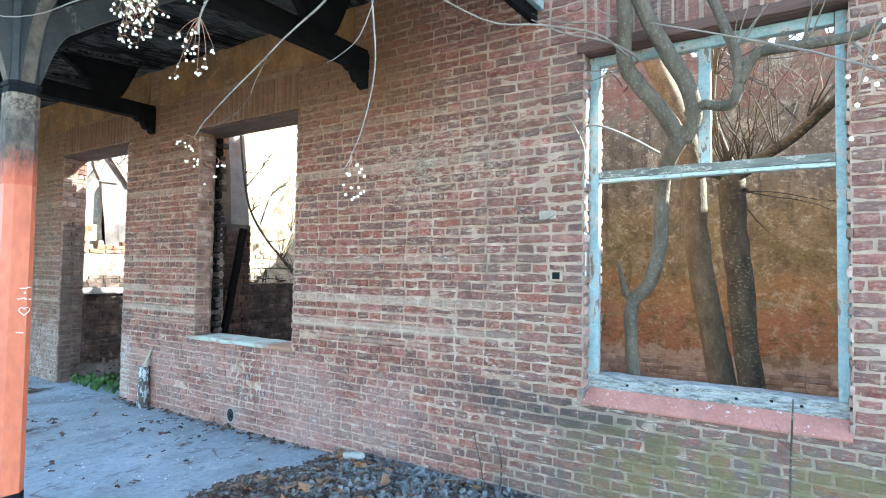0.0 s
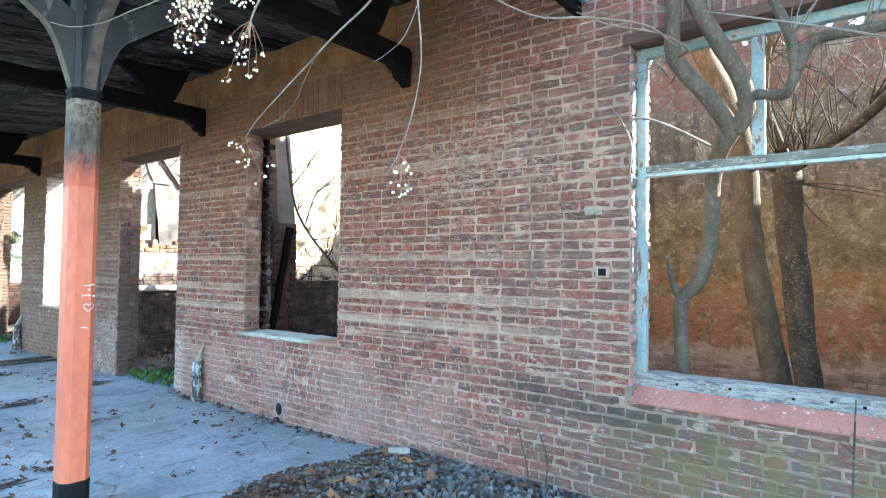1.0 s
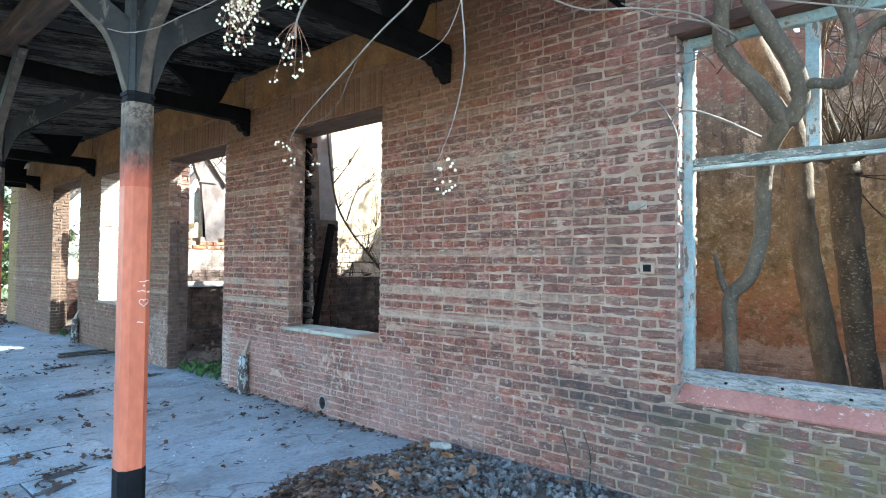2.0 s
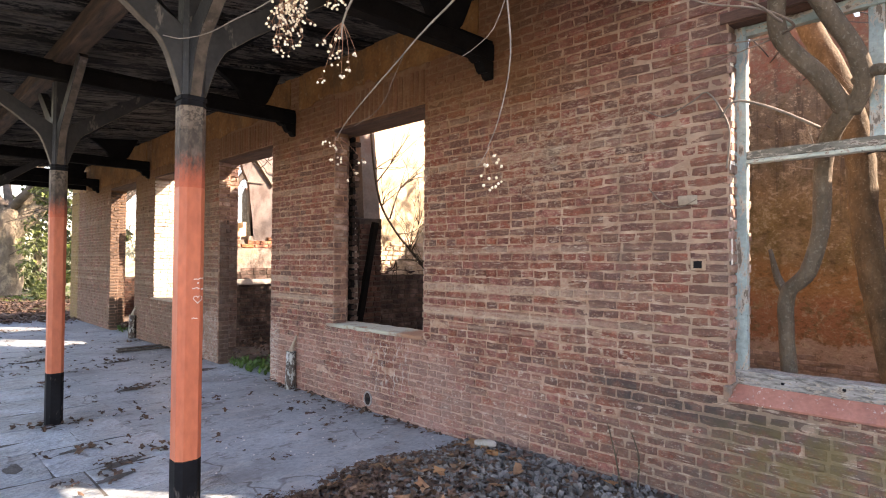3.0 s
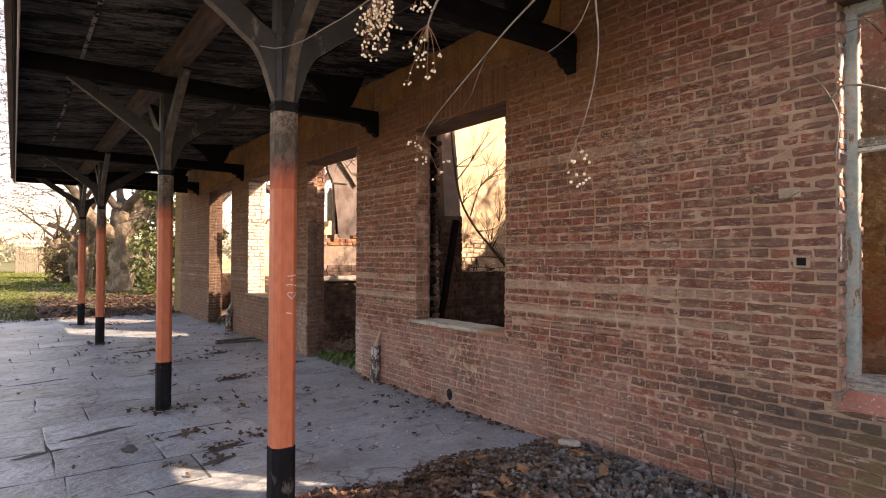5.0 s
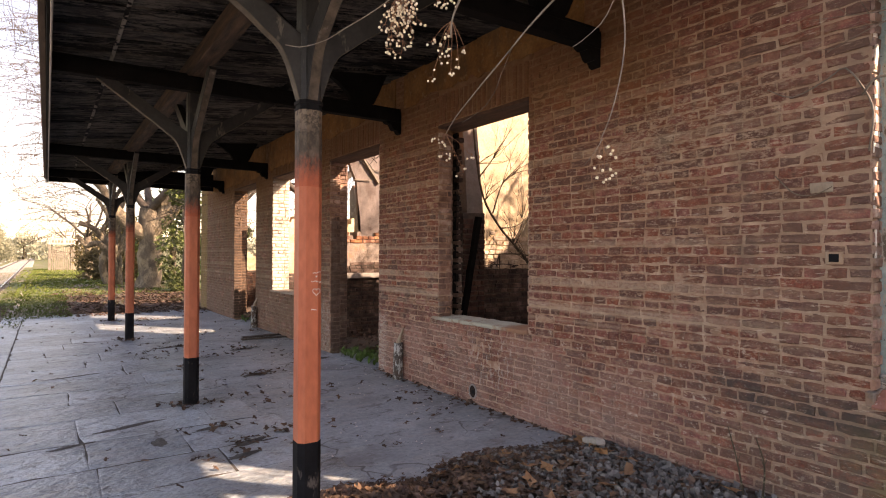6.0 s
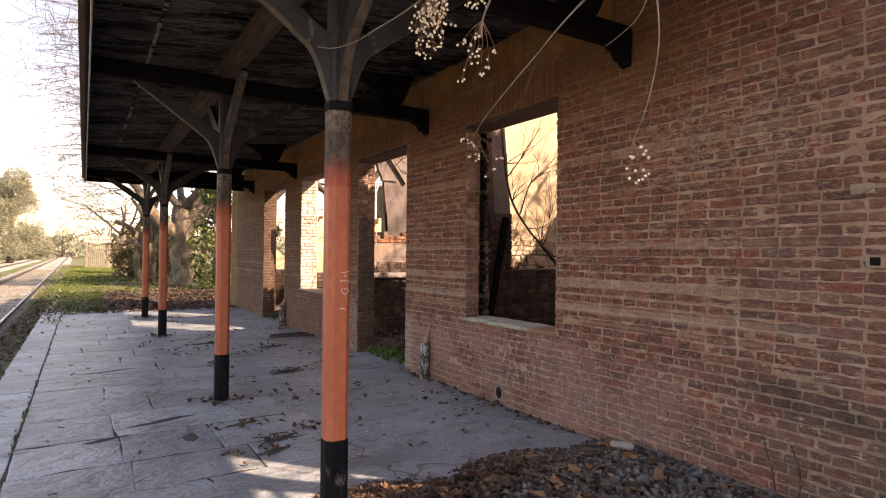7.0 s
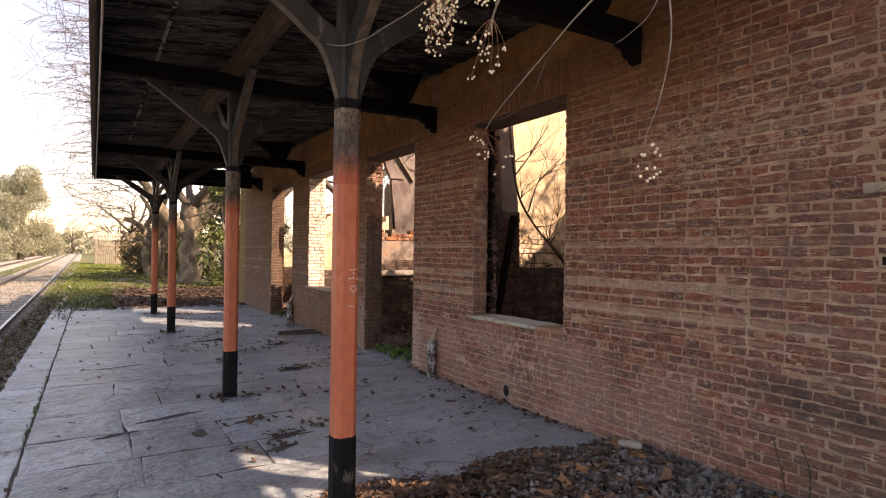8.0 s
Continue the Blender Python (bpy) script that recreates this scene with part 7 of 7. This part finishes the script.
def twig_fan(parent, x0, y0, zs, reach, n, seed):
    """Long thin boughs that sweep out sideways over the track, with short side twigs."""
    r = random.Random(seed)
    o = parent.matrix_basis.translation
    verts, faces = [], []
    for _ in range(n):
        z = r.uniform(*zs)
        p = Vector((x0 + r.uniform(-0.5, 0.8), y0 + r.uniform(-1.5, 1.5), z)) - o
        L = reach * r.uniform(0.35, 1.0) * (0.55 + 0.45 * min(1.0, z / 6))
        d = Vector((-1.0, r.uniform(-0.35, 0.15), r.uniform(-0.15, 0.75))).normalized()
        pts, q = [p], p.copy()
        for i in range(8):
            d = (d + Vector((-0.05, r.uniform(-0.15, 0.15), r.uniform(-0.20, 0.07)))).normalized()
            q = q + d * L / 8
            pts.append(q)
            for _ in range(3 if i > 1 else 1):
                s = (d + Vector((r.uniform(-0.4, 0.2), r.uniform(-0.7, 0.7), r.uniform(-0.7, 0.55)))).normalized()
                m = q - d * r.uniform(0, L / 8)
                l = L * r.uniform(0.06, 0.17)
                tube(verts, faces, [m, m + s * l * 0.5 + Vector((0, 0, 0.02)), m + s * l], [0.0085, 0.007, 0.005], 3)
                if r.random() < 0.45:              # withered seed balls
                    e = m + s * l * r.uniform(0.6, 1.0)
                    tube(verts, faces, [e, e - Vector((0, 0, 0.03)), e - Vector((0.01, 0, 0.06))], [0.012, 0.026, 0.010], 4)
        tube(verts, faces, pts, [0.022 - 0.0019 * i for i in range(9)], 4)
    raw("crown_side", verts, faces, M_far_twig, parent, "thin bare boughs sweeping over the track")


fan_tree = bpy.data.objects["bare_tree.001"]
twig_fan(fan_tree, -1.9, 32.0, (2.2, 15.0), 4.6, 130, 6)
leafy_tree((-1.3, 40.0, 0.0), 1.5, 2.0, 21, M_leaf_dead, "low dry brushwood behind the sign", 1500, 0.12, 0.0)
leafy_tree((0.3, 38.0, 0.0), 3.2, 2.6, 22, M_leaf_dead, "brown tangled brush beneath the bare trees", 2000, 0.14, 0.0)
for pts, r0, r1 in (([(-0.2, 0, 0.0), (-0.5, -0.2, 1.0), (-0.35, -0.3, 1.9), (-0.9, -0.3, 2.7), (-1.5, -0.4, 3.0)], 0.24, 0.10), ([(0.1, -0.2, 0.1), (-0.1, -0.4, 1.2), (-0.7, -0.5, 2.0), (-1.2, -0.5, 1.9), (-1.6, -0.5, 2.4)], 0.20, 0.08),
                    ([(0.2, 0, 1.5), (0.5, -0.2, 2.6), (0.2, -0.3, 3.4), (0.5, -0.3, 4.6)], 0.18, 0.09), ([(-0.1, 0, 2.0), (-0.5, -0.2, 2.5), (-0.3, -0.3, 3.3), (-0.8, -0.3, 4.2)], 0.17, 0.07)):
    v, f = limb(pts, r0, r1, 18, 9, 0.5)
    raw("limb", v, f, M_bark_pale, fan_tree, "pale twisted limb", True)
leafy_tree((-0.1, 36.0, 0.0), 3.4, 3.0, 23, M_leaf_dead, "brown tangled brush under the plane trees", 2600, 0.14, 0.0)
leafy_tree((1.5, 31.5, 0.0), 5.2, 3.2, 24, M_leaf_green, "dark evergreen brush behind the plane tree", 3600, 0.14, 0.0)
big = bpy.data.objects["bare_tree"]
for pts, r0, r1 in (([(0.0, 0.0, 2.4), (0.9, -0.4, 3.6), (1.8, -0.6, 5.4), (2.4, -0.8, 8.0)], 0.42, 0.2), ([(0.1, 0, 2.2), (0.5, -0.3, 3.4), (0.9, -0.5, 5.2), (1.0, -0.4, 8.5)], 0.30, 0.15), ([(-0.1, 0, 2.3), (-0.9, -0.2, 2.9), (-1.5, -0.3, 3.7), (-2.4, -0.5, 5.2)], 0.36, 0.12)):
    v, f = limb(pts, r0, r1, 14, 10, 0.35)
    raw("limb", v, f, M_bark_pale, big, "thick pale limb", True)


# ---- name board and fence beside the track ----
def name_board():
    th = empty("station_sign", (-2.22, 62.0, -0.05), "pale weathered station name board on posts", "sign")
    for x in (-1.2, 1.25):
        part("post", solid(x - 0.07, x + 0.07, -0.07, 0.07, -0.2, 3.1, 0.01), M_fence, th)
    part("board", rough_solid(-1.35, 1.4, -0.10, -0.06, 2.35, 2.95, 8, 0.01, 2), M_pale_board, th, "pale board")
    for i, x in enumerate((-0.95, -0.72, -0.49, -0.26, 0.10, 0.33, 0.56, 0.79, 1.0)):
        part("bar", solid(x - 0.07, x + 0.07, -0.112, -0.102, 2.52, 2.74 - 0.02 * (i % 2)), M_fence, th, "unreadable dark mark")
    for i in range(15):
        x = -1.1 + i * 0.155
        part("picket", rough_solid(x - 0.05, x + 0.05, -0.02, 0.02, -0.1, 2.1 + 0.1 * math.sin(i * 2.1), 4, 0.01, i), M_fence, th)
    part("rail", solid(-1.2, 1.25, 0.02, 0.06, 1.6, 1.72), M_fence, th)
    return th


name_board()
